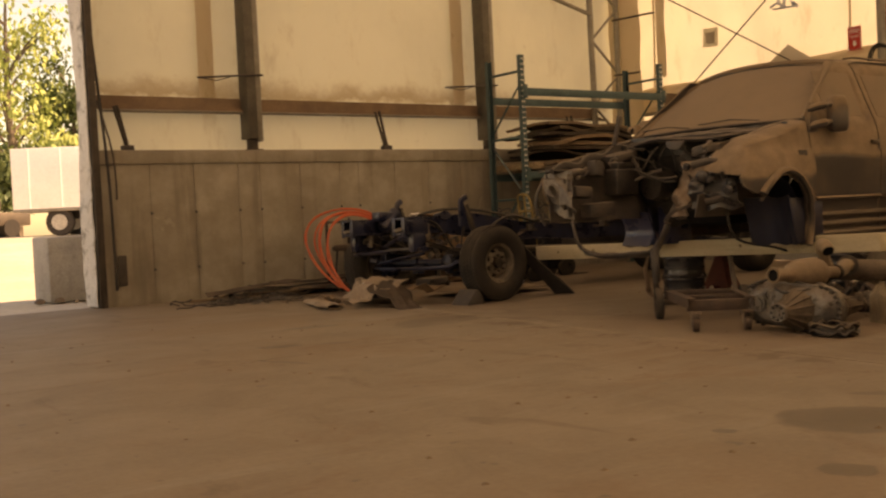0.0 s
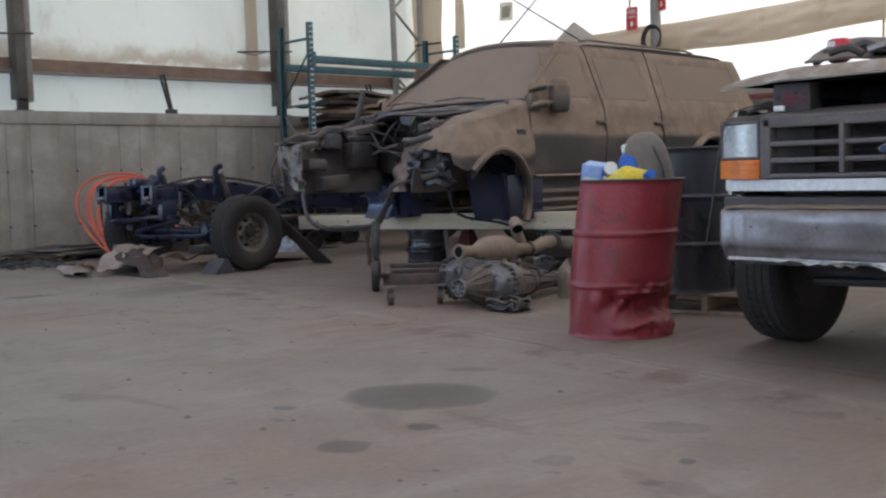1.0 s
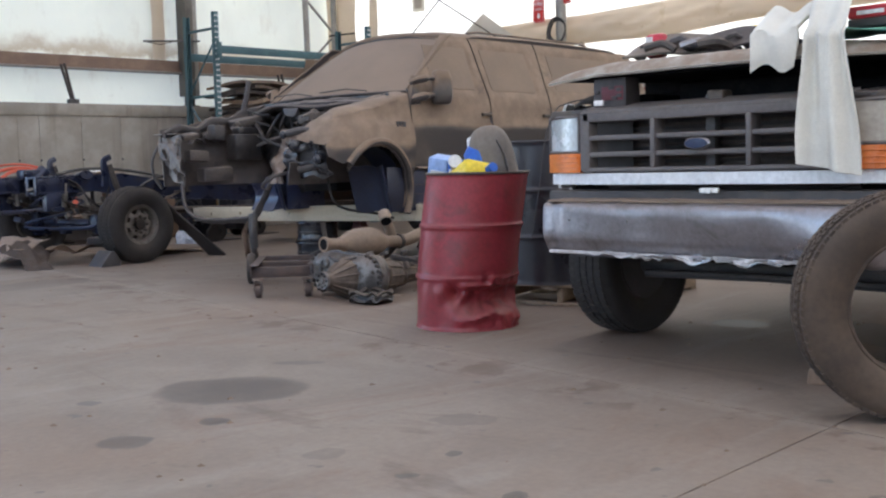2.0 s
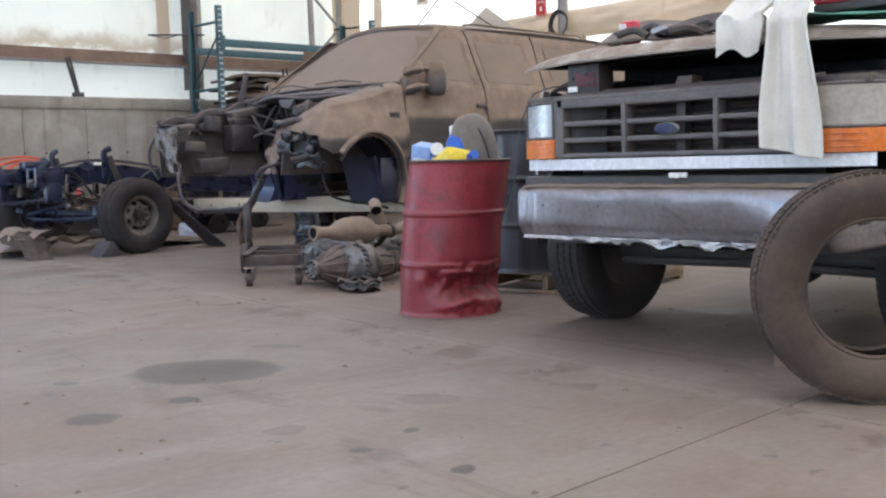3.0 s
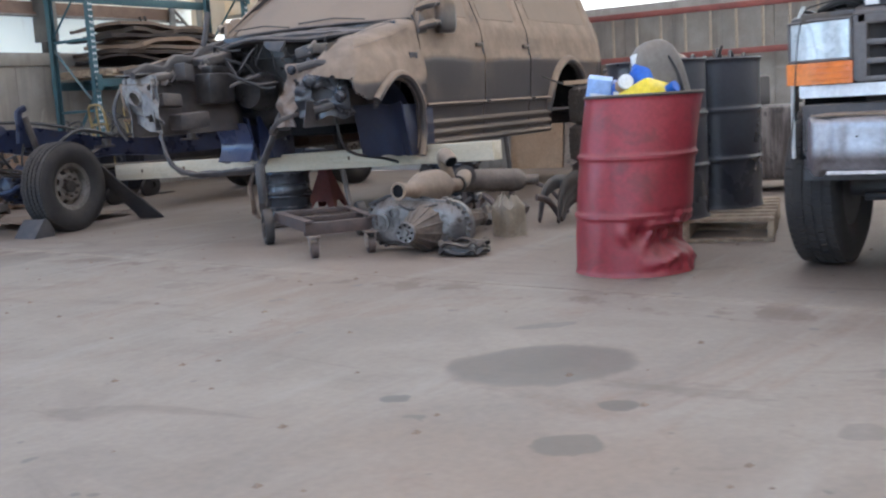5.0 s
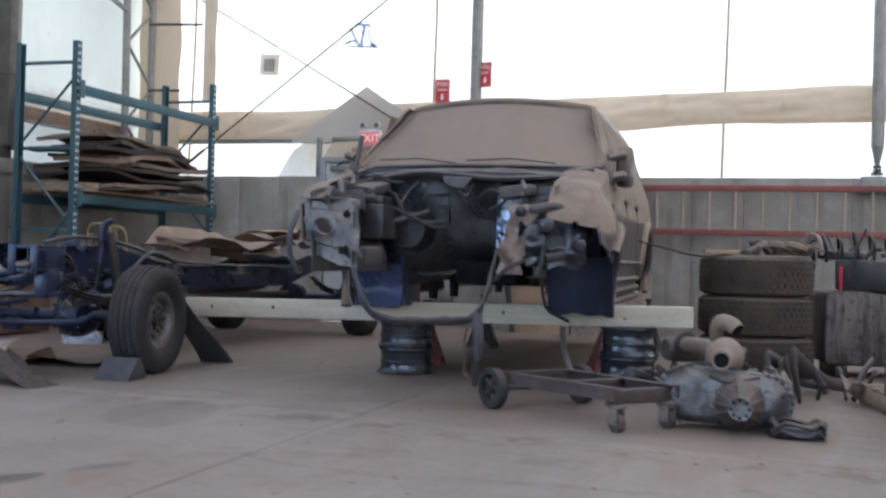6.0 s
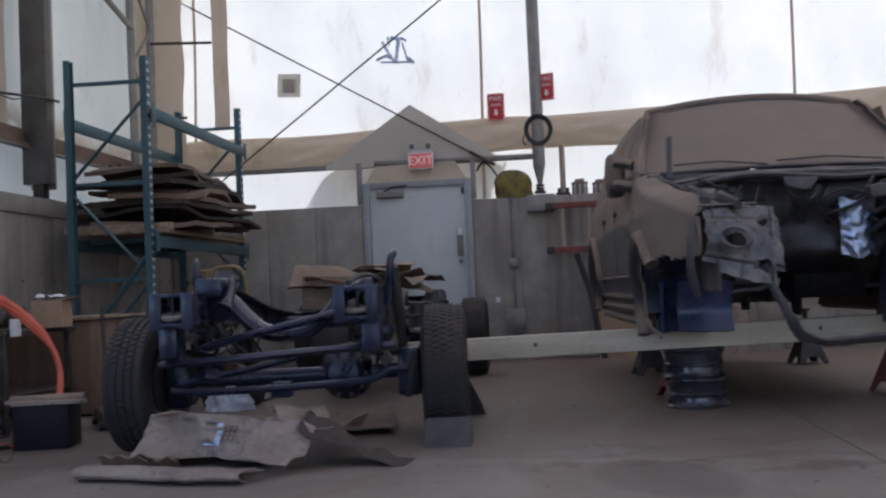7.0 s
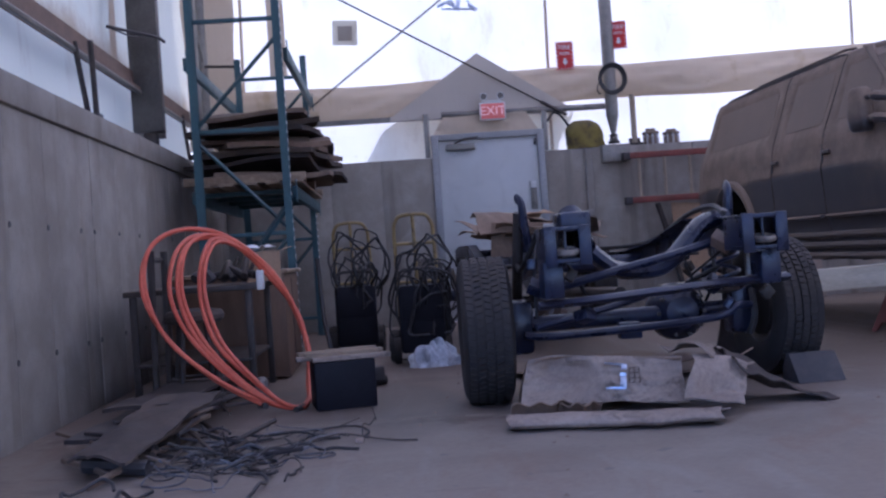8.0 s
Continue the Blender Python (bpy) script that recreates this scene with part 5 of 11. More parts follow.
    tube(bm, [(0.02 + 0.16 * s * s, s * 0.86, 1.49 - 0.04 * s ** 4 + 0.02 * math.sin(5 * s)) for s in np.linspace(-1, 1, 15)], 0.038, 8, rw=0.6)
    part("cowl_lip", bm, M_COWL, suv)
    bm = bm_new()
    slab(bm, [(-0.12, 0), (0.10, 0.01), (0.08, -0.05), (0.02, -0.07), (-0.06, -0.08), (-0.09, -0.04)], (-0.05, 0.02, 1.47), (0, 1, 0), (0.1, 0, 1), 0.02, 0.004)
    part("wiper_bracket", bm, M_COWL, suv)
    # inner aprons
    for side in (-1, 1):
        bm = bm_new()

        def apron(u, v, side=side):
            x = -0.95 + 1.25 * u
            z = 0.80 + (0.50 + 0.20 * u) * v
            hump = 0.16 * smooth_step(0.42, 0.0, math.hypot(x, (z - 0.86) * 0.9))
            return (x, side * (0.70 - hump + 0.05 * v) + wob(x * 3, z * 3, side * 4, 1.5, 0.03), z)

        if side > 0:
            g = grid(bm, apron, 24, 12)
        else:
            g = grid(bm, apron, 24, 12, lambda u, v: u < 0.42 and (v > 0.35 or u < 0.2))
        thicken(bm, g, 0.008)
        part("inner_apron", bm, M_BAY, suv)
    bm = bm_new()
    tube(bm, [(-1.0, 0.60, 1.25), (-0.8, 0.66, 1.31), (-0.62, 0.65, 1.30), (-0.4, 0.74, 1.38), (-0.2, 0.73, 1.39), (0.0, 0.80, 1.46), (0.35, 0.85, 1.53)], [0.03, 0.04, 0.028, 0.045, 0.03, 0.04, 0.035], 8, ru=0.6, smooth=3)
    part("apron_rail", bm, M_BLACK, suv)
    bm = bm_new()
    tube(bm, [(-0.35, -0.72, 1.28), (-0.05, -0.76, 1.42), (0.35, -0.85, 1.53)], 0.04, 8, ru=0.6, smooth=4)
    part("apron_rail", bm, M_COWL, suv)
    # right-hand lamp support: pale pressed sheet with a large oval hole and bolt holes
    bm = bm_new()

    def plate(u, v):
        y, z = 0.41 + 0.37 * u - 0.05 * (1 - v) * (u < 0.3) + 0.012 * noise.noise(Vector((u * 3, v * 7, 1))) + 0.04 * (1 - v) * (u > 0.7) * (u - 0.7), 0.78 + 0.12 * u + (0.47 - 0.12 * u) * v
        rim = 0.016 * math.exp(-((math.hypot((u - 0.58) / 0.17, (v - 0.58) / 0.11) - 1.2) / 0.16) ** 2) - 0.03 * smooth_step(0.0, 0.12, v - 0.75 * u - 0.45)
        step = 0.03 * smooth_step(0.30, 0.26, v) + 0.02 * smooth_step(0.82, 0.86, v)
        return (-1.0 + 0.05 * u + step - rim + wob(y * 2, z * 2, 3, 1.4, 0.03) + 0.03 * smooth_step(0.5, 0.54, u + 0.3 * v) * smooth_step(0.5, 0.3, v), y, z)

    def hole(u, v):
        if v < 0.03 + 0.05 * u or v > 0.97 + 0.05 * noise.noise(Vector((u * 2.5, 5, 0))) or u > 0.965 + 0.05 * noise.noise(Vector((v * 3, 1, 0))) or (v < 0.2 and u > 0.8):
            return True
        return math.hypot((u - 0.58 + 0.1 * (v - 0.58)) / 0.17, (v - 0.58 - 0.25 * (u - 0.58)) / 0.11) < 1 or math.hypot((u - 0.22) / 0.07, (v - 0.80) / 0.06) < 1 or math.hypot((u - 0.25) / 0.07, (v - 0.26) / 0.09) < 1 or (u < 0.12 and v < 0.22)

    g = grid(bm, plate, 64, 72, hole)
    thicken(bm, g, 0.01)
    part("lamp_support", bm, M_APRON, suv, "pale grey pressed lamp support with a large hole")
    bm = bm_new()
    tube(bm, [(-0.90, 0.83, 1.18), (-0.96, 0.86, 1.04), (-0.95, 0.86, 0.90), (-0.9, 0.82, 0.78)], 0.022, 8, rw=0.6, smooth=3)
    part("fender_edge", bm, M_BLACK, suv)
    for dims in ((-1.0, -0.95, 0.425, 0.438, 0.84, 1.22), (-0.98, -0.88, 0.50, 0.80, 1.255, 1.265)):
        bm = bm_new()
        box(bm, *dims, 0.004)
        part("support_flange", bm, M_APRON, suv)
    # left-hand bent lamp support
    bm = bm_new()

    def bent(u, v):
        z = 0.81 + 0.45 * v
        twist = 0.5 * math.sin(2.6 * v)
        return (-0.66 + 0.14 * v + 0.10 * (u - 0.5) * twist + 0.03 * math.sin(11 * v + 4 * u), -0.42 - 0.06 * v - (0.23 - 0.07 * v) * u + wob(u * 3, v * 3, 6, 1.5, 0.05), z)

    torn_out = lambda u, v: math.hypot((u - 0.5) / 0.22, (v - 0.62) / 0.13) < 1 or (u > 0.75 and v < 0.3)
    grid(bm, bent, 16, 24, torn_out)
    grid(bm, lambda u, v: Vector(bent(u, v)) + Vector((0.008, 0, 0)), 16, 24, torn_out)
    part("bent_lamp_support", bm, M_RUSTSHEET, suv, "torn and bent lamp support")
    bm = bm_new()

    def nose(u, v):
        y = -0.60 - 0.36 * u
        z = 0.86 + 0.27 * v
        return (-0.60 + 0.14 * u - 0.05 * math.sin(math.pi * v) + wob(u * 3, v * 3, 8, 1.3, 0.06), y, z + wob(u * 3, v * 2, 4, 1.5, 0.03))

    g = grid(bm, nose, 22, 22, lambda u, v: math.hypot((u - 0.5) / 0.2, (v - 0.62) / 0.18) < 1)
    thicken(bm, g, 0.012)
    part("crushed_nose", bm, M_BLACKRIM, suv, "crushed black inner fender", sharp=25)
    bm = bm_new()
    tube(bm, [(-0.62, -0.62, 1.22), (-0.55, -0.80, 1.24), (-0.5, -0.85, 1.10), (-0.52, -0.84, 0.96), (-0.60, -0.72, 0.92)], 0.03, 8, smooth=4)
    part("lamp_ring", bm, M_BLACK, suv)
    bm = bm_new()
    cyl(bm, (-0.52, -0.78, 1.05), (-0.40, -0.76, 1.05), 0.11, 0.07, n=16)
    part("lamp_bucket", bm, M_BLACK, suv)
    # fender nose rolled in round the missing lamp
    bm = bm_new()

    def roll_in(u, v):
        top = Vector(shoulder(0.0, u, side=-1, tip=-0.59))
        y0 = suv_half(-0.55, 1.08) + flare(-1, -0.55, 1.08)
        foot = Vector((-0.55, -(y0 + (0.72 - y0) * u), 1.10 + 0.07 * u))
        p = foot.lerp(top, v)
        edge = max(0.0, 1 - 3 * u)
        xe = -0.575 + 0.14 * smooth_step(1.10, 1.26, p.z)
        p.x += (xe - p.x) * edge
        p.y += (-(suv_half(xe, p.z) + flare(-1, xe, p.z)) - p.y) * edge
        fwd = 0.07 * math.sin(1.9 * u) * (1 - v ** 3) + 0.04 * math.sin(math.pi * v) * min(1, 3 * u)
        return (p.x - fwd + wob(u * 2, v * 2, 9, 1.4, 0.02) * (1 - v) * u, p.y, p.z)

    g = grid(bm, roll_in, 22, 16, lambda u, v: v < 0.10 * noise.noise(Vector((u * 5, 1, 0))))
    thicken(bm, g, 0.008)
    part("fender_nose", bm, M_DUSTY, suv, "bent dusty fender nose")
    # glossy remains of the lamp
    for x, y, z, r in ((-0.66, -0.74, 1.12, 0.05), (-0.58, -0.93, 1.0, 0.045), (-0.62, -0.56, 1.21, 0.035)):
        bm = bm_new()
        lathe(bm, [(0.0, -0.5 * r), (0.6 * r, -0.42 * r), (r, 0.0), (0.9 * r, 0.7 * r), (0.5 * r, 0.9 * r)], 16, Matrix.Translation((x, y, z)) @ Euler((0, radians(80), radians(rnd(-30, 30)))).to_matrix().to_4x4())
        part("lamp_socket", bm, M_BLACKRIM, suv)
    # wide ledges and boxes along the bay's right side
    for x, y, z, sx, sy, sz, m in ((-0.70, 0.56, 1.06, 0.22, 0.10, 0.10, M_BAY), (-0.55, 0.50, 0.90, 0.30, 0.14, 0.12, M_BAY), (-0.10, 0.62, 1.38, 0.30, 0.14, 0.07, M_BAY), (-0.78, 0.55, 1.24, 0.16, 0.12, 0.05, M_BAY), (-0.45, 0.60, 1.27, 0.14, 0.10, 0.14, M_BLACK), (-0.18, -0.45, 1.36, 0.2, 0.2, 0.08, M_BAY)):
        bm = bm_new()
        box(bm, -sx / 2, sx / 2, -sy / 2, sy / 2, -sz / 2, sz / 2, 0.015)
        o = part("bay_bracket", bm, m, suv)
        o.matrix_local = pose(x, y, z, rnd(-8, 8), rnd(-12, 12), rnd(-14, 14))
    # wheel-house liners hanging to the timber
    for y0, y1, x0 in ((0.50, 0.86, 0.25), (-1.08, -0.62, 0.12)):
        bm = bm_new()

        def liner(u, v, y0=y0, y1=y1, x0=x0):
            return (x0 + 0.12 * math.sin(3 * u) - 0.10 * v, y0 + (y1 - y0) * u, 0.535 + (0.40 if y0 < 0 else 0.36) * v + wob(u * 3, v * 3, y0, 1.3, 0.02))

        g = grid(bm, liner, 12, 10)
        thicken(bm, g, 0.012)
        box(bm, x0 + 0.03, x0 + 0.5, y0 + (0.08 if y0 < 0 else 0), y0 + (0.10 if y0 < 0 else 0.02), 0.535, 0.92 if y0 < 0 else 0.90, 0.004)
        box(bm, x0 + 0.03, x0 + 0.5, y1 - 0.02, y1, 0.535, 0.86, 0.004)
        part("wheel_liner", bm, M_LINER if y0 < 0 else M_BLUE, suv, "dark blue plastic wheel liner")
    # right liner below the lamp support
    bm = bm_new()
    g = grid(bm, lambda u, v: (0.06 + 0.05 * math.sin(4 * v) + 0.03 * v, 0.44 + 0.34 * u, 0.535 + 0.32 * v + wob(u * 2, v * 2, 5, 1.4, 0.015)), 10, 10)
    thicken(bm, g, 0.012)
    part("wheel_liner", bm, M_BLUE, suv, "dark blue plastic splash panel")
    # foil heat shield on the firewall
    bm = bm_new()
    g = grid(bm, lambda u, v: (0.08 + wob(u * 3, v * 5, 2, 1.6, 0.022) - 0.05 * math.sin(math.pi * u), -0.47 + 0.22 * u, 0.97 + 0.36 * v + 0.015 * math.sin(8 * u)), 18, 26)
    thicken(bm, g, 0.006)
    part("foil_shield", bm, M_FOIL, suv, "crinkled silver foil heat shield", sharp=20)
    # boxes and hoses in the bay
    bm = bm_new()
    box(bm, -0.34, -0.04, 0.45, 0.61, 1.02, 1.26, 0.02)
    box(bm, -0.28, -0.06, 0.48, 0.58, 1.26, 1.32, 0.01)
    part("fuse_box", bm, M_BAYDARK, suv)
    bm = bm_new()
    cyl(bm, (0.28, -0.62, 1.30), (-0.05, -0.62, 1.30), 0.13, 0.11, n=18)
    cyl(bm, (-0.05, -0.62, 1.30), (-0.30, -0.62, 1.28), 0.035, n=10)
    part("brake_booster", bm, M_BAYDARK, suv)
    bm = bm_new()
    cyl(bm, (0.25, 0.40, 1.10), (0.05, 0.40, 1.10), 0.16, 0.13, n=18)
    part("heater_box", bm, M_BAYDARK, suv)
    for k in range(16):
        bm = bm_new()
        side = 1 if k % 2 else -1
        a = Vector((rnd(-0.5, 0.2), side * rnd(0.45, 0.75), rnd(1.15, 1.42)))
        b = Vector((rnd(0.0, 0.3), side * rnd(0.1, 0.6), rnd(1.05, 1.45)))
        mid = (a + b) / 2 + Vector((rnd(-0.1, 0.1), rnd(-0.1, 0.1), rnd(-0.16, 0.10)))
        tube(bm, [a, a.lerp(mid, 0.6), mid, mid.lerp(b, 0.5) + Vector((0, 0, rnd(-.05, .05))), b], rnd(0.008, 0.02), 6, smooth=4)
        part("hose", bm, M_BLACKHOSE if k % 3 else M_COWL, suv)
    # thin wiring draped under the cowl
    for k in range(22):
        bm = bm_new()
        y = -0.8 + 1.6 * k / 21 + rnd(-0.05, 0.05)
        a, b = Vector((rnd(-0.05, 0.15), y, rnd(1.40, 1.50))), Vector((0.29, y * 0.9 + rnd(-0.3, 0.3) * (abs(y) < 0.5), rnd(1.12, 1.42)))
        mid = (a + b) / 2 + Vector((rnd(-0.15, 0.0), rnd(-0.08, 0.08), rnd(-0.15, 0.02)))
        tube(bm, [a, a.lerp(mid, 0.5) + Vector((0, 0, rnd(-0.04, 0.04))), mid, b], rnd(0.004, 0.011), 5, smooth=4)
        part("wiring", bm, (M_BLACKHOSE, M_COWL, M_BLACKHOSE, M_BAY)[k % 4], suv)
    # tabs and bolts on the lamp support and along the bay edges
    for k in range(16):
        bm = bm_new()
        w, h = rnd(0.02, 0.05), rnd(0.015, 0.04)
        box(bm, -w, w, -h, h, -0.006, 0.006, 0.003)
        o = part("tab", bm, rnd(0, 1) < 0.5 and M_APRON or M_COWL, suv)
        sd = 1 if k % 2 else -1
        o.matrix_local = pose(rnd(-0.9, 0.0) if sd > 0 else rnd(-0.5, 0.1), sd * rnd(0.50, 0.80), rnd(1.18, 1.34), rnd(-60, 60), rnd(-60, 60), rnd(0, 180))
    # raised lettering on the fender, worn to plain bars
    for k, dx in enumerate((0.0, 0.036, 0.072, 0.100)):
        bm = bm_new()
        x = 0.24 + dx
        y = -(suv_half(x, 1.29) + flare(-1, x, 1.29)) - 0.002
        box(bm, x, x + (0.026 if k < 3 else 0.018), y - 0.008, y + 0.006, 1.262, 1.312, 0.003)
        part("badge_bar", bm, M_BLACK, suv)
    # drooping front tie bar and torn flap
    bm = bm_new()
    tube(bm, [(-0.90, 0.47, 0.92), (-0.95, 0.42, 0.78), (-0.97, 0.35, 0.62), (-0.94, 0.29, 0.535), (-0.89, 0.16, 0.505), (-0.83, 0.03, 0.505), (-0.78, -0.18, 0.51), (-0.75, -0.31, 0.54), (-0.70, -0.365, 0.67), (-0.62, -0.38, 0.82), (-0.54, -0.40, 0.94)], [0.026, 0.022, 0.026, 0.034, 0.036, 0.030, 0.034, 0.036, 0.024, 0.026, 0.03], 10, ru=0.6, rw=1.2, smooth=4)
    for v in bm.verts:
        v.co += 0.016 * Vector((noise.noise(v.co * 14), noise.noise(v.co * 14 + Vector((5, 0, 0))), noise.noise(v.co * 14 + Vector((0, 5, 0)))))
    part("tie_bar", bm, M_BLACK, suv, "bent drooping front tie bar")
    for pts, r in (([(-0.62, -0.60, 0.90), (-0.74, -0.52, 0.86), (-0.76, -0.44, 0.78), (-0.66, -0.40, 0.76)], 0.014),):
        bm = bm_new()
        tube(bm, pts, [r, r * 1.3, r, r], 8, ru=0.4, smooth=4)
        part("torn_strip", bm, M_BAY, suv, "torn, twisted radiator support strip", sharp=25)
    bm = bm_new()
    tube(bm, [(-0.78, -0.33, 0.56), (-0.80, -0.35, 0.42), (-0.79, -0.345, 0.28)], [0.05, 0.048, 0.042], 8, ru=0.7, rw=0.8, smooth=4)
    part("torn_bracket", bm, M_BLACK, suv, "dark torn strap hanging from the tie bar")
    bm = bm_new()
    tube(bm, [(-0.79, -0.33, 0.30), (-0.77, -0.325, 0.22), (-0.745, -0.32, 0.11)], [0.030, 0.040, 0.022], 8, ru=0.7, rw=0.7, smooth=4)
    part("torn_tip", bm, M_DARKMAT, suv)
    bm = bm_new()
    tube(bm, [(-0.80, -0.29, 0.50), (-0.83, -0.27, 0.40), (-0.82, -0.275, 0.30), (-0.79, -0.26, 0.21), (-0.77, -0.29, 0.16)], [0.014, 0.03, 0.026, 0.034, 0.012], 8, ru=0.25, smooth=4)
    part("torn_blade", bm, M_RUSTSHEET, suv, "pale bent metal strip hanging from the tie bar")
    bm = bm_new()
    tube(bm, [(-0.2, -0.62, 0.86), (-0.1, -0.64, 0.6), (0.4, -0.66, 0.5), (0.55, -0.75, 0.44)], 0.012, 6, smooth=4)
    part("loop_cable", bm, M_BLACKHOSE, suv)
    bm = bm_new()
    tube(bm, [(0.02, 0.80, 1.50), (0.06, 0.79, 1.62), (0.09, 0.78, 1.775)], 0.03, 6, ru=0.6)
    part("bonnet_hinge", bm, M_COWL, suv, "upright dark bonnet hinge")
    return suv


suv_body()


def timber():
    """The pale beam under the body, slightly off level."""
    e = empty("timber_beam", pose(8.15, 6.90, 0.484, -1.2, 0, 0), "pale squared timber carrying the body, resting on wheel rims", "timber")
    bm = bm_new()
    box(bm, -0.07, 0.07, -2.07, 2.12, -0.074, 0.074, 0.006)
    part("beam", bm, M_WOOD, e)
    bm = bm_new()
    for y in (-1.6, -0.7, 0.35, 1.2, 1.75):
        cyl(bm, (-0.072, y, rnd(-0.03, 0.03)), (-0.066, y, rnd(-0.03, 0.03)), rnd(0.008, 0.014), n=8)
    part("knot", bm, M_CARDDARK, e)


timber()


def rim_profile():
    return [(0.12, 0.0), (0.17, -0.02), (0.185, -0.085), (0.205, -0.099), (0.224, -0.099), (0.227, -0.088), (0.213, -0.076), (0.206, -0.055), (0.205, -0.025), (0.212, -0.016), (0.212, -0.006), (0.205, 0.003), (0.205, 0.05), (0.213, 0.074), (0.227, 0.086), (0.224, 0.097), (0.205, 0.096), (0.185, 0.08), (0.17, 0.02), (0.12, 0.02)]


def rim_stack(x, y, n, z_top):
    e = empty("rim_stack", pose(x, y, 0), "stack of glossy black steel wheel rims under the timber", "wheel rims", "rim stacks under the timber")
    h = z_top / n
    for k in range(n):
        bm = bm_new()
        lathe(bm, [(r * 0.96, z * h / 0.2) for r, z in rim_profile()], 48, Matrix.Translation((rnd(-0.012, 0.012), rnd(-0.012, 0.012), h * (k + 0.5))), True)
        part("rim", bm, M_BLACKRIM, e)


rim_stack(8.24, 7.02, 2, 0.404)
rim_stack(8.27, 5.30, 2, 0.440)


def jack_stand(x, y, h, m, turn=20):
    """Pressed-steel stand: four splayed sheet sides with an arched foot, a ratchet post and a saddle."""
    e = empty("jack_stand", pose(x, y, 0, 0, 0, turn), "dusty red jack stand under the body" if m is M_REDENAMEL else "small dusty black jack stand under the body", "jack stand", "jack stands")
    top, b, t = h * 0.62, 0.15, 0.045
    for k in range(4):
        bm = bm_new()
        lean = Vector((b - t, 0, -top)).normalized()
        slab(bm, [(-t, 0), (t, 0), (b, top * 1.06), (b - 0.05, top * 1.06), (0.05, top * 0.84), (-0.05, top * 0.84), (-b + 0.05, top * 1.06), (-b, top * 1.06)], (t, 0, top + 0.012), (0, 1, 0), lean, 0.006)
        for v in bm.verts:
            v.co.z = max(v.co.z, 0.001)
        o = part("side_plate", bm, m, e)
        o.matrix_local = Matrix.Rotation(math.pi / 2 * k, 4, "Z")
    bm = bm_new()
    box(bm, -0.05, 0.05, -0.05, 0.05, top - 0.02, top + 0.03, 0.006)
    part("collar", bm, m, e)
    bm = bm_new()
    cyl(bm, (0, 0, h * 0.6), (0, 0, h * 0.96), 0.022, n=10)
    part("ratchet_post", bm, M_DARKSTEEL, e)
    bm = bm_new()
    box(bm, -0.05, 0.05, -0.035, 0.035, h * 0.95, h, 0.008)
    part("saddle", bm, M_DARKSTEEL, e)


jack_stand(8.84, 7.05, 0.545, M_REDENAMEL, 10)
jack_stand(10.78, 7.10, 0.545, M_BLACK, 8)
jack_stand(8.70, 5.52, 0.545, M_REDENAMEL, 25)
jack_stand(11.45, 5.52, 0.545, M_BLACK, 12)


# ---- the bare chassis ----
def tyre_mesh(r, w, rim_r, lug=0.011):
    """A bare tyre round the y axis."""
    bm = bm_new()
    h = w / 2
    prof = [(rim_r, -h * 0.72), (rim_r + 0.012, -h * 0.82), (rim_r + 0.05, -h * 0.96), ((r + rim_r) / 2, -h * 1.02), (r - 0.05, -h * 0.97), (r - 0.02, -h * 0.85), (r - lug, -h * 0.7), (r - lug, 0),
            (r - lug, h * 0.7), (r - 0.02, h * 0.85), (r - 0.05, h * 0.97), ((r + rim_r) / 2, h * 1.02), (rim_r + 0.05, h * 0.96), (rim_r + 0.012, h * 0.82), (rim_r, h * 0.72)]
    lathe(bm, prof, 64, Matrix.Rotation(radians(90), 4, "X"))
    # open the hub side: remove the two caps
    for f in [f for f in bm.faces if len(f.verts) > 4]:
        bm.faces.remove(f)
    return bm


def tread_mesh(r, w, blocks, rows, lug):
    bm, h = bm_new(), w / 2
    for k in range(blocks):
        for j in range(rows):
            a = 2 * math.pi * (k + 0.5 * (j % 2)) / blocks
            y0 = -h * 0.86 + (1.72 * h) * j / rows + 0.006
            y1 = -h * 0.86 + (1.72 * h) * (j + 1) / rows - 0.006
            da = 2 * math.pi / blocks * 0.39
            skew = 0.004 * (1 if j % 2 else -1)
            vs = []
            for rr in (r - lug - 0.012, r - (0.006 if j in (0, rows - 1) else 0)):
                for yy, sk in ((y0, -skew), (y1, skew)):
                    for s in (-1, 1):
                        t = a + s * da + sk / r
                        vs.append(bm.verts.new((rr * math.cos(t), yy, rr * math.sin(t))))
            for q in ((4, 5, 7, 6), (0, 4, 6, 2), (1, 3, 7, 5), (0, 1, 5, 4), (2, 6, 7, 3)):
                bm.faces.new([vs[i] for i in q])
    return bm


def tyre(name, r, w, rim_r, blocks, rows, lug, material, parent, label=""):
    t = part(name, tyre_mesh(r, w, rim_r, lug), material, parent, label)
    part("tread", tread_mesh(r, w, blocks, rows, lug), material, t, kind="stuff")
    return t


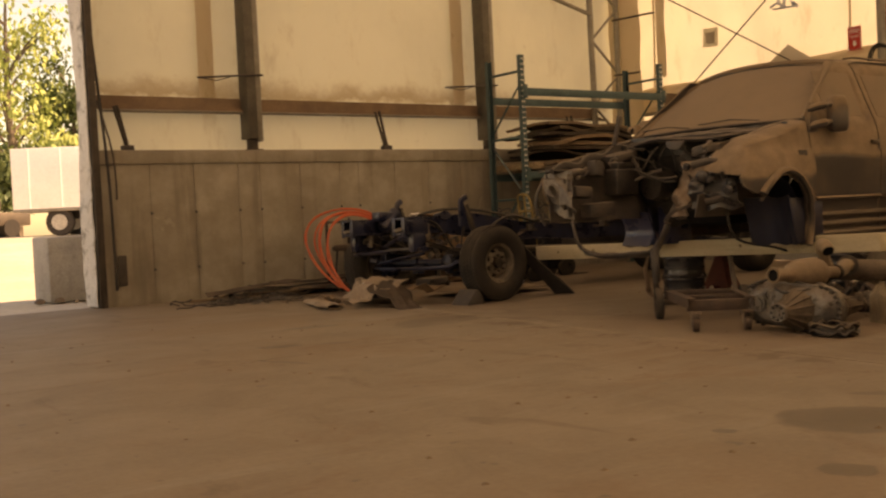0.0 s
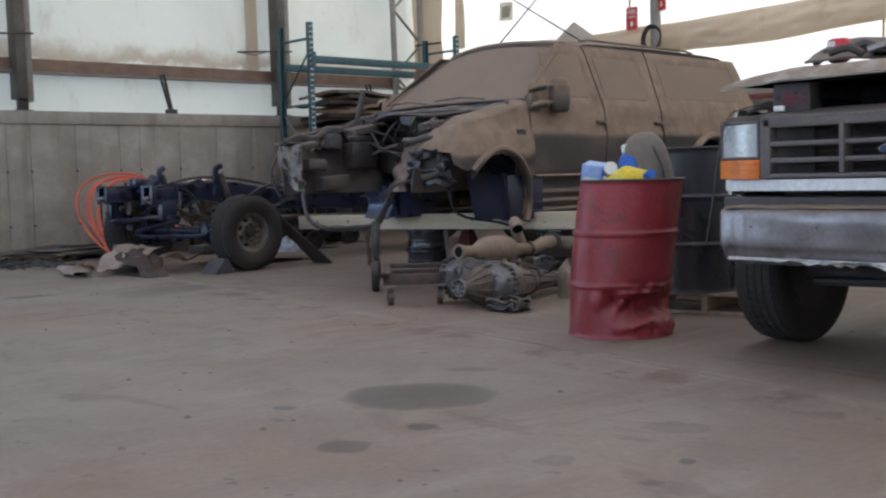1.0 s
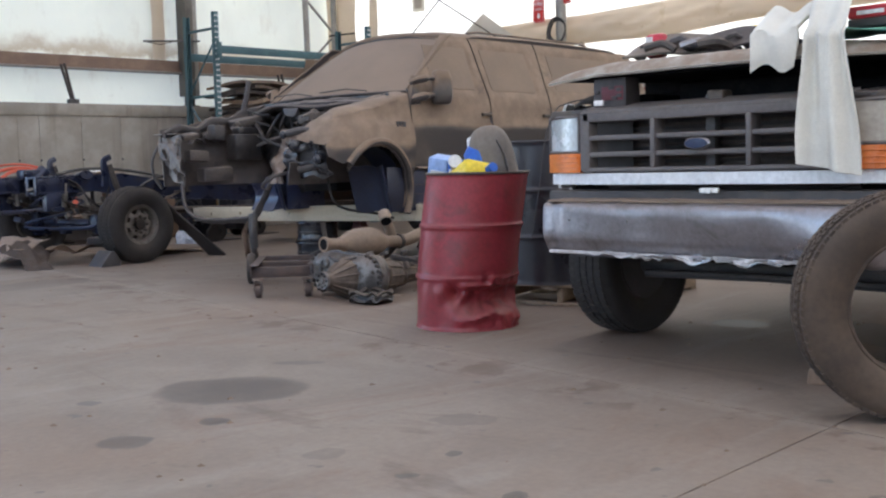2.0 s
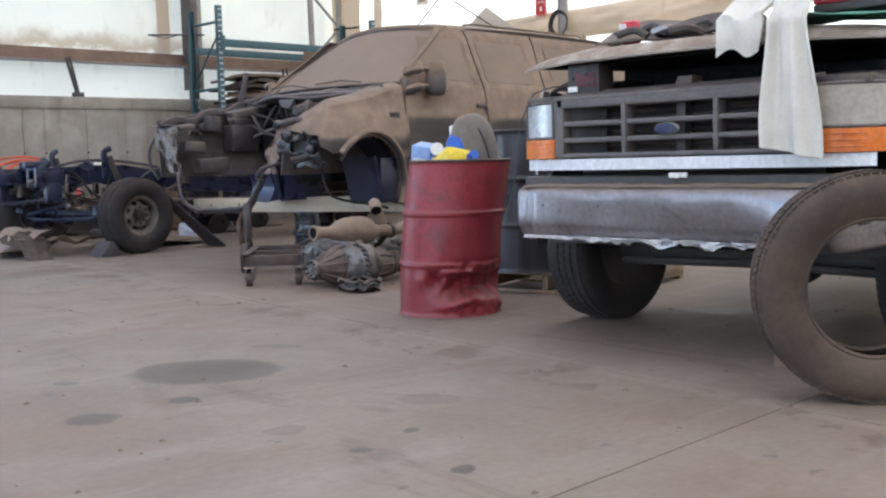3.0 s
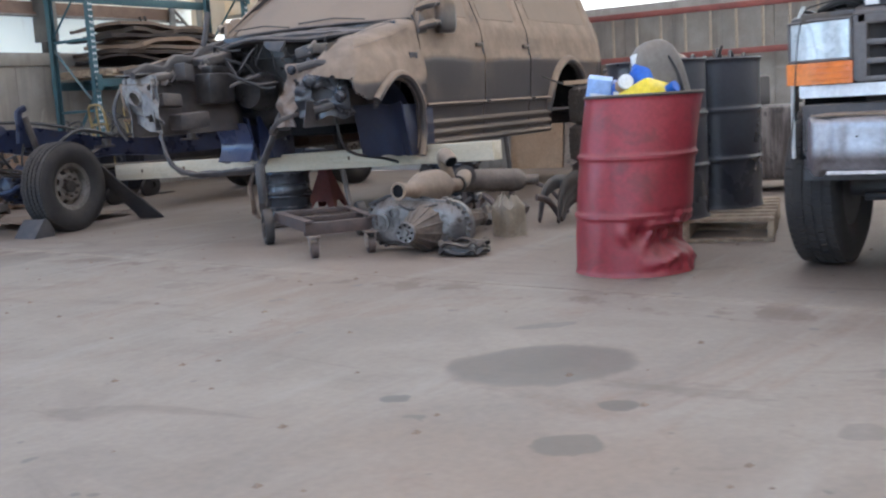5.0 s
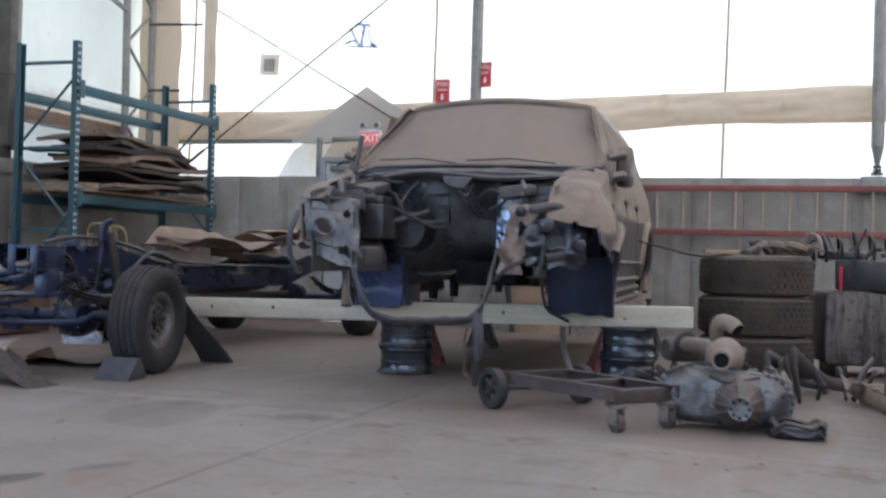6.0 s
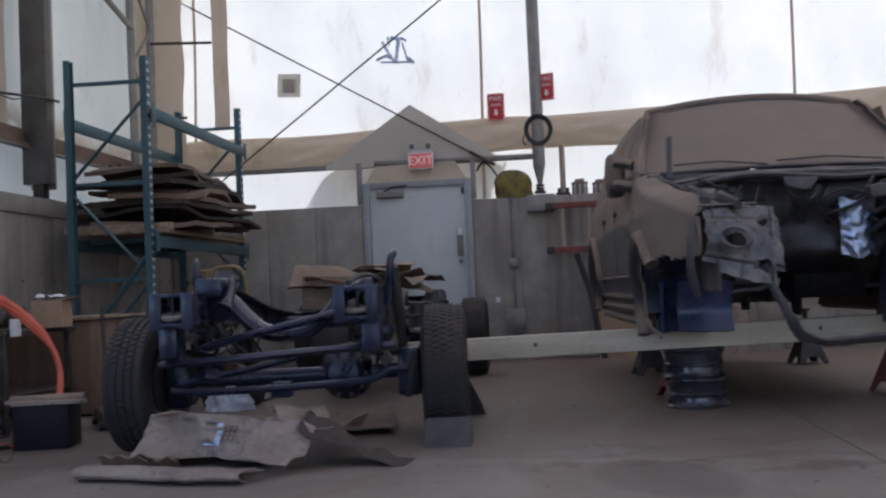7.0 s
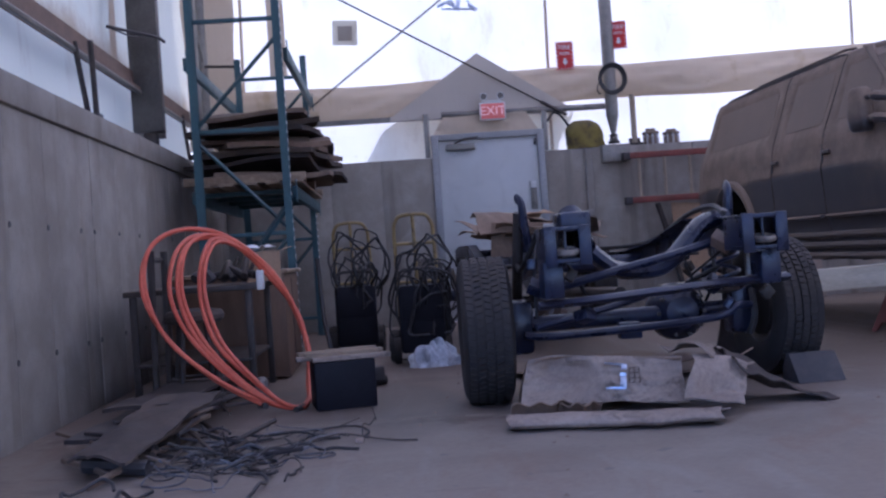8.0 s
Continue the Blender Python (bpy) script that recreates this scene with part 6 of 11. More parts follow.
def rim_mesh(rim_r, w):
    bm = bm_new()
    h = w / 2
    # barrel
    lathe(bm, [(rim_r + 0.006, h * 0.74), (rim_r - 0.02, h * 0.70), (rim_r - 0.035, h * 0.30), (rim_r - 0.04, -h * 0.5), (rim_r + 0.006, -h * 0.74), (rim_r - 0.006, -h * 0.74), (rim_r - 0.05, -h * 0.5), (rim_r - 0.046, h * 0.30), (rim_r - 0.03, h * 0.66), (rim_r - 0.004, h * 0.72)], 48, Matrix.Rotation(radians(-90), 4, "X"), True)
    # disc with eight slots
    n = 96

    def disc(u, v):
        a, r = 2 * math.pi * u, 0.055 + (rim_r - 0.09) * v
        y = h * (0.36 + 0.20 * math.sin(math.pi * min(1, v * 1.15)) - 0.10 * v)
        return (r * math.cos(a), y, r * math.sin(a))

    def slot(u, v):
        k = (u * 8) % 1.0
        return 0.60 < v < 0.86 and 0.26 < k < 0.74

    g = grid(bm, disc, n, 14, slot)
    thicken(bm, g, 0.012)
    return bm


def wheel(m, parent, steer=0.0, r=0.395, label=""):
    """A tyre on a slotted steel rim with its hub, outer face towards +y, as a part with sub-parts."""
    t = tyre("wheel", r, 0.265, 0.205, 66, 5, 0.011, M_RUBBER, parent, label)
    t.matrix_local = m
    part("rim", rim_mesh(0.205, 0.265), M_RIM, t)
    bm = bm_new()
    cyl(bm, (0, -0.02, 0), (0, 0.085, 0), 0.062, 0.052, n=18)
    for k in range(8):
        a = 2 * math.pi * k / 8
        cyl(bm, (0.085 * math.cos(a), 0.04, 0.085 * math.sin(a)), (0.085 * math.cos(a), 0.085, 0.085 * math.sin(a)), 0.012, n=6)
    part("hub", bm, M_DARKSTEEL, t)
    bm = bm_new()
    cyl(bm, (0, -0.10, 0), (0, -0.03, 0), 0.165, n=28)
    part("brake_disc", bm, M_DARKSTEEL, t)
    return t


def chassis():
    """Ladder frame, local x to the rear, origin under the middle of the front axle."""
    e = empty("truck_chassis", pose(7.13, 9.50, 0, 0, 0, 1.5), "bare greasy pickup chassis on its wheels with the body removed", "vehicle chassis")
    WB = 4.45
    # wheels
    wheel(pose(0, -0.87, 0.395, 0, 0, 180 + 4), e)
    wheel(pose(-0.30, 0.85, 0.395, 0, 0, -3), e)
    wheel(pose(WB, -0.84, 0.395, 0, 0, 180), e)
    wheel(pose(WB, 0.84, 0.395), e)
    for side in (-1, 1):
        # rail: C section with a kick over each axle
        bm = bm_new()
        pts = [(-0.88, 0.49, 0.81), (-0.45, 0.48, 0.83), (0.1, 0.46, 0.84), (0.8, 0.45, 0.72), (1.6, 0.45, 0.66), (3.2, 0.48, 0.66), (3.9, 0.48, 0.80), (4.9, 0.48, 0.80), (5.35, 0.48, 0.76)]
        for (xa, ya, za), (xb, yb, zb) in zip(pts, pts[1:]):
            a, b = Vector((xa, side * ya, za)), Vector((xb, side * yb, zb))
            for dz0, dz1, w0, w1 in ((-0.085, 0.085, 0.0, 0.008), (0.077, 0.085, -0.07, 0.0), (-0.085, -0.077, -0.07, 0.0)):
                vs = []
                for p in (a, b):
                    for dz in (dz0, dz1):
                        for w in (w0, w1):
                            vs.append(bm.verts.new((p.x, p.y + side * w, p.z + dz)))
                for q in ((0, 1, 3, 2), (4, 6, 7, 5), (0, 4, 5, 1), (2, 3, 7, 6), (0, 2, 6, 4), (1, 5, 7, 3)):
                    bm.faces.new([vs[i] for i in q])
        part("frame_rail", bm, M_CHASSIS, e)
        # square horn end with a hook ring
        bm = bm_new()
        y0, y1 = side * 0.49 - 0.105, side * 0.49 + 0.105
        for a, b, c, d in ((y0, y1, 0.89, 0.91), (y0, y1, 0.735, 0.755), (y0, y0 + 0.02, 0.755, 0.89), (y1 - 0.02, y1, 0.755, 0.89)):
            box(bm, -0.92, -0.62, a, b, c, d, 0.004)
        box(bm, -0.925, -0.91, y0 - 0.01, y0 + 0.05, 0.72, 0.915, 0.004)
        box(bm, -0.925, -0.91, y1 - 0.05, y1 + 0.01, 0.72, 0.915, 0.004)
        part("frame_horn", bm, M_CHASSIS, e)
        bm = bm_new()
        tube(bm, [(-0.90 + 0.05 * math.cos(a), side * 0.49 + 0.045 * math.sin(a), 0.79 + 0.01 * math.cos(a)) for a in np.linspace(0, 2 * math.pi, 13)[:-1]], 0.016, 8, closed=True)
        part("tow_loop", bm, M_RIM, e)
        # shock tower and hook
        bm = bm_new()
        tube(bm, [(-0.15, side * 0.56, 0.80), (-0.16, side * 0.58, 0.95), (-0.17, side * 0.585, 1.06), (-0.10, side * 0.60, 1.10)], [0.05, 0.045, 0.035, 0.03], 8, ru=0.6, smooth=3)
        part("shock_tower", bm, M_CHASSIS, e)
        bm = bm_new()
        cyl(bm, (-0.12, side * 0.60, 1.02), (0.05, side * 0.62, 0.46), 0.03, n=10)
        part("shock_absorber", bm, M_DARKSTEEL, e)
        # leaf spring
        for k in range(3):
            bm = bm_new()
            l = 0.72 - 0.16 * k
            tube(bm, [(x, side * 0.55, 0.545 - 0.026 * k + 0.15 * (x / 0.72) ** 2) for x in np.linspace(-l, l, 9)], 0.035, 6, rw=0.28)
            part("leaf_spring", bm, M_DARKSTEEL, e)
        bm = bm_new()
        box(bm, -0.82, -0.66, side * 0.55 - 0.05, side * 0.55 + 0.05, 0.56, 0.74, 0.01)
        part("spring_hanger", bm, M_CHASSIS, e)
        for k in range(3):
            bm = bm_new()
            l = 0.78 - 0.14 * k
            tube(bm, [(WB + x, side * 0.56, 0.50 - 0.022 * k + 0.16 * (x / 0.78) ** 2) for x in np.linspace(-l, l, 9)], 0.036, 6, rw=0.26)
            part("leaf_spring", bm, M_DARKSTEEL, e)
        # knuckle
        bm = bm_new()
        kx = -0.27 if side > 0 else 0.0
        box(bm, kx - 0.09, kx + 0.09, side * 0.66 - 0.07, side * 0.66 + 0.07, 0.25, 0.54, 0.03)
        part("knuckle", bm, M_CHASSIS, e)
        bm = bm_new()
        tube(bm, [(-0.16, side * 0.66, 0.26), (-0.20, side * 0.68, 0.36), (-0.12, side * 0.70, 0.50)], 0.02, 6, smooth=3)
        part("brake_hose", bm, M_BLACKHOSE, e)
        # body mounts
        for x in (0.75, 1.9, 3.2):
            bm = bm_new()
            box(bm, x - 0.06, x + 0.06, side * 0.60 - 0.08, side * 0.60 + 0.08, 0.70, 0.72, 0.005)
            cyl(bm, (x, side * 0.63, 0.72), (x, side * 0.63, 0.78), 0.045, n=12)
            part("body_mount", bm, M_DARKSTEEL, e)
    # front axle with differential
    bm = bm_new()
    cyl(bm, (0, -0.66, 0.40), (-0.26, 0.70, 0.40), 0.045, n=14)
    part("front_axle", bm, M_CHASSIS, e)
    bm = bm_new()
    lathe(bm, [(0.02, -0.17), (0.09, -0.15), (0.155, -0.07), (0.165, 0.0), (0.155, 0.08), (0.10, 0.15), (0.06, 0.24)], 20, Matrix.Translation((-0.02, -0.28, 0.40)) @ Matrix.Rotation(radians(90), 4, "Y"))
    part("differential", bm, M_CHASSIS, e)
    for k in range(10):
        bm = bm_new()
        a = 2 * math.pi * k / 10
        cyl(bm, (-0.16, -0.28 + 0.13 * math.cos(a), 0.40 + 0.13 * math.sin(a)), (-0.12, -0.28 + 0.13 * math.cos(a), 0.40 + 0.13 * math.sin(a)), 0.012, n=6)
        part("cover_bolt", bm, M_DARKSTEEL, e)
    bm = bm_new()
    tube(bm, [(-0.46, 0.66, 0.36), (-0.44, 0.50, 0.345), (-0.36, 0.0, 0.35), (-0.27, -0.45, 0.37), (-0.24, -0.56, 0.42), (-0.20, -0.66, 0.42)], 0.022, 8, smooth=3)
    part("tie_rod", bm, M_CHASSIS, e)
    bm = bm_new()
    tube(bm, [(-0.48, 0.60, 0.40), (-0.40, 0.2, 0.47), (-0.28, -0.05, 0.52)], 0.02, 8, smooth=3)
    part("drag_link", bm, M_CHASSIS, e)
    bm = bm_new()
    box(bm, -0.34, -0.25, 0.0, 0.12, 0.29, 0.38, 0.01)
    part("damper_clamp", bm, M_CHASSIS, e)
    bm = bm_new()
    tube(bm, [(-0.72, 0.62, 0.525), (-0.74, 0.3, 0.54), (-0.74, -0.3, 0.575), (-0.72, -0.66, 0.585)], 0.065, 8, rw=0.36)
    part("track_plate", bm, M_CHASSIS, e, "flat steel cross bar ahead of the axle")
    bm = bm_new()
    tube(bm, [(-0.45, 0.46, 0.60), (-0.5, 0.2, 0.66), (-0.5, -0.1, 0.72), (-0.45, -0.45, 0.80)], 0.024, 8, smooth=3)
    part("track_rod", bm, M_CHASSIS, e)
    # dipped engine cross member
    bm = bm_new()
    tube(bm, [(-0.32, 0.50, 0.90), (-0.34, 0.36, 0.88), (-0.36, 0.22, 0.74), (-0.36, 0.10, 0.665), (-0.36, -0.10, 0.665), (-0.36, -0.22, 0.74), (-0.34, -0.36, 0.88), (-0.32, -0.50, 0.92)], 0.085, 10, rw=0.55, smooth=4)
    part("engine_cross_member", bm, M_CHASSIS, e)
    for x in (1.3, 2.4, 3.4, 4.0, 5.2):
        bm = bm_new()
        cyl(bm, (x, -0.46, 0.68 if x < 3.5 else 0.78), (x, 0.46, 0.68 if x < 3.5 else 0.78), 0.05, n=10)
        part("cross_member", bm, M_CHASSIS, e)
    bm = bm_new()
    cyl(bm, (WB, -0.72, 0.40), (WB, 0.72, 0.40), 0.055, n=14)
    lathe(bm, [(0.03, -0.17), (0.16, -0.08), (0.175, 0.0), (0.16, 0.08), (0.06, 0.2)], 20, Matrix.Translation((WB, 0.0, 0.40)) @ Matrix.Rotation(radians(90), 4, "Y"))
    part("rear_axle", bm, M_CHASSIS, e)
    bm = bm_new()
    box(bm, 2.2, 3.5, 0.08, 0.42, 0.42, 0.70, 0.05)
    part("fuel_tank", bm, M_BLACK, e)
    bm = bm_new()
    tube(bm, [(0.5, -0.1, 0.5), (2.0, -0.05, 0.46), (4.25, 0, 0.44)], 0.04, 10)
    part("drive_shaft", bm, M_DARKSTEEL, e)
    bm = bm_new()
    tube(bm, [(0.3, -0.62, 0.60), (0.2, -0.60, 0.74), (0.5, -0.58, 0.88), (0.9, -0.55, 0.80)], 0.018, 6, smooth=4)
    tube(bm, [(-0.5, 0.56, 0.9), (-0.2, 0.62, 0.7), (0.1, 0.60, 0.78), (0.6, 0.52, 0.82)], 0.014, 6, smooth=4)
    tube(bm, [(-0.6, -0.40, 0.93), (-0.3, -0.44, 0.98), (0.2, -0.46, 0.95), (1.2, -0.48, 0.80), (3.2, -0.5, 0.77)], 0.016, 6, smooth=4)
    part("brake_line", bm, M_BLACKHOSE, e)
    bm = bm_new()
    cyl(bm, (-0.55, 0.34, 0.80), (-0.35, 0.36, 0.98), 0.07, n=14)
    box(bm, -0.62, -0.38, 0.30, 0.46, 0.88, 0.99, 0.02)
    part("steering_box", bm, M_CHASSIS, e)
    # brackets, lines and bolts round the front axle
    rg = random.Random(21)
    for k in range(22):
        bm = bm_new()
        side = rg.choice((-1, 1))
        x, y, z = rg.uniform(-0.75, 0.1), side * rg.uniform(0.36, 0.62), rg.uniform(0.42, 0.92)
        w = rg.uniform(0.02, 0.05)
        box(bm, -w, w, -w * rg.uniform(0.5, 1.2), w * rg.uniform(0.5, 1.2), -0.03, 0.03, 0.006)
        o = part("bracket", bm, rg.choice((M_CHASSIS, M_DARKSTEEL, M_CHASSIS, M_RUST)), e)
        o.matrix_local = pose(x, y, z, rg.uniform(-40, 40), rg.uniform(-40, 40), rg.uniform(0, 90))
    for k in range(9):
        bm = bm_new()
        side = 1 if k % 2 else -1
        p = Vector((rg.uniform(-0.7, 0.0), side * rg.uniform(0.40, 0.58), rg.uniform(0.75, 0.90)))
        q = Vector((rg.uniform(-0.5, 0.2), side * rg.uniform(0.1, 0.6), rg.uniform(0.40, 0.60)))
        m1 = (p + q) / 2 + Vector((rg.uniform(-0.15, 0.05), rg.uniform(-0.1, 0.1), rg.uniform(-0.1, 0.06)))
        tube(bm, [p, p.lerp(m1, 0.5) + Vector((0, 0, 0.04)), m1, q], rg.uniform(0.006, 0.012), 6, smooth=4)
        part("brake_hose", bm, M_BLACKHOSE, e)
    for side in (-1, 1):
        bm = bm_new()
        tube(bm, [(-0.42 + 0.055 * math.cos(a), side * 0.47 + 0.055 * math.sin(a), 0.56 + 0.0145 * a) for a in np.linspace(0, 2 * math.pi * 2.6, 46)], 0.011, 6)
        part("coil_spring", bm, M_CHASSIS, e)
        bm = bm_new()
        cyl(bm, (-0.60, side * 0.52, 0.60), (-0.58, side * 0.53, 0.76), 0.026, n=12)
        cyl(bm, (-0.58, side * 0.53, 0.76), (-0.57, side * 0.53, 0.84), 0.012, n=8)
        part("bump_stop", bm, M_RIM, e)
    # dark mud flap leaning behind the wheel
    bm = bm_new()
    g = grid(bm, lambda u, v: (0.30 + 0.62 * v + 0.05 * u, -0.78 - 0.26 * u * (0.4 + 0.6 * v) + 0.02 * math.sin(5 * v), 0.62 * (1 - v) + 0.012), 8, 10)
    thicken(bm, g, 0.015)
    part("mud_flap", bm, M_BLACK, e, "black flap hanging behind the wheel")
    bm = bm_new()
    tube(bm, [(0.30, -0.60, 0.62), (0.34, -0.70, 0.60), (0.42, -0.80, 0.52)], 0.02, 6, smooth=3)
    part("flap_bracket", bm, M_DARKSTEEL, e)
    return e


chassis()


def wheel_chock():
    e = empty("wheel_chock", pose(6.70, 8.58, 0, 0, 0, 2), "grey rubber wheel chock against the tyre", "wheel chock")
    bm = bm_new()
    slab(bm, [(-0.06, 0), (0.16, 0), (0.16, 0.06), (0.10, 0.15), (0.06, 0.15)], (0, 0.13, 0), (1, 0, 0), (0, 0, 1), 0.26, 0.006)
    part("body", bm, M_CHOCK, e)


wheel_chock()


def crumple(name, w, d, amp, m, material, label, category, seed, folds=0.0, nu=26, nv=20, thick=0.006, group=""):
    """A bent, creased sheet lying on what is below it."""
    bm = bm_new()

    def fn(u, v):
        x, y = (u - 0.5) * w, (v - 0.5) * d
        z = amp * (0.5 + 0.5 * noise.noise(Vector((x * 2.2 + seed, y * 2.2, seed)))) + 0.35 * amp * noise.noise(Vector((x * 6 + seed, y * 6, 3)))
        z += folds * abs(math.sin(3.0 * u + 1.7 * v + seed))
        edge = 0.02 * noise.noise(Vector((x * 9, y * 9, seed)))
        return (x + edge, y + edge, max(0.004, z))

    g = grid(bm, fn, nu, nv)
    thicken(bm, g, thick)
    bmesh.ops.transform(bm, matrix=Matrix.Translation((0, 0, 0)), verts=bm.verts)
    ob = part(name, bm, material, None, label, sharp=24)
    ob.matrix_world = m
    return tagged(ob, label, category, group)


# ---- the white pickup ----
def pickup():
    """Front of an older pickup; local x to the rear, origin under the middle of the grille."""
    e = empty("pickup_truck", pose(5.72, 1.165, 0, 0, 0, 0), "old white pickup front, bonnet ajar, torn chrome bumper", "truck")
    # grille shell
    bm = bm_new()
    W, Z0, Z1 = 0.625, 0.885, 1.175

    def bar(y0, y1, z0, z1, x0=-0.05, x1=0.05):
        box(bm, x0, x1, y0, y1, z0, z1, 0.008)

    bar(-W, W, Z1 - 0.055, Z1)
    bar(-W, W, Z0, Z0 + 0.022)
    for y in (-W - 0.012, W - 0.043):
        bar(y, y + 0.055, Z0 + 0.004, Z1 - 0.01)
    for y in (-0.234, 0.234):
        bar(y - 0.013, y + 0.013, Z0 + 0.02, Z1 - 0.05, -0.055, 0.04)
    for z in (0.968, 1.045):
        bar(-W + 0.03, W - 0.03, z - 0.012, z + 0.012, -0.045, 0.06)
    grl = part("grille", bm, M_GRILLE, e, "dusty grey egg-crate grille")
    bm = bm_new()
    g = grid(bm, lambda u, v: (-0.052 + 0.17 * v, (2 * u - 1) * (W + 0.01), Z1 - 0.012 + 0.045 * math.sin(v * 1.5)), 20, 8)
    thicken(bm, g, 0.012)
    part("grille_cap", bm, M_GRILLE, grl)
    bm = bm_new()
    lathe(bm, [(0.0, 0.012), (0.06, 0.011), (0.075, 0.004), (0.075, -0.006), (0.0, -0.006)], 32, Matrix.Translation((-0.06, 0, 1.005)) @ Matrix.Rotation(radians(-90), 4, "Y") @ Matrix.Diagonal((0.36, 0.84, 1, 1)))
    badge = part("badge", bm, M_CHROME, e, "oval chrome-rimmed badge")
    bm = bm_new()
    lathe(bm, [(0.0, 0.016), (0.064, 0.014), (0.066, 0.006), (0.0, 0.006)], 32, Matrix.Translation((-0.0605, 0, 1.005)) @ Matrix.Rotation(radians(-90), 4, "Y") @ Matrix.Diagonal((0.34, 0.84, 1, 1)))
    part("badge_face", bm, surf("navy_enamel", (0.018, 0.026, 0.06), (0.026, 0.036, 0.085), 6, 0.3, 0, 0.05), badge)
    # dark radiator behind
    bm = bm_new()
    g = grid(bm, lambda u, v: (0.155 + 0.006 * math.cos(v * 26 * math.pi), -0.62 + 1.24 * u, 0.80 + 0.40 * v), 1, 104)
    thicken(bm, g, 0.03)
    part("radiator", bm, M_BLACK, e)
    bm = bm_new()
    box(bm, 0.09, 0.14, 0.0, 0.05, 0.86, 1.22, 0.006)
    part("latch_brace", bm, M_GRILLE, e)
    for s in (-1, 1):
        bm = bm_new()
        g = grid(bm, lambda u, v, s=s: (0.02 + 0.10 * u, s * (0.59 - 0.14 * u), 0.90 + 0.25 * v), 4, 4)
        thicken(bm, g, 0.008)
        part("air_deflector", bm, M_BLACK, e)
    for side in (-1, 1):
        # lamps
        bm = bm_new()

        def lens(u, v, side=side):
            s = 0.645 + 0.280 * u
            return (-0.04 + 0.14 * u * u, side * s, 0.985 + 0.165 * v)

        g = grid(bm, lens, 10, 6)
        thicken(bm, g, 0.02)
        h = part("headlight", bm, M_LENS if side > 0 else M_DUSTLENS, e, "clouded rectangular headlight")
        bm = bm_new()
        tube(bm, [(-0.045 + 0.14 * u * u, side * (0.645 + 0.280 * u), z) for u, z in ((0, 0.985), (0.5, 0.983), (1, 0.985), (1, 1.15), (0.5, 1.152), (0, 1.15))], 0.009, 6, closed=True)
        part("bezel", bm, M_GRILLE, h)
        bm = bm_new()
        g = grid(bm, lambda u, v: (-0.045 + 0.145 * u * u, side * (0.64 + 0.300 * u), 0.884 + 0.092 * v), 10, 5)
        thicken(bm, g, 0.02)
        a = part("turn_signal", bm, M_AMBER, e, "amber turn signal")
        bm = bm_new()
        for z in (0.906, 0.931, 0.956):
            tube(bm, [(-0.052 + 0.145 * u * u, side * (0.65 + 0.28 * u), z) for u in (0, 0.5, 1)], 0.004, 5)
        part("lens_rib", bm, M_AMBER, a)
        # fender: front corner, flank with wheel opening
        bm = bm_new()

        def flank(u, v, side=side):
            x, z = 0.14 + 2.06 * u, 0.55 + 0.68 * v
            y = 0.93 + 0.06 * smooth_step(0.1, 0.4, x) - 0.05 * smooth_step(0.85, 1.0, v)
            return (x + 0.02, side * y, z)

        g = grid(bm, flank, 44, 16, lambda u, v: math.hypot(0.14 + 2.06 * u - 0.74, 0.55 + 0.68 * v - 0.42) < 0.46 or (0.14 + 2.06 * u < 0.30 and v < 0.40))
        thicken(bm, g, 0.015)
        part("fender", bm, M_WHITEPAINT, e)
        bm = bm_new()
        g = grid(bm, lambda u, v, side=side: (0.01 + 0.35 * v + 0.06 * u * u, side * (0.63 + 0.28 * u + 0.06 * v * u), 1.185 + 0.035 * v - 0.02 * u * u), 10, 8)
        thicken(bm, g, 0.015)
        part("fender_top", bm, M_GRILLE, e)
        # wheel
        t = tyre("wheel", 0.398, 0.255, 0.205, 60, 5, 0.008, M_RUBBER, e)
        t.matrix_local = pose(0.72, side * 0.88, 0.397, 0, 0, (0 if side > 0 else 180) - 4)
        part("rim", rim_mesh(0.205, 0.255), M_BLACK, t)
        bm = bm_new()
        cyl(bm, (0, -0.098, 0), (0, -0.02, 0), 0.196, n=28)
        part("brake_disc", bm, M_BLACK, t)
        # wheel well
        bm = bm_new()
        g = grid(bm, lambda u, v, side=side: (0.74 + 0.47 * math.cos(math.pi * u), side * (0.45 + 0.46 * v), 0.45 + 0.47 * math.sin(math.pi * u)), 18, 3)
        thicken(bm, g, 0.01)
        part("wheel_well", bm, M_BLACK, e)
    # valance strip under the grille
    bm = bm_new()
    g = grid(bm, lambda u, v: (-0.055 + 0.10 * abs(2 * u - 1) ** 4, (2 * u - 1) * 0.875, 0.828 + 0.052 * v), 30, 4)
    thicken(bm, g, 0.03)
    part("valance", bm, M_CLEANWHITE, e)
    bm = bm_new()
    box(bm, -0.065, -0.05, -0.10, -0.01, 0.79, 0.812, 0.003)
    cyl(bm, (-0.07, -0.055, 0.80), (-0.045, -0.055, 0.80), 0.012, n=8)
    part("valance_bracket", bm, M_WHITEPLASTIC, e)
    # bumper: pressed chrome with a step, dented and torn lower edge
    bm = bm_new()
    NZ = [(0.50, 0.10), (0.508, 0.03), (0.53, 0.008), (0.56, 0.0), (0.575, -0.012), (0.63, -0.018), (0.70, -0.02), (0.728, -0.016), (0.742, -0.004), (0.748, 0.02), (0.757, 0.10)]

    def bump(u, v):
        k = v * (len(NZ) - 1)
        i = min(int(k), len(NZ) - 2)
        z = NZ[i][0] + (NZ[i + 1][0] - NZ[i][0]) * (k - i)
        x = NZ[i][1] + (NZ[i + 1][1] - NZ[i][1]) * (k - i)
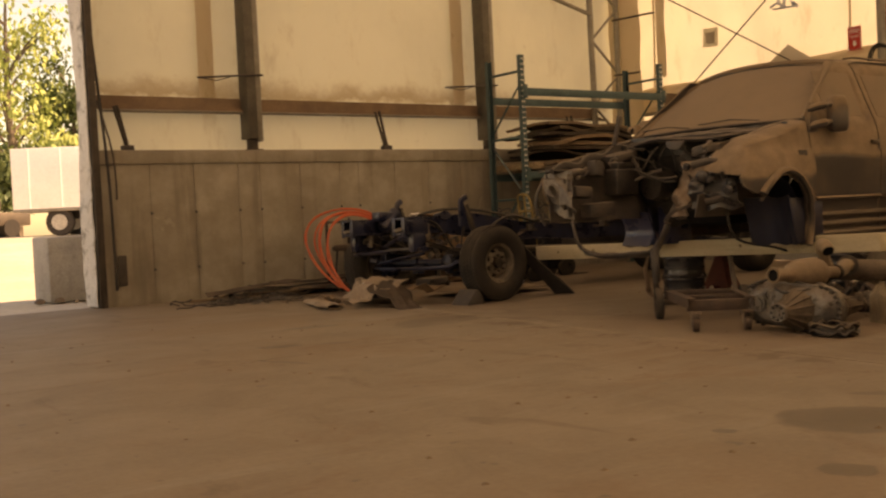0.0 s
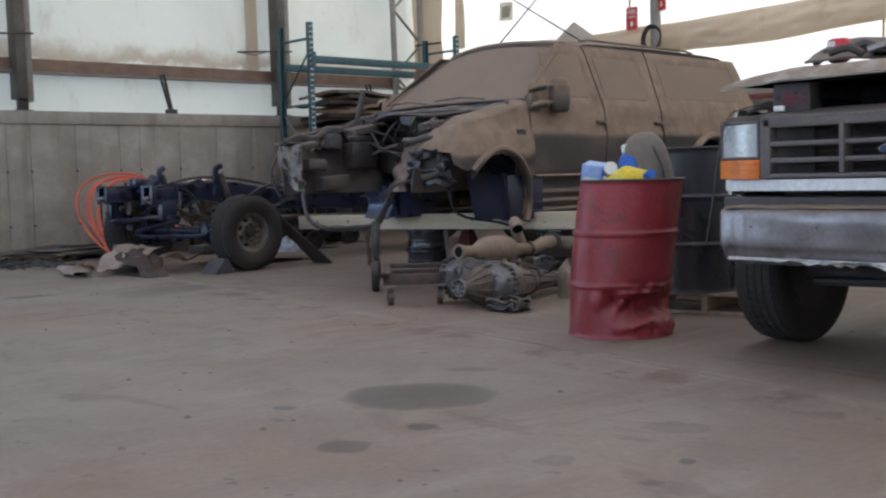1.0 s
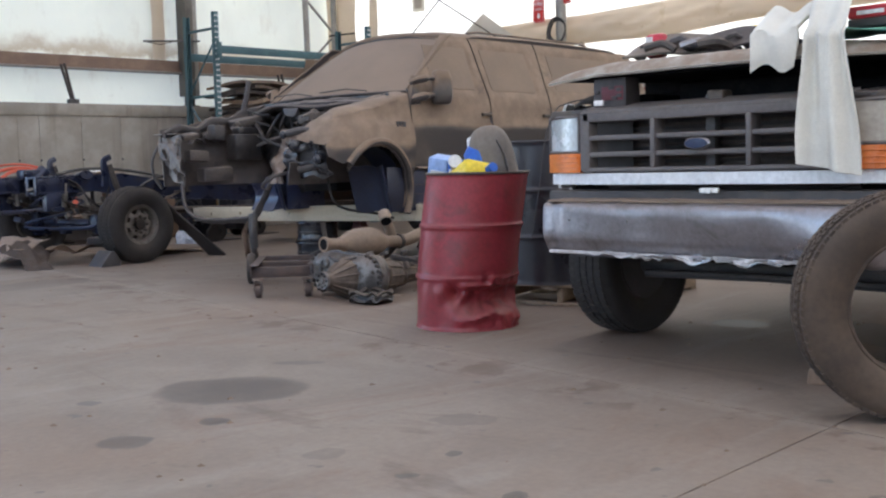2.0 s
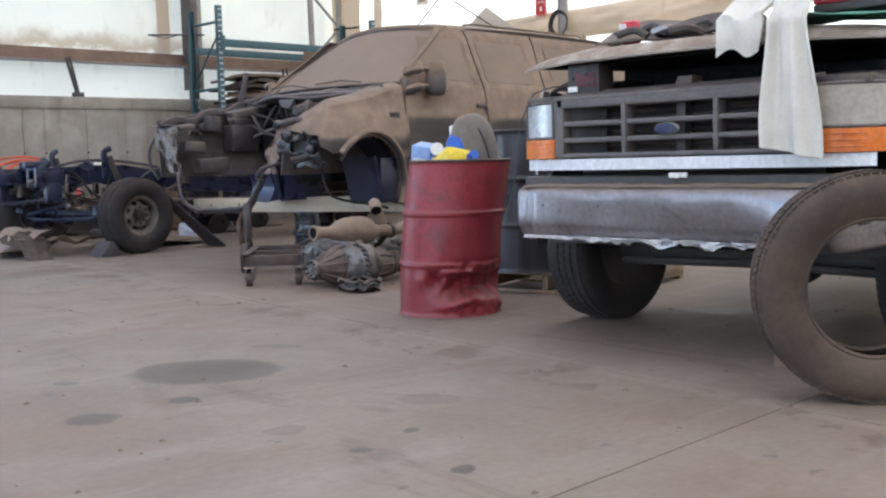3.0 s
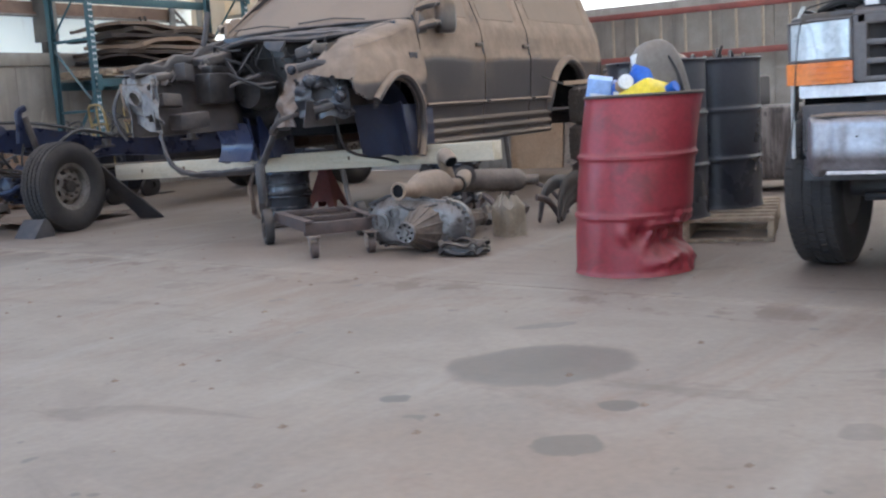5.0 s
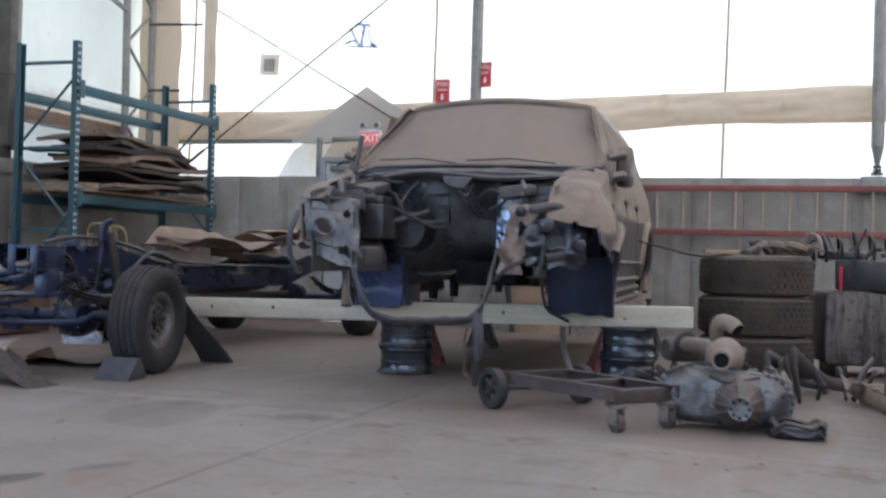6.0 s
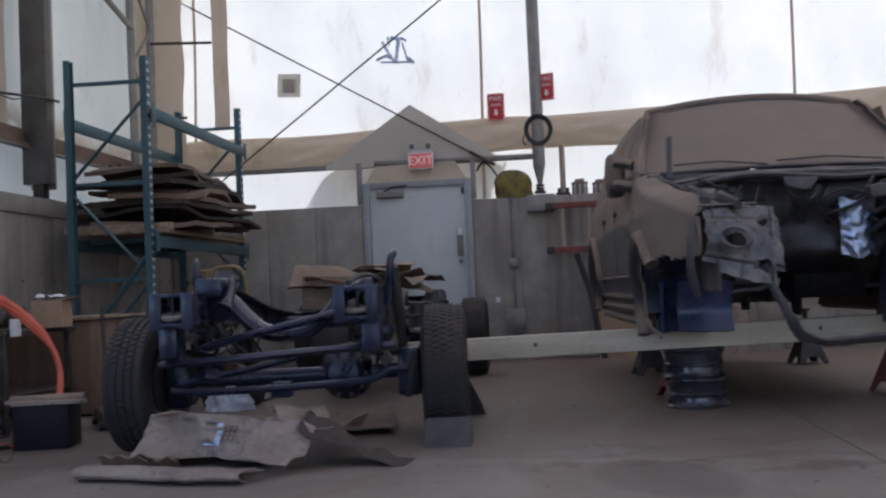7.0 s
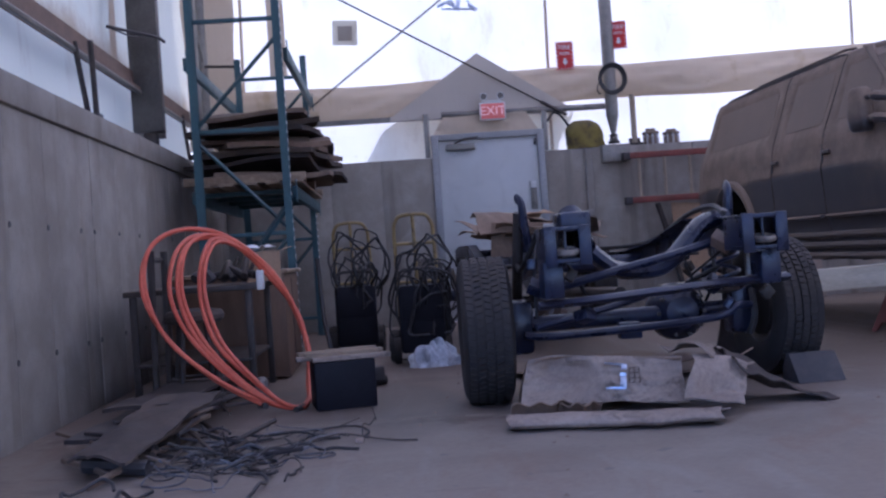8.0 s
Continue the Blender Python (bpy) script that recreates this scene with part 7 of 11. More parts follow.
        s = 2 * u - 1
        wrap = 0.34 * smooth_step(0.80, 1.0, abs(s)) ** 2
        y = s * (0.905 - 0.02 * abs(s) ** 8)
        if v < 0.2:
            z += 0.022 * noise.noise(Vector((y * 7, 2, 0))) * smooth_step(-0.85, -0.6, -abs(y) + 0.2) + 0.03 * max(0, noise.noise(Vector((y * 13, 5, 0))))
            x += 0.03 * noise.noise(Vector((y * 11, 9, 0)))
        dent = 0.035 * math.exp(-((y - 0.72) / 0.05) ** 2) + 0.018 * noise.noise(Vector((y * 3, z * 6, 4)))
        return (-0.17 + x + wrap + dent, y, z)

    g = grid(bm, bump, 120, 24)
    thicken(bm, g, 0.006)
    bum = part("bumper", bm, M_CHROME, e, "dented chrome front bumper with a torn lower edge")
    bm = bm_new()

    def torn(u, v):
        y = -0.66 + 1.38 * u
        tear = smooth_step(0.55, 0.35, y)
        return (-0.180 + 0.02 * noise.noise(Vector((y * 14, v * 3, 1))) * tear - 0.012 * v, y, 0.528 - (0.013 + 0.05 * tear * max(0, noise.noise(Vector((y * 9, 3, 7))) + 0.15)) * v + 0.014 * noise.noise(Vector((y * 31, 1, 2))) * v * tear)

    g = grid(bm, torn, 70, 4)
    thicken(bm, g, 0.004)
    part("torn_edge", bm, M_TORN, bum, "curled torn metal edge", sharp=15)
    bm = bm_new()
    for y in (-0.55, -0.18, 0.28, 0.6):
        cyl(bm, (-0.190, y, 0.668), (-0.178, y, 0.668), 0.005, n=8)
    part("bumper_bolt", bm, M_BLACK, bum)
    bm = bm_new()
    g = grid(bm, lambda u, v: (-0.150 + 0.34 * smooth_step(0.80, 1.0, abs(2 * u - 1)) ** 2 + 0.16 * v, (2 * u - 1) * (0.892 - 0.05 * v), 0.757 + 0.008 * v + 0.004 * noise.noise(Vector((u * 30, v * 3, 0)))), 60, 5)
    thicken(bm, g, 0.006)
    part("bumper_ledge", bm, M_DUSTMETAL, bum, "dust-covered top ledge of the bumper")
    bm = bm_new()
    box(bm, -0.02, 0.1, -0.85, 0.85, 0.60, 0.80, 0.01)
    part("bumper_backing", bm, M_BLACK, e)
    # bonnet, propped a hand's width open
    bm = bm_new()

    def hood(u, v):
        s = 2 * u - 1
        x = -0.075 + 1.35 * v + 0.16 * abs(s) ** 3 * (1 - v)
        z = 1.338 - 0.012 * abs(s) ** 2.5 + 0.062 * (1 - math.exp(-1.35 * v / 0.05)) * (1 - 0.5 * abs(s) ** 6) + 0.035 * v + 0.006 * math.exp(-((abs(s) - 0.55) / 0.08) ** 2)
        return (x, s * 0.93, z)

    g = grid(bm, lambda u, v: hood(u, v ** 1.8), 48, 36)
    thicken(bm, g, 0.014)
    part("bonnet", bm, M_HOOD, e, "dusty white bonnet standing ajar")
    # near-black sheet deepens the shade in the bonnet gap
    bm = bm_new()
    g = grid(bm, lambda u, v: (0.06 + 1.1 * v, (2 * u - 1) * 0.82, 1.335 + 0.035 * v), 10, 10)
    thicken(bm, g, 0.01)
    part("bonnet_liner", bm, M_SHADEBLACK, e)
    # engine bay mass and firewall, near-black for the shade under the bonnet
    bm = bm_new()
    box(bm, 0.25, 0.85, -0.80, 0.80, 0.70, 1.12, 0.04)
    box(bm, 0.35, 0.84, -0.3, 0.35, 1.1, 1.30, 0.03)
    part("engine", bm, M_SHADEBLACK, e)
    # filler boxes added to close the view through the bonnet gap
    for y in (-0.62, 0.62):
        bm = bm_new()
        box(bm, 0.30, 0.75, y - 0.17, y + 0.17, 1.122, 1.26, 0.03)
        part("engine_box", bm, M_SHADEBLACK, e)
    bm = bm_new()
    box(bm, 0.02, 0.12, -0.86, 0.86, 1.145, 1.185, 0.006)
    box(bm, 0.05, 0.14, -0.06, 0.02, 1.16, 1.235, 0.01)
    part("radiator_support", bm, M_DARKPAINT, e)
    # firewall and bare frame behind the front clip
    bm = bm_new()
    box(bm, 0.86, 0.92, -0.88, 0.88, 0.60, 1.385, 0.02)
    part("firewall", bm, M_SHADEBLACK, e)
    # added pan, out of view: darkens the slab behind the front clip
    bm = bm_new()
    g = grid(bm, lambda u, v: (0.90 + 2.6 * u, -0.82 + 1.64 * v, 0.70 + 0.03 * math.cos(v * 18)), 8, 30)
    thicken(bm, g, 0.02)
    part("floor_pan", bm, M_BLACK, e)
    for side in (-1, 1):
        bm = bm_new()
        tube(bm, [(0.1, side * 0.42, 0.58), (1.5, side * 0.42, 0.55), (4.2, side * 0.42, 0.6)], 0.07, 6)
        part("frame_rail", bm, M_BLACK, e)
    bm = bm_new()
    cyl(bm, (0.72, -0.80, 0.38), (0.72, 0.80, 0.38), 0.05, n=12)
    tube(bm, [(0.6, -0.7, 0.34), (0.55, 0, 0.36), (0.6, 0.7, 0.34)], 0.02, 8)
    lathe(bm, [(0.04, -0.14), (0.13, -0.06), (0.13, 0.06), (0.04, 0.14)], 16, Matrix.Translation((0.74, -0.2, 0.38)) @ Matrix.Rotation(radians(90), 4, "Y"))
    part("front_axle", bm, M_BLACK, e)
    # unseen engine underside, added to block light under the truck
    bm = bm_new()
    box(bm, 0.32, 1.0, -0.26, 0.26, 0.44, 0.72, 0.05)
    box(bm, 1.0, 2.1, -0.2, 0.2, 0.40, 0.70, 0.06)
    part("sump", bm, M_SHADEBLACK, e)
    # unseen aprons added to keep side light off the slab
    for s in (-1, 1):
        bm = bm_new()
        g = grid(bm, lambda u, v, s=s: (0.14 + 0.14 * u, s * (0.44 + 0.46 * v), 0.56 + 0.3 * u), 3, 6)
        thicken(bm, g, 0.01)
        part("splash_apron", bm, M_SHADEBLACK, e)
    bm = bm_new()
    tube(bm, [(1.0, 0.2, 0.45), (2.4, 0.3, 0.35), (3.4, 0.35, 0.33), (3.9, 0.3, 0.45)], 0.05, 8, smooth=3)
    tube(bm, [(2.2, -0.1, 0.30), (2.9, -0.1, 0.28)], 0.10, 10)
    part("exhaust", bm, M_DARKSTEEL, e)
    return e


pickup()


def charger():
    e = empty("battery_charger", pose(5.74, 1.685, 1.19, 0, 0, 0), "black battery charger with red panel, tucked under the bonnet edge", "battery charger")
    bm = bm_new()
    box(bm, 0.0, 0.12, -0.10, 0.085, 0.0, 0.134, 0.008)
    part("case", bm, M_BLACK, e)
    bm = bm_new()
    box(bm, -0.004, 0.002, -0.085, 0.035, 0.03, 0.095, 0.001)
    part("panel", bm, surf("dull_red_panel", (0.085, 0.02, 0.028), (0.15, 0.03, 0.04), 6, 0.5), e)
    bm = bm_new()
    box(bm, -0.007, 0.0, 0.025, 0.078, 0.008, 0.033, 0.001)
    part("label", bm, M_WHITEMARK, e)
    for y, z in ((-0.065, 0.078), (-0.065, 0.05), (-0.022, 0.088), (-0.04, 0.04), (0.06, 0.07)):
        bm = bm_new()
        box(bm, -0.009, -0.003, y - 0.014, y + 0.014, z - 0.008, z + 0.008, 0.001)
        part("dial", bm, M_BLACK, e)
    bm = bm_new()
    tube(bm, [(0.05, 0.09, 0.03), (0.04, 0.18, 0.045), (0.03, 0.27, 0.03), (0.02, 0.33, 0.0), (-0.05, 0.345, -0.15), (-0.10, 0.35, -0.40), (-0.15, 0.36, -0.62)], 0.0035, 6, smooth=4)
    part("lead", bm, M_BLACKHOSE, e)

    bm = bm_new()
    for k in range(4):
        tube(bm, [(0.10, 0.10 + 0.02 * k, 0.012), (0.06 + 0.02 * k, 0.17, 0.035 + 0.008 * k), (0.09, 0.25, 0.02), (0.13, 0.29 - 0.02 * k, 0.008)], 0.011, 6, smooth=4)
    part("lead_bundle", bm, M_BLACKHOSE, e, "coiled black charging leads")


charger()


def towel():
    """A white towel draped over the bonnet edge, hanging in front of the grille, with a second fold on top."""
    e = empty("towel", pose(5.60, 0.605, 1.345), "white towel hanging over the bonnet edge in front of the grille", "towel")
    bm = bm_new()

    def hang(u, v):
        w = 0.150 + 0.085 * smooth_step(0.2, 0.9, v)
        y = (u - 0.5) * 2 * w * 0.5 - 0.045 * v - 0.02
        fold = 0.024 * math.sin(u * 9.5 + v * 1.6) * (0.5 + 0.7 * v) + 0.008 * math.sin(u * 19 - 2 * v)
        if v < 0.22:
            t = v / 0.22
            return (0.26 - 0.25 * t + fold * 0.3, y * (1.15 - 0.15 * t) + 0.05 * (1 - t), 0.05 + 0.24 * (1 - t) ** 0.7 + 0.016 * math.sin(9 * u))
        t = (v - 0.22) / 0.78
        return (-0.015 + fold - 0.015 * t, y, 0.065 - (0.50 + 0.05 * (1 - u)) * t)

    g = grid(bm, hang, 30, 40)
    thicken(bm, g, 0.008)
    part("hanging_end", bm, M_TOWEL, e, sharp=70)
    bm = bm_new()

    def fold2(u, v):
        y = 0.185 + 0.215 * (u - 0.5) * (1.0 - 0.15 * v) + 0.012 * math.sin(6 * v)
        crease = 0.014 * math.sin(u * 8 + v * 3) + 0.012 * abs(math.sin(u * 4.4 + 0.6))
        if v < 0.6:
            t = v / 0.6
            return (0.30 - 0.31 * t, y + 0.03 * (1 - t), 0.10 + 0.11 * (1 - t) ** 1.3 - 0.02 * t + crease)
        t = (v - 0.6) / 0.4
        return (-0.012 - 0.012 * math.sin(3 * t) + crease, y, 0.08 - (0.135 + 0.02 * math.sin(7 * u)) * t)

    g = grid(bm, fold2, 22, 26)
    thicken(bm, g, 0.02)
    part("upper_fold", bm, M_TOWEL, e, sharp=70)


towel()


def spare_tyre():
    e = empty("spare_tyre", pose(5.405, 0.155, 0.41, 0, -3, 128), "loose dusty tyre standing on edge before the truck", "tyre")
    tyre("tyre", 0.412, 0.225, 0.245, 84, 5, 0.009, M_DUSTRUBBER, e)
    bm = bm_new()
    # a bead rim inside
    for s in (-1, 1):
        tube(bm, [(0.245 * math.cos(a), s * 0.078, 0.245 * math.sin(a)) for a in np.linspace(0, 2 * math.pi, 49)[:-1]], 0.010, 6, closed=True)
    part("bead", bm, M_DUSTRUBBER, e)


spare_tyre()


def tyre_block():
    e = empty("wood_block", pose(5.78, 0.66, 0, 0, 0, 20), "brown chipped wooden block wedged beside the loose tyre", "block")
    bm = bm_new()
    box(bm, -0.06, 0.06, -0.05, 0.05, 0.0, 0.07, 0.012)
    lumps(bm, 0.01, 12.0)
    part("block", bm, M_CARDMID, e)


tyre_block()


# ---- drums, pallet and what stands round them ----
def drum_profile(r, h):
    out, n = [], 88
    for k in range(n + 1):
        z = h * k / n
        rr = r
        for c in (0.335, 0.665):
            rr += 0.012 * math.exp(-((z / h - c) / 0.012) ** 2)
        for c in (0.0, 1.0):
            rr += 0.008 * math.exp(-((z / h - c) / 0.012) ** 2)
        out.append((rr, z))
    return out


def red_drum():
    e = empty("oil_drum", pose(6.08, 2.95, 0, 0, 0, 0), "dented open red steel drum used as a rubbish bin", "drum")
    r, h = 0.288, 0.885
    prof = drum_profile(r, h)
    bm = bm_new()
    n = 128

    def fn(u, v):
        rr, z = prof[round(v * 88)]
        a = 2 * math.pi * u
        # crushed low on the side that faces the yard: a deep fold with a sharp upper ledge and a knot beside it
        turn = lambda deg: (a - math.radians(deg) + math.pi) % (2 * math.pi) - math.pi
        d, k = turn(262), turn(205)
        w = math.exp(-(d / 0.82) ** 4)
        rag = 0.025 * noise.noise(Vector((d * 4, 1, 2)))
        cave = smooth_step(0.262 + rag, 0.225 + rag, z) * smooth_step(0.075 + rag, 0.165 + rag, z)
        rr -= 0.115 * w * cave * (0.8 + 0.35 * noise.noise(Vector((d * 3, z * 9, 5))))
        rr -= 0.03 * w * max(0.0, 1 - abs(z - 0.29) / 0.05) * (0.5 + noise.noise(Vector((d * 5, 2, 1))))
        rr -= 0.075 * math.exp(-(k / 0.13) ** 2) * math.exp(-((z - 0.215) / 0.045) ** 2)
        rr += 0.030 * math.exp(-((k - 0.24) / 0.11) ** 2) * math.exp(-((z - 0.175 - 0.15 * k) / 0.035) ** 2)
        rr += 0.022 * math.exp(-((k + 0.22) / 0.12) ** 2) * math.exp(-((z - 0.19 + 0.1 * k) / 0.04) ** 2)
        rr += 0.028 * math.exp(-((d + 0.35) / 0.35) ** 2) * math.exp(-((z - 0.125 - 0.09 * d) / 0.022) ** 2)
        rr += 0.020 * max(0.0, 1 - abs(z - 0.055) / 0.05) * math.exp(-((d - 0.7) / 0.4) ** 2)
        rr += 0.016 * w * (z < 0.3) * noise.noise(Vector((d * 7, z * 22, 3)))
        rr += 0.004 * noise.noise(Vector((math.cos(a) * 3, math.sin(a) * 3, z * 5)))
        lean = 0.085 * (z / h) - 0.02 * math.sin(math.pi * z / h)
        return (rr * math.cos(a) + lean * 0.6, rr * math.sin(a) - lean * 0.75, z)

    g = grid(bm, fn, n, 88)
    bmesh.ops.remove_doubles(bm, verts=bm.verts, dist=0.0004)
    thicken(bm, bm.faces[:], 0.004)
    part("shell", bm, M_RED, e)
    bm = bm_new()
    tube(bm, [((r + 0.006) * math.cos(a) + 0.051, (r + 0.006) * math.sin(a) - 0.064, h) for a in np.linspace(0, 2 * math.pi, 65)[:-1]], 0.009, 8, closed=True)
    part("rolled_rim", bm, M_DARKSTEEL, e)
    bm = bm_new()
    cyl(bm, (0, 0, 0.01), (0, 0, 0.03), r - 0.01, n=40)
    part("bottom", bm, M_RED, e)
    bm = bm_new()
    cyl(bm, (0.035, -0.043, 0.70), (0.035, -0.043, 0.76), r - 0.028, n=40)
    part("rubbish_fill", bm, M_BLACK, e)
    return e


def drum_contents():
    # positions relative to the drum's mouth
    o = Vector((6.105, 2.895, 0.86))
    e = empty("seat_back", Matrix.Translation(o + Vector((0.09, -0.105, -0.06))) @ Euler((radians(-10), radians(6), radians(42))).to_matrix().to_4x4(), "dusty grey moulded seat back standing in the drum", "car seat back")
    bm = bm_new()

    def hump(u, v):
        a, b = math.pi * u, math.pi * (v - 0.5)
        r = abs(math.cos(b)) ** 0.3
        return (0.075 * math.copysign(abs(math.sin(b)) ** 0.6, math.sin(b)), 0.135 * math.copysign(abs(math.cos(a)) ** 0.75, math.cos(a)) * r, 0.05 + 0.31 * abs(math.sin(a)) ** 0.6 * r)

    grid(bm, hump, 30, 16)
    part("shell", bm, M_GREYPLASTIC, e, sharp=60)
    bm = bm_new()
    tube(bm, [(-0.082, -0.075, 0.04), (-0.084, -0.070, 0.16), (-0.078, -0.045, 0.26)], [0.016, 0.014, 0.008], 8, ru=0.5, smooth=3)
    part("groove", bm, M_BLACK, e)
    e = empty("oil_jug", Matrix.Translation(o + Vector((-0.06, -0.04, 0.0))) @ Euler((radians(66), radians(12), radians(-20))).to_matrix().to_4x4() @ Matrix.Scale(1.15, 4), "yellow plastic oil jug lying in the drum", "jug")
    bm = bm_new()
    box(bm, -0.09, 0.09, -0.05, 0.05, -0.14, 0.11, 0.025)
    part("bottle", bm, M_PLASTICYELLOW, e)
    bm = bm_new()
    cyl(bm, (0.04, 0, 0.11), (0.04, 0, 0.15), 0.025, n=14)
    part("cap", bm, M_PLASTICBLUE, e)
    bm = bm_new()
    box(bm, -0.05, 0.05, -0.053, -0.049, -0.08, 0.03, 0.002)
    part("label", bm, M_WHITEPLASTIC, e)
    e = empty("blue_bottle", Matrix.Translation(o + Vector((-0.01, -0.02, 0.095))) @ Euler((radians(-8), radians(18), radians(30))).to_matrix().to_4x4() @ Matrix.Scale(1.28, 4), "blue plastic bottle with a white cap in the drum", "bottle")
    bm = bm_new()
    lathe(bm, [(0.0, -0.12), (0.045, -0.12), (0.047, 0.03), (0.03, 0.06), (0.018, 0.075), (0.0, 0.075)], 20)
    part("bottle", bm, M_PLASTICBLUE, e)
    bm = bm_new()
    lathe(bm, [(0.0, 0.07), (0.026, 0.07), (0.026, 0.105), (0.0, 0.108)], 16)
    part("cap", bm, M_WHITEPLASTIC, e)
    e = empty("blue_carton", Matrix.Translation(o + Vector((-0.05, 0.19, 0.01))) @ Euler((radians(10), radians(-10), radians(20))).to_matrix().to_4x4() @ Matrix.Scale(1.28, 4), "pale blue carton with a dark blue side in the drum", "carton")
    bm = bm_new()
    box(bm, -0.057, -0.053, -0.02, 0.045, 0.02, 0.034)
    box(bm, -0.057, -0.053, -0.02, 0.03, -0.005, 0.008)
    part("text_bar", bm, M_WHITEPLASTIC, e)
    bm = bm_new()
    box(bm, -0.053, -0.048, -0.075, -0.045, 0.0, 0.05)
    part("mark", bm, M_WHITEPLASTIC, e)
    bm = bm_new()
    box(bm, -0.05, 0.05, -0.035, 0.06, -0.12, 0.09, 0.004)
    part("carton", bm, surf("pale_blue_card", (0.25, 0.36, 0.62), (0.34, 0.44, 0.68), 5, 0.5), e)
    bm = bm_new()
    box(bm, -0.052, 0.051, -0.075, -0.037, -0.12, 0.08, 0.004)
    part("side", bm, M_PLASTICBLUE, e)
    e = empty("paint_can", Matrix.Translation(o + Vector((-0.10, 0.045, 0.085))) @ Euler((radians(75), 0, radians(-50))).to_matrix().to_4x4() @ Matrix.Scale(1.0, 4), "small can with a cream lid in the drum", "can")
    bm = bm_new()
    lathe(bm, [(0.0, -0.11), (0.035, -0.11), (0.035, 0.03), (0.0, 0.03)], 18)
    part("can", bm, M_CARD, e)
    bm = bm_new()
    lathe(bm, [(0.0, 0.028), (0.038, 0.028), (0.038, 0.045), (0.0, 0.048)], 18)
    part("lid", bm, M_WHITEPLASTIC, e)
    for k, (dx, dy, dz, m) in enumerate(((-0.08, 0.06, -0.01, M_CARD), (0.0, -0.06, -0.02, M_WHITEPLASTIC), (0.08, 0.08, 0.0, M_CARD))):
        crumple("crumpled_wrapper", 0.16, 0.12, 0.07, Matrix.Translation(o + Vector((dx, dy, dz - 0.06))) @ Euler((rnd(-1, 1), rnd(-1, 1), rnd(0, 3))).to_matrix().to_4x4(), m, "crumpled paper wrapper among the rubbish", "wrapper", 3.1 + k, 0.03, 10, 8, 0.003, "wrappers in the drum")


red_drum()
drum_contents()


def black_drum(x, y, z):
    e = empty("black_drum", pose(x, y, z, 0, 0, rnd(0, 90)), "closed black steel drum standing on the pallet", "drum", "black drums on the pallet")
    bm = bm_new()
    lathe(bm, drum_profile(0.288, 0.925), 64)
    part("shell", bm, M_BLACKDRUM, e)
    bm = bm_new()
    tube(bm, [(0.29 * math.cos(a), 0.29 * math.sin(a), 0.93) for a in np.linspace(0, 2 * math.pi, 49)[:-1]], 0.010, 6, closed=True)
    part("rolled_rim", bm, M_BLACKDRUM, e)
    bm = bm_new()
    cyl(bm, (0.18, 0.05, 0.92), (0.18, 0.05, 0.945), 0.035, n=12)
    part("bung", bm, M_STEEL, e)
    return e


def pallet(x, y, turn):
    e = empty("pallet", pose(x, y, 0, 0, 0, turn), "weathered grey wooden pallet on the slab", "pallet")
    for k in range(7):
        bm = bm_new()
        c = -0.54 + 0.18 * k
        box(bm, c - 0.05, c + 0.05, -0.5, 0.5, 0.118, 0.138, 0.003)
        part("deck_board", bm, M_PALLET, e)
    for yy in (-0.48, 0.0, 0.48):
        bm = bm_new()
        box(bm, -0.6, 0.6, yy - 0.02, yy + 0.02, 0.022, 0.116, 0.003)
        part("stringer", bm, M_PALLET, e)
    for c in (-0.55, 0.0, 0.55):
        bm = bm_new()
        box(bm, c - 0.05, c + 0.05, -0.5, 0.5, 0.0, 0.02, 0.003)
        part("bottom_board", bm, M_PALLET, e)
    return e


pallet(7.58, 3.10, 12)
black_drum(7.15, 3.18, 0.14)
black_drum(7.76, 3.02, 0.14)


def black_box():
    e = empty("battery", pose(7.30, 3.55, 0.14, 0, 0, 10), "dark plastic battery standing on the pallet edge", "battery")
    bm = bm_new()
    box(bm, -0.09, 0.09, -0.07, 0.07, 0.0, 0.22, 0.01)
    part("case", bm, M_BLACK, e)
    bm = bm_new()
    box(bm, -0.092, 0.092, -0.072, 0.072, 0.20, 0.215, 0.002)
    part("lid", bm, M_GREYPLASTIC, e)


black_box()


def flat_tyre_stack(x, y):
    e = empty("tyre_stack", pose(x, y, 0), "stack of large dusty truck tyres lying flat", "tyre stack")
    for k in range(3):
        w, r = 0.325, 0.47
        t = tyre("tyre", r, w, 0.28, 48, 6, 0.010, M_DUSTRUBBER, e)
        t.matrix_local = pose(rnd(-0.02, 0.02), rnd(-0.02, 0.02), w * (k + 0.5) + 0.004 * k, 90, 0, 0)


flat_tyre_stack(9.75, 4.42)


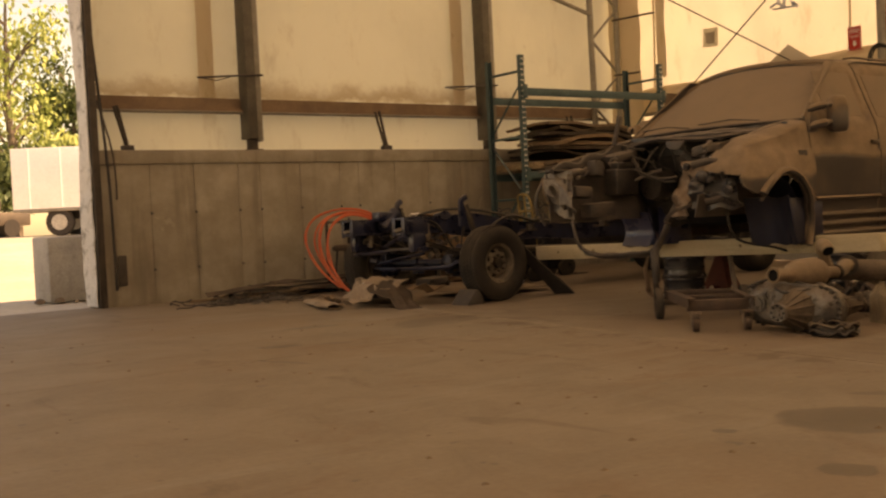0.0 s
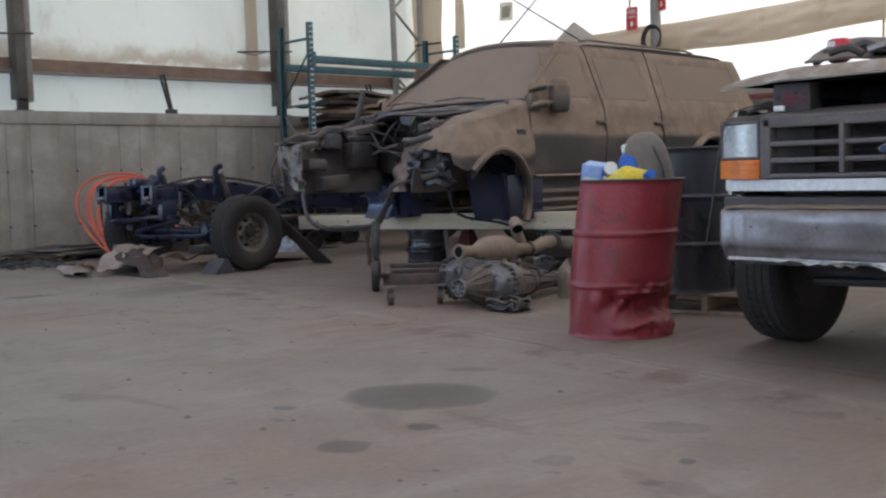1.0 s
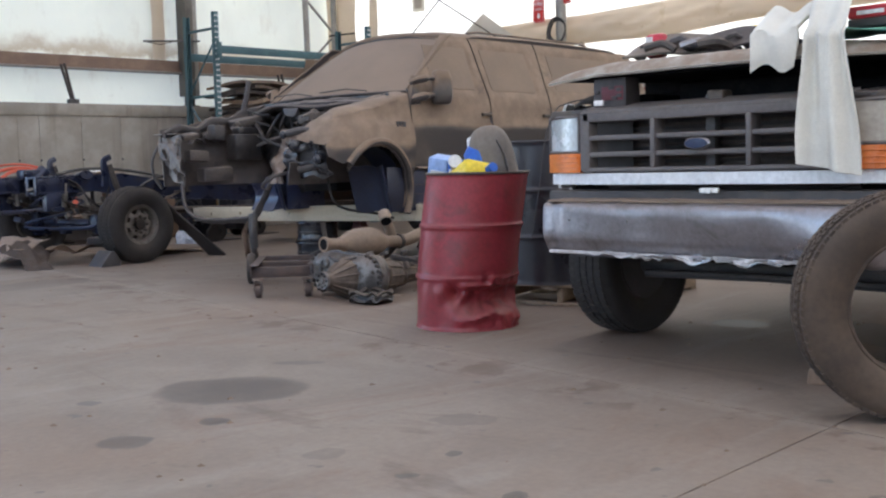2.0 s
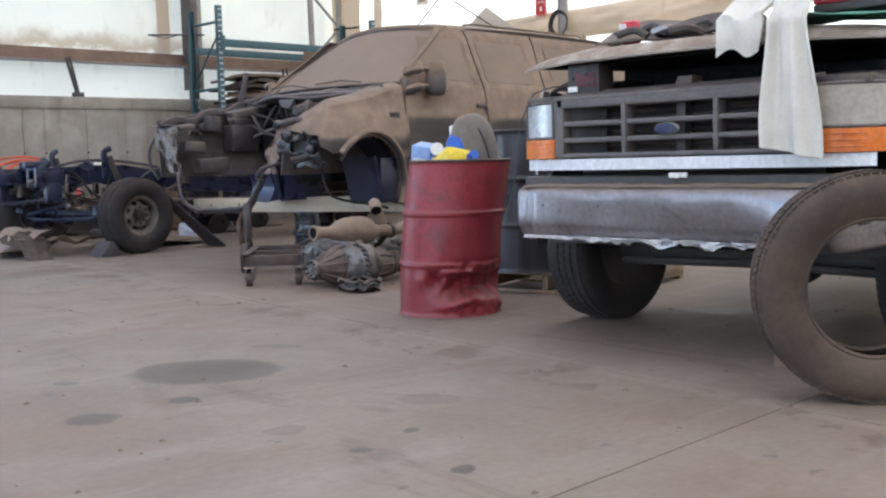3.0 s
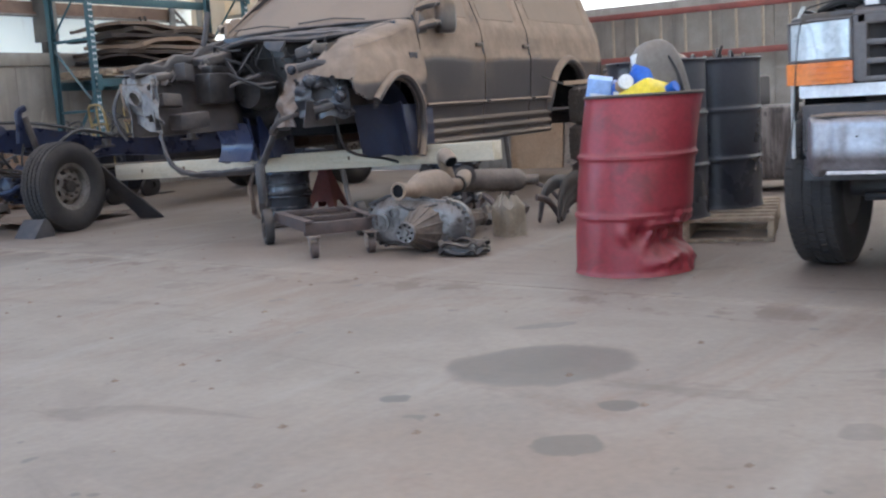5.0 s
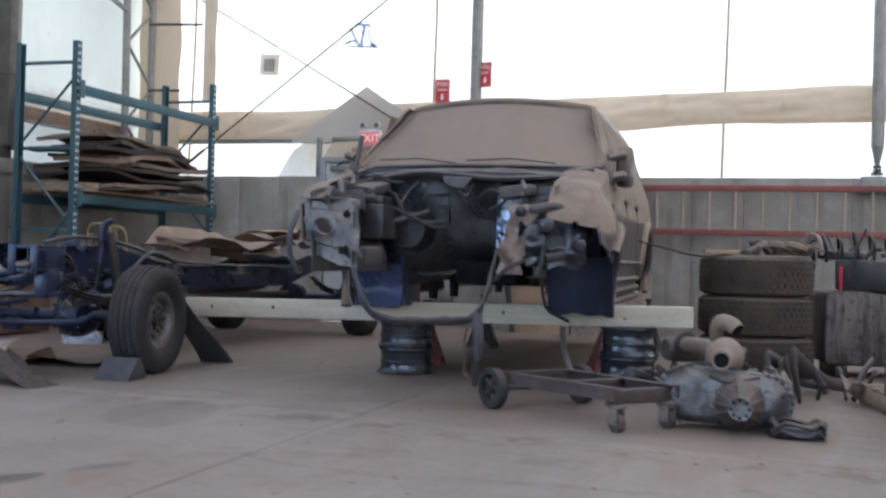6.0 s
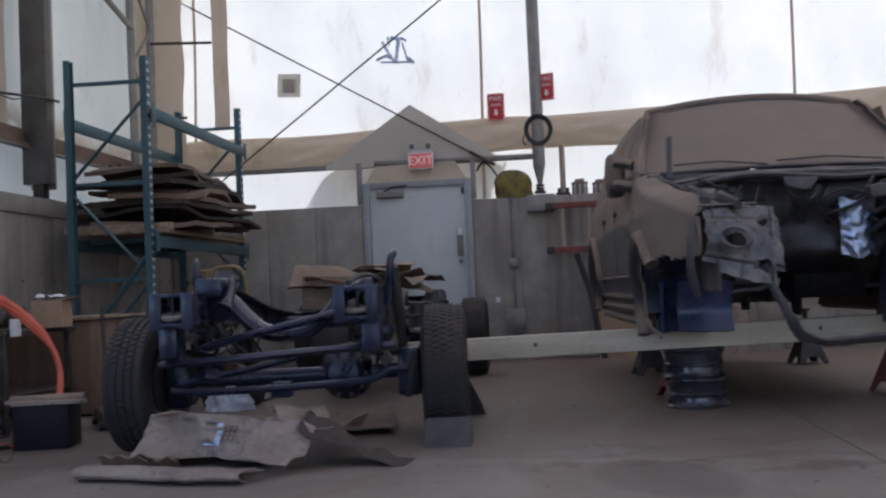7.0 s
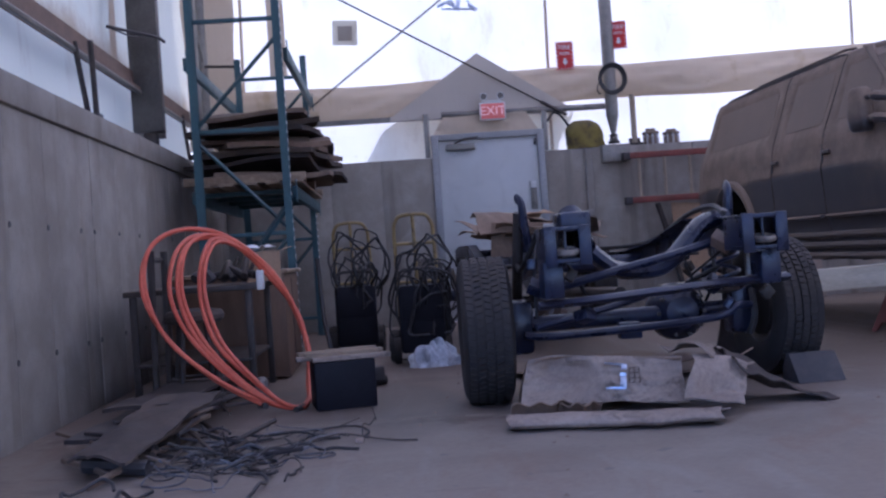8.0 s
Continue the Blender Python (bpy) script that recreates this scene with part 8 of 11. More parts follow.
def scrap_on_tyres():
    e = empty("bracket_scrap", pose(9.62, 4.36, 1.0), "dusty brake parts and brackets heaped on the tyres", "scrap metal")
    rg = random.Random(23)
    for k in range(18):
        bm = bm_new()
        p = Vector((rg.uniform(-0.2, 0.2), rg.uniform(-0.36, 0.14), 0.02))
        if k % 3:
            q = p + Vector((rg.uniform(-0.1, 0.1), rg.uniform(-0.18, 0.18), rg.uniform(0.0, 0.07)))
            tube(bm, [p, (p + q) / 2 + Vector((0, 0, rg.uniform(0.02, 0.06))), q], rg.uniform(0.012, 0.026), 7, ru=0.7, smooth=3)
        else:
            w = rg.uniform(0.03, 0.07)
            box(bm, p.x - w, p.x + w, p.y - w, p.y + w * 1.3, 0.0, rg.uniform(0.04, 0.10), 0.012)
            lumps(bm, 0.012, 16.0)
        part("fitting", bm, rg.choice((M_DUSTMETAL, M_RUSTSHEET, M_DARKSTEEL, M_DUSTMETAL)), e)
    for y in (-0.10, -0.22):
        bm = bm_new()
        lathe(bm, [(0.04, 0.0), (0.10, 0.0), (0.10, 0.035), (0.06, 0.05), (0.04, 0.05)], 20, Matrix.Translation((-0.12, y, 0.05)) @ Euler((0.2, 0.15, 0)).to_matrix().to_4x4(), True)
        part("brake_hub", bm, M_DUSTMETAL, e)
    e = empty("carton_lid", pose(9.55, 4.72, 1.0, 0, 0, 12), "small flat cardboard lid on the tyres", "carton")
    bm = bm_new()
    box(bm, -0.09, 0.09, -0.14, 0.14, 0.0, 0.035, 0.004)
    part("lid", bm, M_CARD, e)
    e = empty("wire_lead", pose(0, 0, 0), "thin black lead running from the tyres to the car body", "cable")
    bm = bm_new()
    tube(bm, [(9.7, 4.55, 1.02), (9.9, 4.9, 0.98), (10.2, 5.3, 1.06), (10.6, 5.7, 1.16)], 0.008, 6, smooth=5)
    part("lead", bm, M_BLACKHOSE, e)


scrap_on_tyres()


def grey_tank():
    e = empty("fuel_tank", pose(10.2, 3.3, 0.0, 0, 0, 10), "streaked grey steel tank lying beyond the tyres", "tank")
    bm = bm_new()
    box(bm, -0.35, 0.35, -0.65, 0.65, 0.10, 0.72, 0.06)
    part("tank", bm, surf("streaked_grey_steel", (0.060, 0.044, 0.036), (0.20, 0.165, 0.14), 4, 0.65, 0.3, 0.35, stretch=(4, 4, 0.5), dirt=0.9), e)
    for y in (-0.5, 0.5):
        bm = bm_new()
        box(bm, -0.3, 0.3, y - 0.05, y + 0.05, 0.0, 0.10, 0.01)
        part("skid", bm, M_DARKSTEEL, e)
    e = empty("engine_block", pose(10.05, 3.52, 0.72, 0, 0, -20), "greasy black engine parts piled on the tank", "engine part")
    rg = random.Random(17)
    bm = bm_new()
    box(bm, -0.2, 0.2, -0.22, 0.24, 0.0, 0.26, 0.03)
    lumps(bm, 0.02, 9.0)
    part("block", bm, M_BLACK, e)
    bm = bm_new()
    box(bm, -0.16, 0.10, 0.05, 0.40, 0.26, 0.34, 0.02)
    lumps(bm, 0.03, 8.0)
    part("head", bm, M_BAYDARK, e)
    for k in range(5):
        bm = bm_new()
        y = -0.2 + 0.13 * k
        tube(bm, [(-0.14, y, 0.24), (-0.18, y - 0.01, 0.36 + 0.03 * (k % 2)), (-0.09, y + 0.05, 0.44 + 0.03 * (k % 3)), (0.05, y + 0.08, 0.3)], 0.014, 8, smooth=4)
        part("hose", bm, M_BLACKHOSE, e)
    for k in range(16):
        bm = bm_new()
        p = Vector((rg.uniform(-0.22, 0.0), rg.uniform(-0.2, 0.55), rg.uniform(0.22, 0.36)))
        q = p + Vector((rg.uniform(-0.06, 0.06), rg.uniform(-0.14, 0.14), rg.uniform(-0.12, 0.16)))
        tube(bm, [p, (p + q) / 2 + Vector((rg.uniform(-0.04, 0.02), 0, rg.uniform(-0.03, 0.05))), q], rg.uniform(0.008, 0.022), 6, smooth=3)
        part("fitting", bm, rg.choice((M_DARKSTEEL, M_RUSTSHEET, M_ALUDARK, M_BLACK, M_DUSTMETAL)), e)
    bm = bm_new()
    box(bm, -0.225, -0.2, 0.16, 0.185, -0.05, 0.2, 0.005)
    part("lever", bm, M_REDPLASTIC, e)
    bm = bm_new()
    tube(bm, [(-0.2, 0.34, 0.30), (-0.22, 0.36, 0.44), (-0.16, 0.46, 0.46), (-0.12, 0.50, 0.36)], 0.035, 8, ru=0.5, smooth=3)
    part("bracket", bm, M_CARDLIGHT, e, "pale curved bracket")
    bm = bm_new()
    tube(bm, [(-0.24, 0.10, 0.10), (-0.22, 0.05, 0.34), (-0.2, -0.02, 0.52)], 0.012, 6)
    part("rod", bm, M_DARKSTEEL, e)


grey_tank()


def dolly():
    """Low steel cart on two iron wheels and two casters."""
    a, b = Vector((6.89, 5.66, 0)), Vector((6.26, 4.955, 0))
    d = (b - a)
    turn = math.degrees(math.atan2(d.y, d.x))
    e = empty("dolly", pose(a.x, a.y, 0, 0, 0, turn), "low rusty steel cart with two iron wheels and casters", "cart")
    L = d.length
    for s in (-1, 1):
        bm = bm_new()
        ya, yb = s * 0.27, s * 0.225
        d2 = Vector((L + 0.12, yb - ya, 0.02))
        slab(bm, [(0, -0.035), (d2.length, -0.035), (d2.length, 0.035), (0, 0.035)], (-0.06, ya, 0.185), d2, (0, 0, 1), 0.008)
        slab(bm, [(0, 0), (d2.length, 0), (d2.length, 0.05), (0, 0.05)], (-0.06, ya - (0.05 if s > 0 else 0), 0.212), d2, (0, 1, 0), 0.008)
        part("side_rail", bm, M_RUSTDARK, e)
        bm = bm_new()
        lathe(bm, [(0.085, -0.03), (0.118, -0.03), (0.125, -0.015), (0.125, 0.015), (0.118, 0.03), (0.085, 0.03)], 28, Matrix.Translation((0, s * 0.335, 0.125)) @ Matrix.Rotation(radians(90), 4, "X"), True)
        w = part("wheel", bm, M_RUBBER, e)
        bm = bm_new()
        cyl(bm, (0, s * 0.335 - 0.035, 0.125), (0, s * 0.335 + 0.035, 0.125), 0.03, n=12)
        for k in range(5):
            t = 2 * math.pi * k / 5
            tube(bm, [(0, s * 0.335, 0.125), (0.09 * math.cos(t), s * 0.335, 0.125 + 0.09 * math.sin(t))], 0.016, 6)
        part("spokes", bm, M_DARKSTEEL, w)
        # caster
        bm = bm_new()
        cyl(bm, (L + 0.02, s * 0.18 - 0.02, 0.052), (L + 0.02, s * 0.18 + 0.02, 0.052), 0.05, n=18)
        c = part("caster", bm, M_RUSTDARK, e)
        bm = bm_new()
        box(bm, L - 0.02, L + 0.05, s * 0.18 - 0.032, s * 0.18 - 0.024, 0.04, 0.13, 0.003)
        box(bm, L - 0.02, L + 0.05, s * 0.18 + 0.024, s * 0.18 + 0.032, 0.04, 0.13, 0.003)
        box(bm, L - 0.04, L + 0.06, s * 0.18 - 0.04, s * 0.18 + 0.04, 0.13, 0.145, 0.003)
        part("fork", bm, M_RUSTSHEET, c)
    for x, h in ((0.0, 0.25), (L * 0.55, 0.23), (L, 0.215)):
        bm = bm_new()
        tall = 0.07 if x == L else 0.03
        box(bm, x - 0.012, x + 0.012, -h - 0.02, h + 0.02, 0.215 - tall, 0.222, 0.003)
        box(bm, x - 0.05, x - 0.012, -h, h, 0.212, 0.222, 0.003)
        part("cross_bar", bm, M_RUSTDARK, e)
    bm = bm_new()
    cyl(bm, (0, -0.37, 0.125), (0, 0.37, 0.125), 0.018, n=8)
    part("axle", bm, M_DARKSTEEL, e)
    bm = bm_new()
    tube(bm, [(-0.02, 0.28, 0.18), (-0.10, 0.27, 0.32), (-0.10, 0.25, 0.48)], 0.02, 6, smooth=3)
    part("handle_stub", bm, M_DARKSTEEL, e)


dolly()


def capsule(n, ya, za, ra, yb, zb, rb, k):
    """Outline of two circles joined by their tangents, shrunk by k about its middle."""
    my, mz, out = (ya + yb) / 2, (za + zb) / 2, []
    for i in range(n):
        a = 2 * math.pi * i / n
        c, s = math.cos(a), math.sin(a)
        y, z = (ya + ra * c, za + ra * s) if c < 0 else (yb + rb * c, zb + rb * s)
        out.append((my + (y - my) * k, mz + (z - mz) * k))
    return out


def gearbox():
    """Transfer case on its side: chain case with a bolted rim, ribbed tail with an output flange, adapter bell behind."""
    e = empty("gearbox", pose(6.50, 4.45, 0.0, 0, 0, 3), "grimy alloy transfer case lying on the slab beside the cart", "gearbox")
    rg = random.Random(41)
    dims = (-0.14, 0.165, 0.150, 0.30, 0.185, 0.155)

    def loft(rows, n=44):
        bm = bm_new()
        rings = [[bm.verts.new((x, y, max(z, 0.004))) for y, z in capsule(n, *dims, k)] for x, k in rows]
        for a, b in zip(rings, rings[1:]):
            bridge(bm, a, b)
        bm.faces.new(rings[0])
        bm.faces.new(rings[-1][::-1])
        return bm

    bm = loft([(-0.075, 0.62), (-0.07, 0.70), (-0.045, 0.80), (-0.02, 0.90), (0.0, 0.93), (0.004, 1.0), (0.05, 1.0), (0.055, 0.94), (0.12, 0.90), (0.16, 0.78)])
    lumps(bm, 0.012, 11.0)
    case = part("chain_case", bm, M_ALUDARK, e)
    for i, (y, z) in enumerate(capsule(22, *dims, 0.965)):
        bm = bm_new()
        cyl(bm, (-0.022, y, max(z, 0.02)), (0.01, y, max(z, 0.02)), 0.013, n=6)
        part("rim_bolt", bm, M_DARKSTEEL, case)
    bm = bm_new()
    for i in range(9):
        y = -0.10 + 0.05 * i
        tube(bm, [(-0.055, y, 0.08 + 0.01 * i), (-0.078 - 0.006 * (i % 2), y + 0.02, 0.17), (-0.05, y + 0.03, 0.27)], 0.008, 5, smooth=2)
    part("case_rib", bm, M_ALUDARK, case)
    for y, z, r in ((0.30, 0.19, 0.062), (0.20, 0.25, 0.035), (0.38, 0.13, 0.03), (0.10, 0.10, 0.03)):
        bm = bm_new()
        lathe(bm, [(0.0, 0.012), (r * 0.6, 0.012), (r * 0.62, 0.004), (r * 0.8, 0.004), (r * 0.82, 0.014), (r, 0.012), (r * 1.05, -0.03)], 24, Matrix.Translation((-0.078, y, z)) @ Matrix.Rotation(radians(-90), 4, "Y"))
        part("boss", bm, M_ALUDARK, case)
    # ribbed tail housing and output flange
    cy, cz = 0.0, 0.155
    bm = bm_new()
    lathe(bm, [(0.0, 0.235), (0.036, 0.235), (0.042, 0.21), (0.050, 0.19), (0.085, 0.13), (0.115, 0.07), (0.135, 0.03), (0.142, 0.0), (0.0, 0.0)], 32, Matrix.Translation((-0.045, cy, cz)) @ Matrix.Rotation(radians(-90), 4, "Y"))
    lumps(bm, 0.008, 12.0)
    tail = part("tail_housing", bm, M_CASTBROWN, e)
    bm = bm_new()
    for i in range(13):
        a = 2 * math.pi * i / 13
        c, sn = math.cos(a), math.sin(a)
        tube(bm, [(-0.055, cy + 0.142 * c, cz + 0.142 * sn), (-0.13, cy + 0.108 * c, cz + 0.108 * sn), (-0.23, cy + 0.052 * c, cz + 0.052 * sn)], [0.011, 0.010, 0.007], 5)
    part("tail_rib", bm, M_CASTBROWN, tail)
    bm = bm_new()
    lathe(bm, [(0.0, 0.02), (0.020, 0.02), (0.022, 0.008), (0.042, 0.008), (0.060, 0.014), (0.064, 0.006), (0.064, -0.008), (0.0, -0.01)], 30, Matrix.Translation((-0.288, cy, cz)) @ Matrix.Rotation(radians(-90), 4, "Y"))
    flange = part("output_flange", bm, M_ALUDARK, e, "worn output flange with bolt holes")
    # dark discs stand for the shade in the bolt holes
    for i in range(8):
        a = 2 * math.pi * i / 8
        bm = bm_new()
        cyl(bm, (-0.303, cy + 0.046 * math.cos(a), cz + 0.046 * math.sin(a)), (-0.292, cy + 0.046 * math.cos(a), cz + 0.046 * math.sin(a)), 0.008, n=8)
        part("bolt_hole", bm, M_SHADEBLACK, flange)
    # long output housing behind the case
    q = Vector((1.0, 0.19, -0.06)).to_track_quat("Z", "Y").to_matrix().to_4x4()
    m = Matrix.Translation((0.10, -0.05, 0.150)) @ q
    bm = bm_new()
    lathe(bm, [(0.0, 0.0), (0.118, 0.0), (0.122, 0.05), (0.138, 0.07), (0.138, 0.10), (0.122, 0.12), (0.112, 0.22), (0.094, 0.33), (0.082, 0.36), (0.096, 0.37), (0.096, 0.40), (0.070, 0.42), (0.056, 0.60), (0.050, 0.78), (0.064, 0.79), (0.064, 0.84), (0.034, 0.85), (0.034, 0.90), (0.0, 0.90)], 32, m)
    lumps(bm, 0.012, 10.0)
    bell = part("output_housing", bm, M_CASTBROWN, e)
    bm = bm_new()
    for i in range(10):
        a = 2 * math.pi * i / 10
        tube(bm, [m @ Vector((0.122 * math.cos(a), 0.122 * math.sin(a), 0.12)), m @ Vector((0.098 * math.cos(a), 0.098 * math.sin(a), 0.33))], 0.009, 5)
        tube(bm, [m @ Vector((0.074 * math.cos(a), 0.074 * math.sin(a), 0.42)), m @ Vector((0.052 * math.cos(a), 0.052 * math.sin(a), 0.76))], 0.006, 5)
    part("housing_rib", bm, M_CASTBROWN, bell)
    # wavy sump gasket and pan hanging from the case
    for k, (dz, m) in enumerate(((0.075, M_DARKSTEEL), (0.03, M_BAYDARK))):
        bm = bm_new()
        pts = []
        for i in range(40):
            a = 2 * math.pi * i / 40
            pts.append((-0.12 + 0.10 * math.copysign(abs(math.cos(a)) ** 0.5, math.cos(a)), -0.30 + 0.13 * math.copysign(abs(math.sin(a)) ** 0.5, math.sin(a)), dz + 0.012 * math.sin(7 * a + k)))
        tube(bm, pts, 0.014, 6, closed=True, ru=1.3, rw=0.8)
        part("sump_rim", bm, m, e)
    bm = bm_new()
    box(bm, -0.205, -0.035, -0.41, -0.19, 0.006, 0.062, 0.02)
    lumps(bm, 0.012, 14.0)
    part("sump", bm, M_BAYDARK, e)
    bm = bm_new()
    tube(bm, [(-0.05, 0.40, 0.30), (-0.02, 0.22, 0.36), (0.02, 0.02, 0.33), (0.06, -0.16, 0.28)], 0.009, 6, smooth=4)
    tube(bm, [(-0.08, 0.16, 0.30), (-0.10, 0.06, 0.27), (-0.06, -0.10, 0.30)], 0.007, 6, smooth=4)
    part("vent_hose", bm, M_BLACKHOSE, e)
    for k in range(14):
        bm = bm_new()
        w, d, hh = rg.uniform(0.012, 0.035), rg.uniform(0.01, 0.03), rg.uniform(0.01, 0.03)
        box(bm, -w, w, -d, d, -hh, hh, 0.005)
        a = rg.uniform(0.2, math.pi - 0.2)
        o = part("case_lug", bm, rg.choice((M_ALUDARK, M_CASTBROWN, M_DARKSTEEL)), e)
        x = rg.uniform(0.0, 0.36)
        o.matrix_local = Matrix.Translation((x, -0.07 - 0.2 * x + 0.145 * math.cos(a), 0.165 + 0.145 * math.sin(a))) @ Euler((a - math.pi / 2, rg.uniform(-0.3, 0.3), rg.uniform(-0.6, 0.6))).to_matrix().to_4x4()


gearbox()


def exhaust():
    """Catalyst lying over the gearbox, its outlet running back to a flange and a second can."""
    e = empty("exhaust_pipe", pose(6.61, 4.54, 0.0), "dust-covered exhaust with catalyst, pipes and muffler on the slab", "exhaust")
    m = Matrix.Translation((0, 0, 0.385)) @ Euler((0, radians(92), 0)).to_matrix().to_4x4()
    bm = bm_new()
    lathe(bm, [(0.042, -0.26), (0.042, -0.16), (0.050, -0.13), (0.082, -0.07), (0.104, 0.0), (0.110, 0.06), (0.108, 0.15), (0.095, 0.21), (0.060, 0.27), (0.044, 0.30), (0.042, 0.36)], 32, m)
    lumps(bm, 0.006, 9.0)
    part("catalyst", bm, M_DUSTMETAL, e)
    bm = bm_new()
    lathe(bm, [(0.040, -0.30), (0.054, -0.30), (0.056, -0.285), (0.046, -0.265), (0.043, -0.24), (0.039, -0.24)], 20, m, True)
    part("inlet_pipe", bm, M_DUSTMETAL, e)
    # black disc: the shade inside the inlet, painted flat
    bm = bm_new()
    lathe(bm, [(0.0, -0.275), (0.041, -0.28), (0.041, -0.298)], 20, m)
    part("pipe_mouth", bm, M_SHADEBLACK, e)
    bm = bm_new()
    tube(bm, [(0.34, 0.0, 0.374), (0.46, 0.01, 0.365), (0.62, 0.07, 0.375), (0.82, 0.19, 0.385), (1.02, 0.29, 0.375)], [0.042, 0.044, 0.048, 0.05, 0.05], 16, smooth=5)
    part("outlet_pipe", bm, M_DUSTMETAL, e)
    q = Vector((0.86, 0.5, -0.05)).to_track_quat("Z", "Y").to_matrix().to_4x4()
    bm = bm_new()
    lathe(bm, [(0.046, -0.012), (0.080, -0.012), (0.080, 0.012), (0.046, 0.012)], 20, Matrix.Translation((1.02, 0.29, 0.375)) @ q, True)
    part("flange", bm, M_DARKSTEEL, e)
    q = Vector((0.62, -0.78, -0.06)).to_track_quat("Z", "Y").to_matrix().to_4x4()
    bm = bm_new()
    lathe(bm, [(0.0, -0.02), (0.06, -0.02), (0.076, 0.0), (0.082, 0.03), (0.082, 0.46), (0.07, 0.50), (0.04, 0.53), (0.04, 0.62)], 32, Matrix.Translation((1.10, 0.42, 0.335)) @ q)
    lumps(bm, 0.008, 8.0)
    part("muffler", bm, M_CASTBROWN, e)
    for d in (0.06, 0.42):
        bm = bm_new()
        c = Vector((1.10, 0.42, 0.0)) + Vector((0.62, -0.78, 0.0)) * d
        tube(bm, [(c.x - 0.05, c.y - 0.04, 0.012), (c.x, c.y, 0.24), (c.x + 0.06, c.y + 0.05, 0.012)], 0.02, 6, smooth=3)
        part("hanger", bm, M_RUSTDARK, e)
    bm = bm_new()
    tube(bm, [(0.42, 0.05, 0.39), (0.37, 0.065, 0.51), (0.32, 0.035, 0.57), (0.275, -0.025, 0.56), (0.25, -0.06, 0.53)], [0.036, 0.042, 0.046, 0.046, 0.044], 16, smooth=4)
    part("stub", bm, M_DUSTMETAL, e)
    # the stub's shaded inside, also painted as a flat disc
    bm = bm_new()
    cyl(bm, (0.252, -0.057, 0.533), (0.248, -0.0645, 0.526), 0.039, n=16)
    part("stub_mouth", bm, M_SHADEBLACK, e)
    bm = bm_new()
    lathe(bm, [(0.043, -0.012), (0.058, -0.012), (0.058, 0.012), (0.043, 0.012)], 18, Matrix.Translation((0.44, 0.006, 0.367)) @ Euler((0, radians(92), 0)).to_matrix().to_4x4(), True)
    part("clamp", bm, M_DARKSTEEL, e)
    bm = bm_new()
    tube(bm, [(0.38, 0.34, 0.04), (0.40, 0.26, 0.14), (0.42, 0.12, 0.28), (0.42, 0.03, 0.35)], 0.034, 10, smooth=3)
    part("support_pipe", bm, M_DARKSTEEL, e)


exhaust()


def torn_bottle():
    e = empty("cut_bottle", pose(7.22, 4.27, 0, 0, 0, 20), "cloudy plastic jug cut open, with dark fluid", "jug")
    bm = bm_new()
    n = 28

    def fn(u, v):
        a = 2 * math.pi * u
        r = (0.098 + 0.016 * math.cos(4 * a)) * (1 - 0.45 * smooth_step(0.72, 1.0, v))
        return (r * math.cos(a), r * math.sin(a), (0.27 + 0.05 * noise.noise(Vector((math.cos(a) * 2, math.sin(a) * 2, 1)))) * v)

    g = grid(bm, fn, n, 8)
    bmesh.ops.remove_doubles(bm, verts=bm.verts, dist=0.0004)
    thicken(bm, bm.faces[:], 0.003)
    part("jug", bm, surf("cloudy_plastic", (0.22, 0.17, 0.115), (0.34, 0.28, 0.21), 5, 0.4, 0, 0.1, dust=0.3), e)
    bm = bm_new()
    cyl(bm, (0, 0, 0.012), (0, 0, 0.08), 0.072, n=24)
    part("fluid", bm, M_BLUE, e)


torn_bottle()


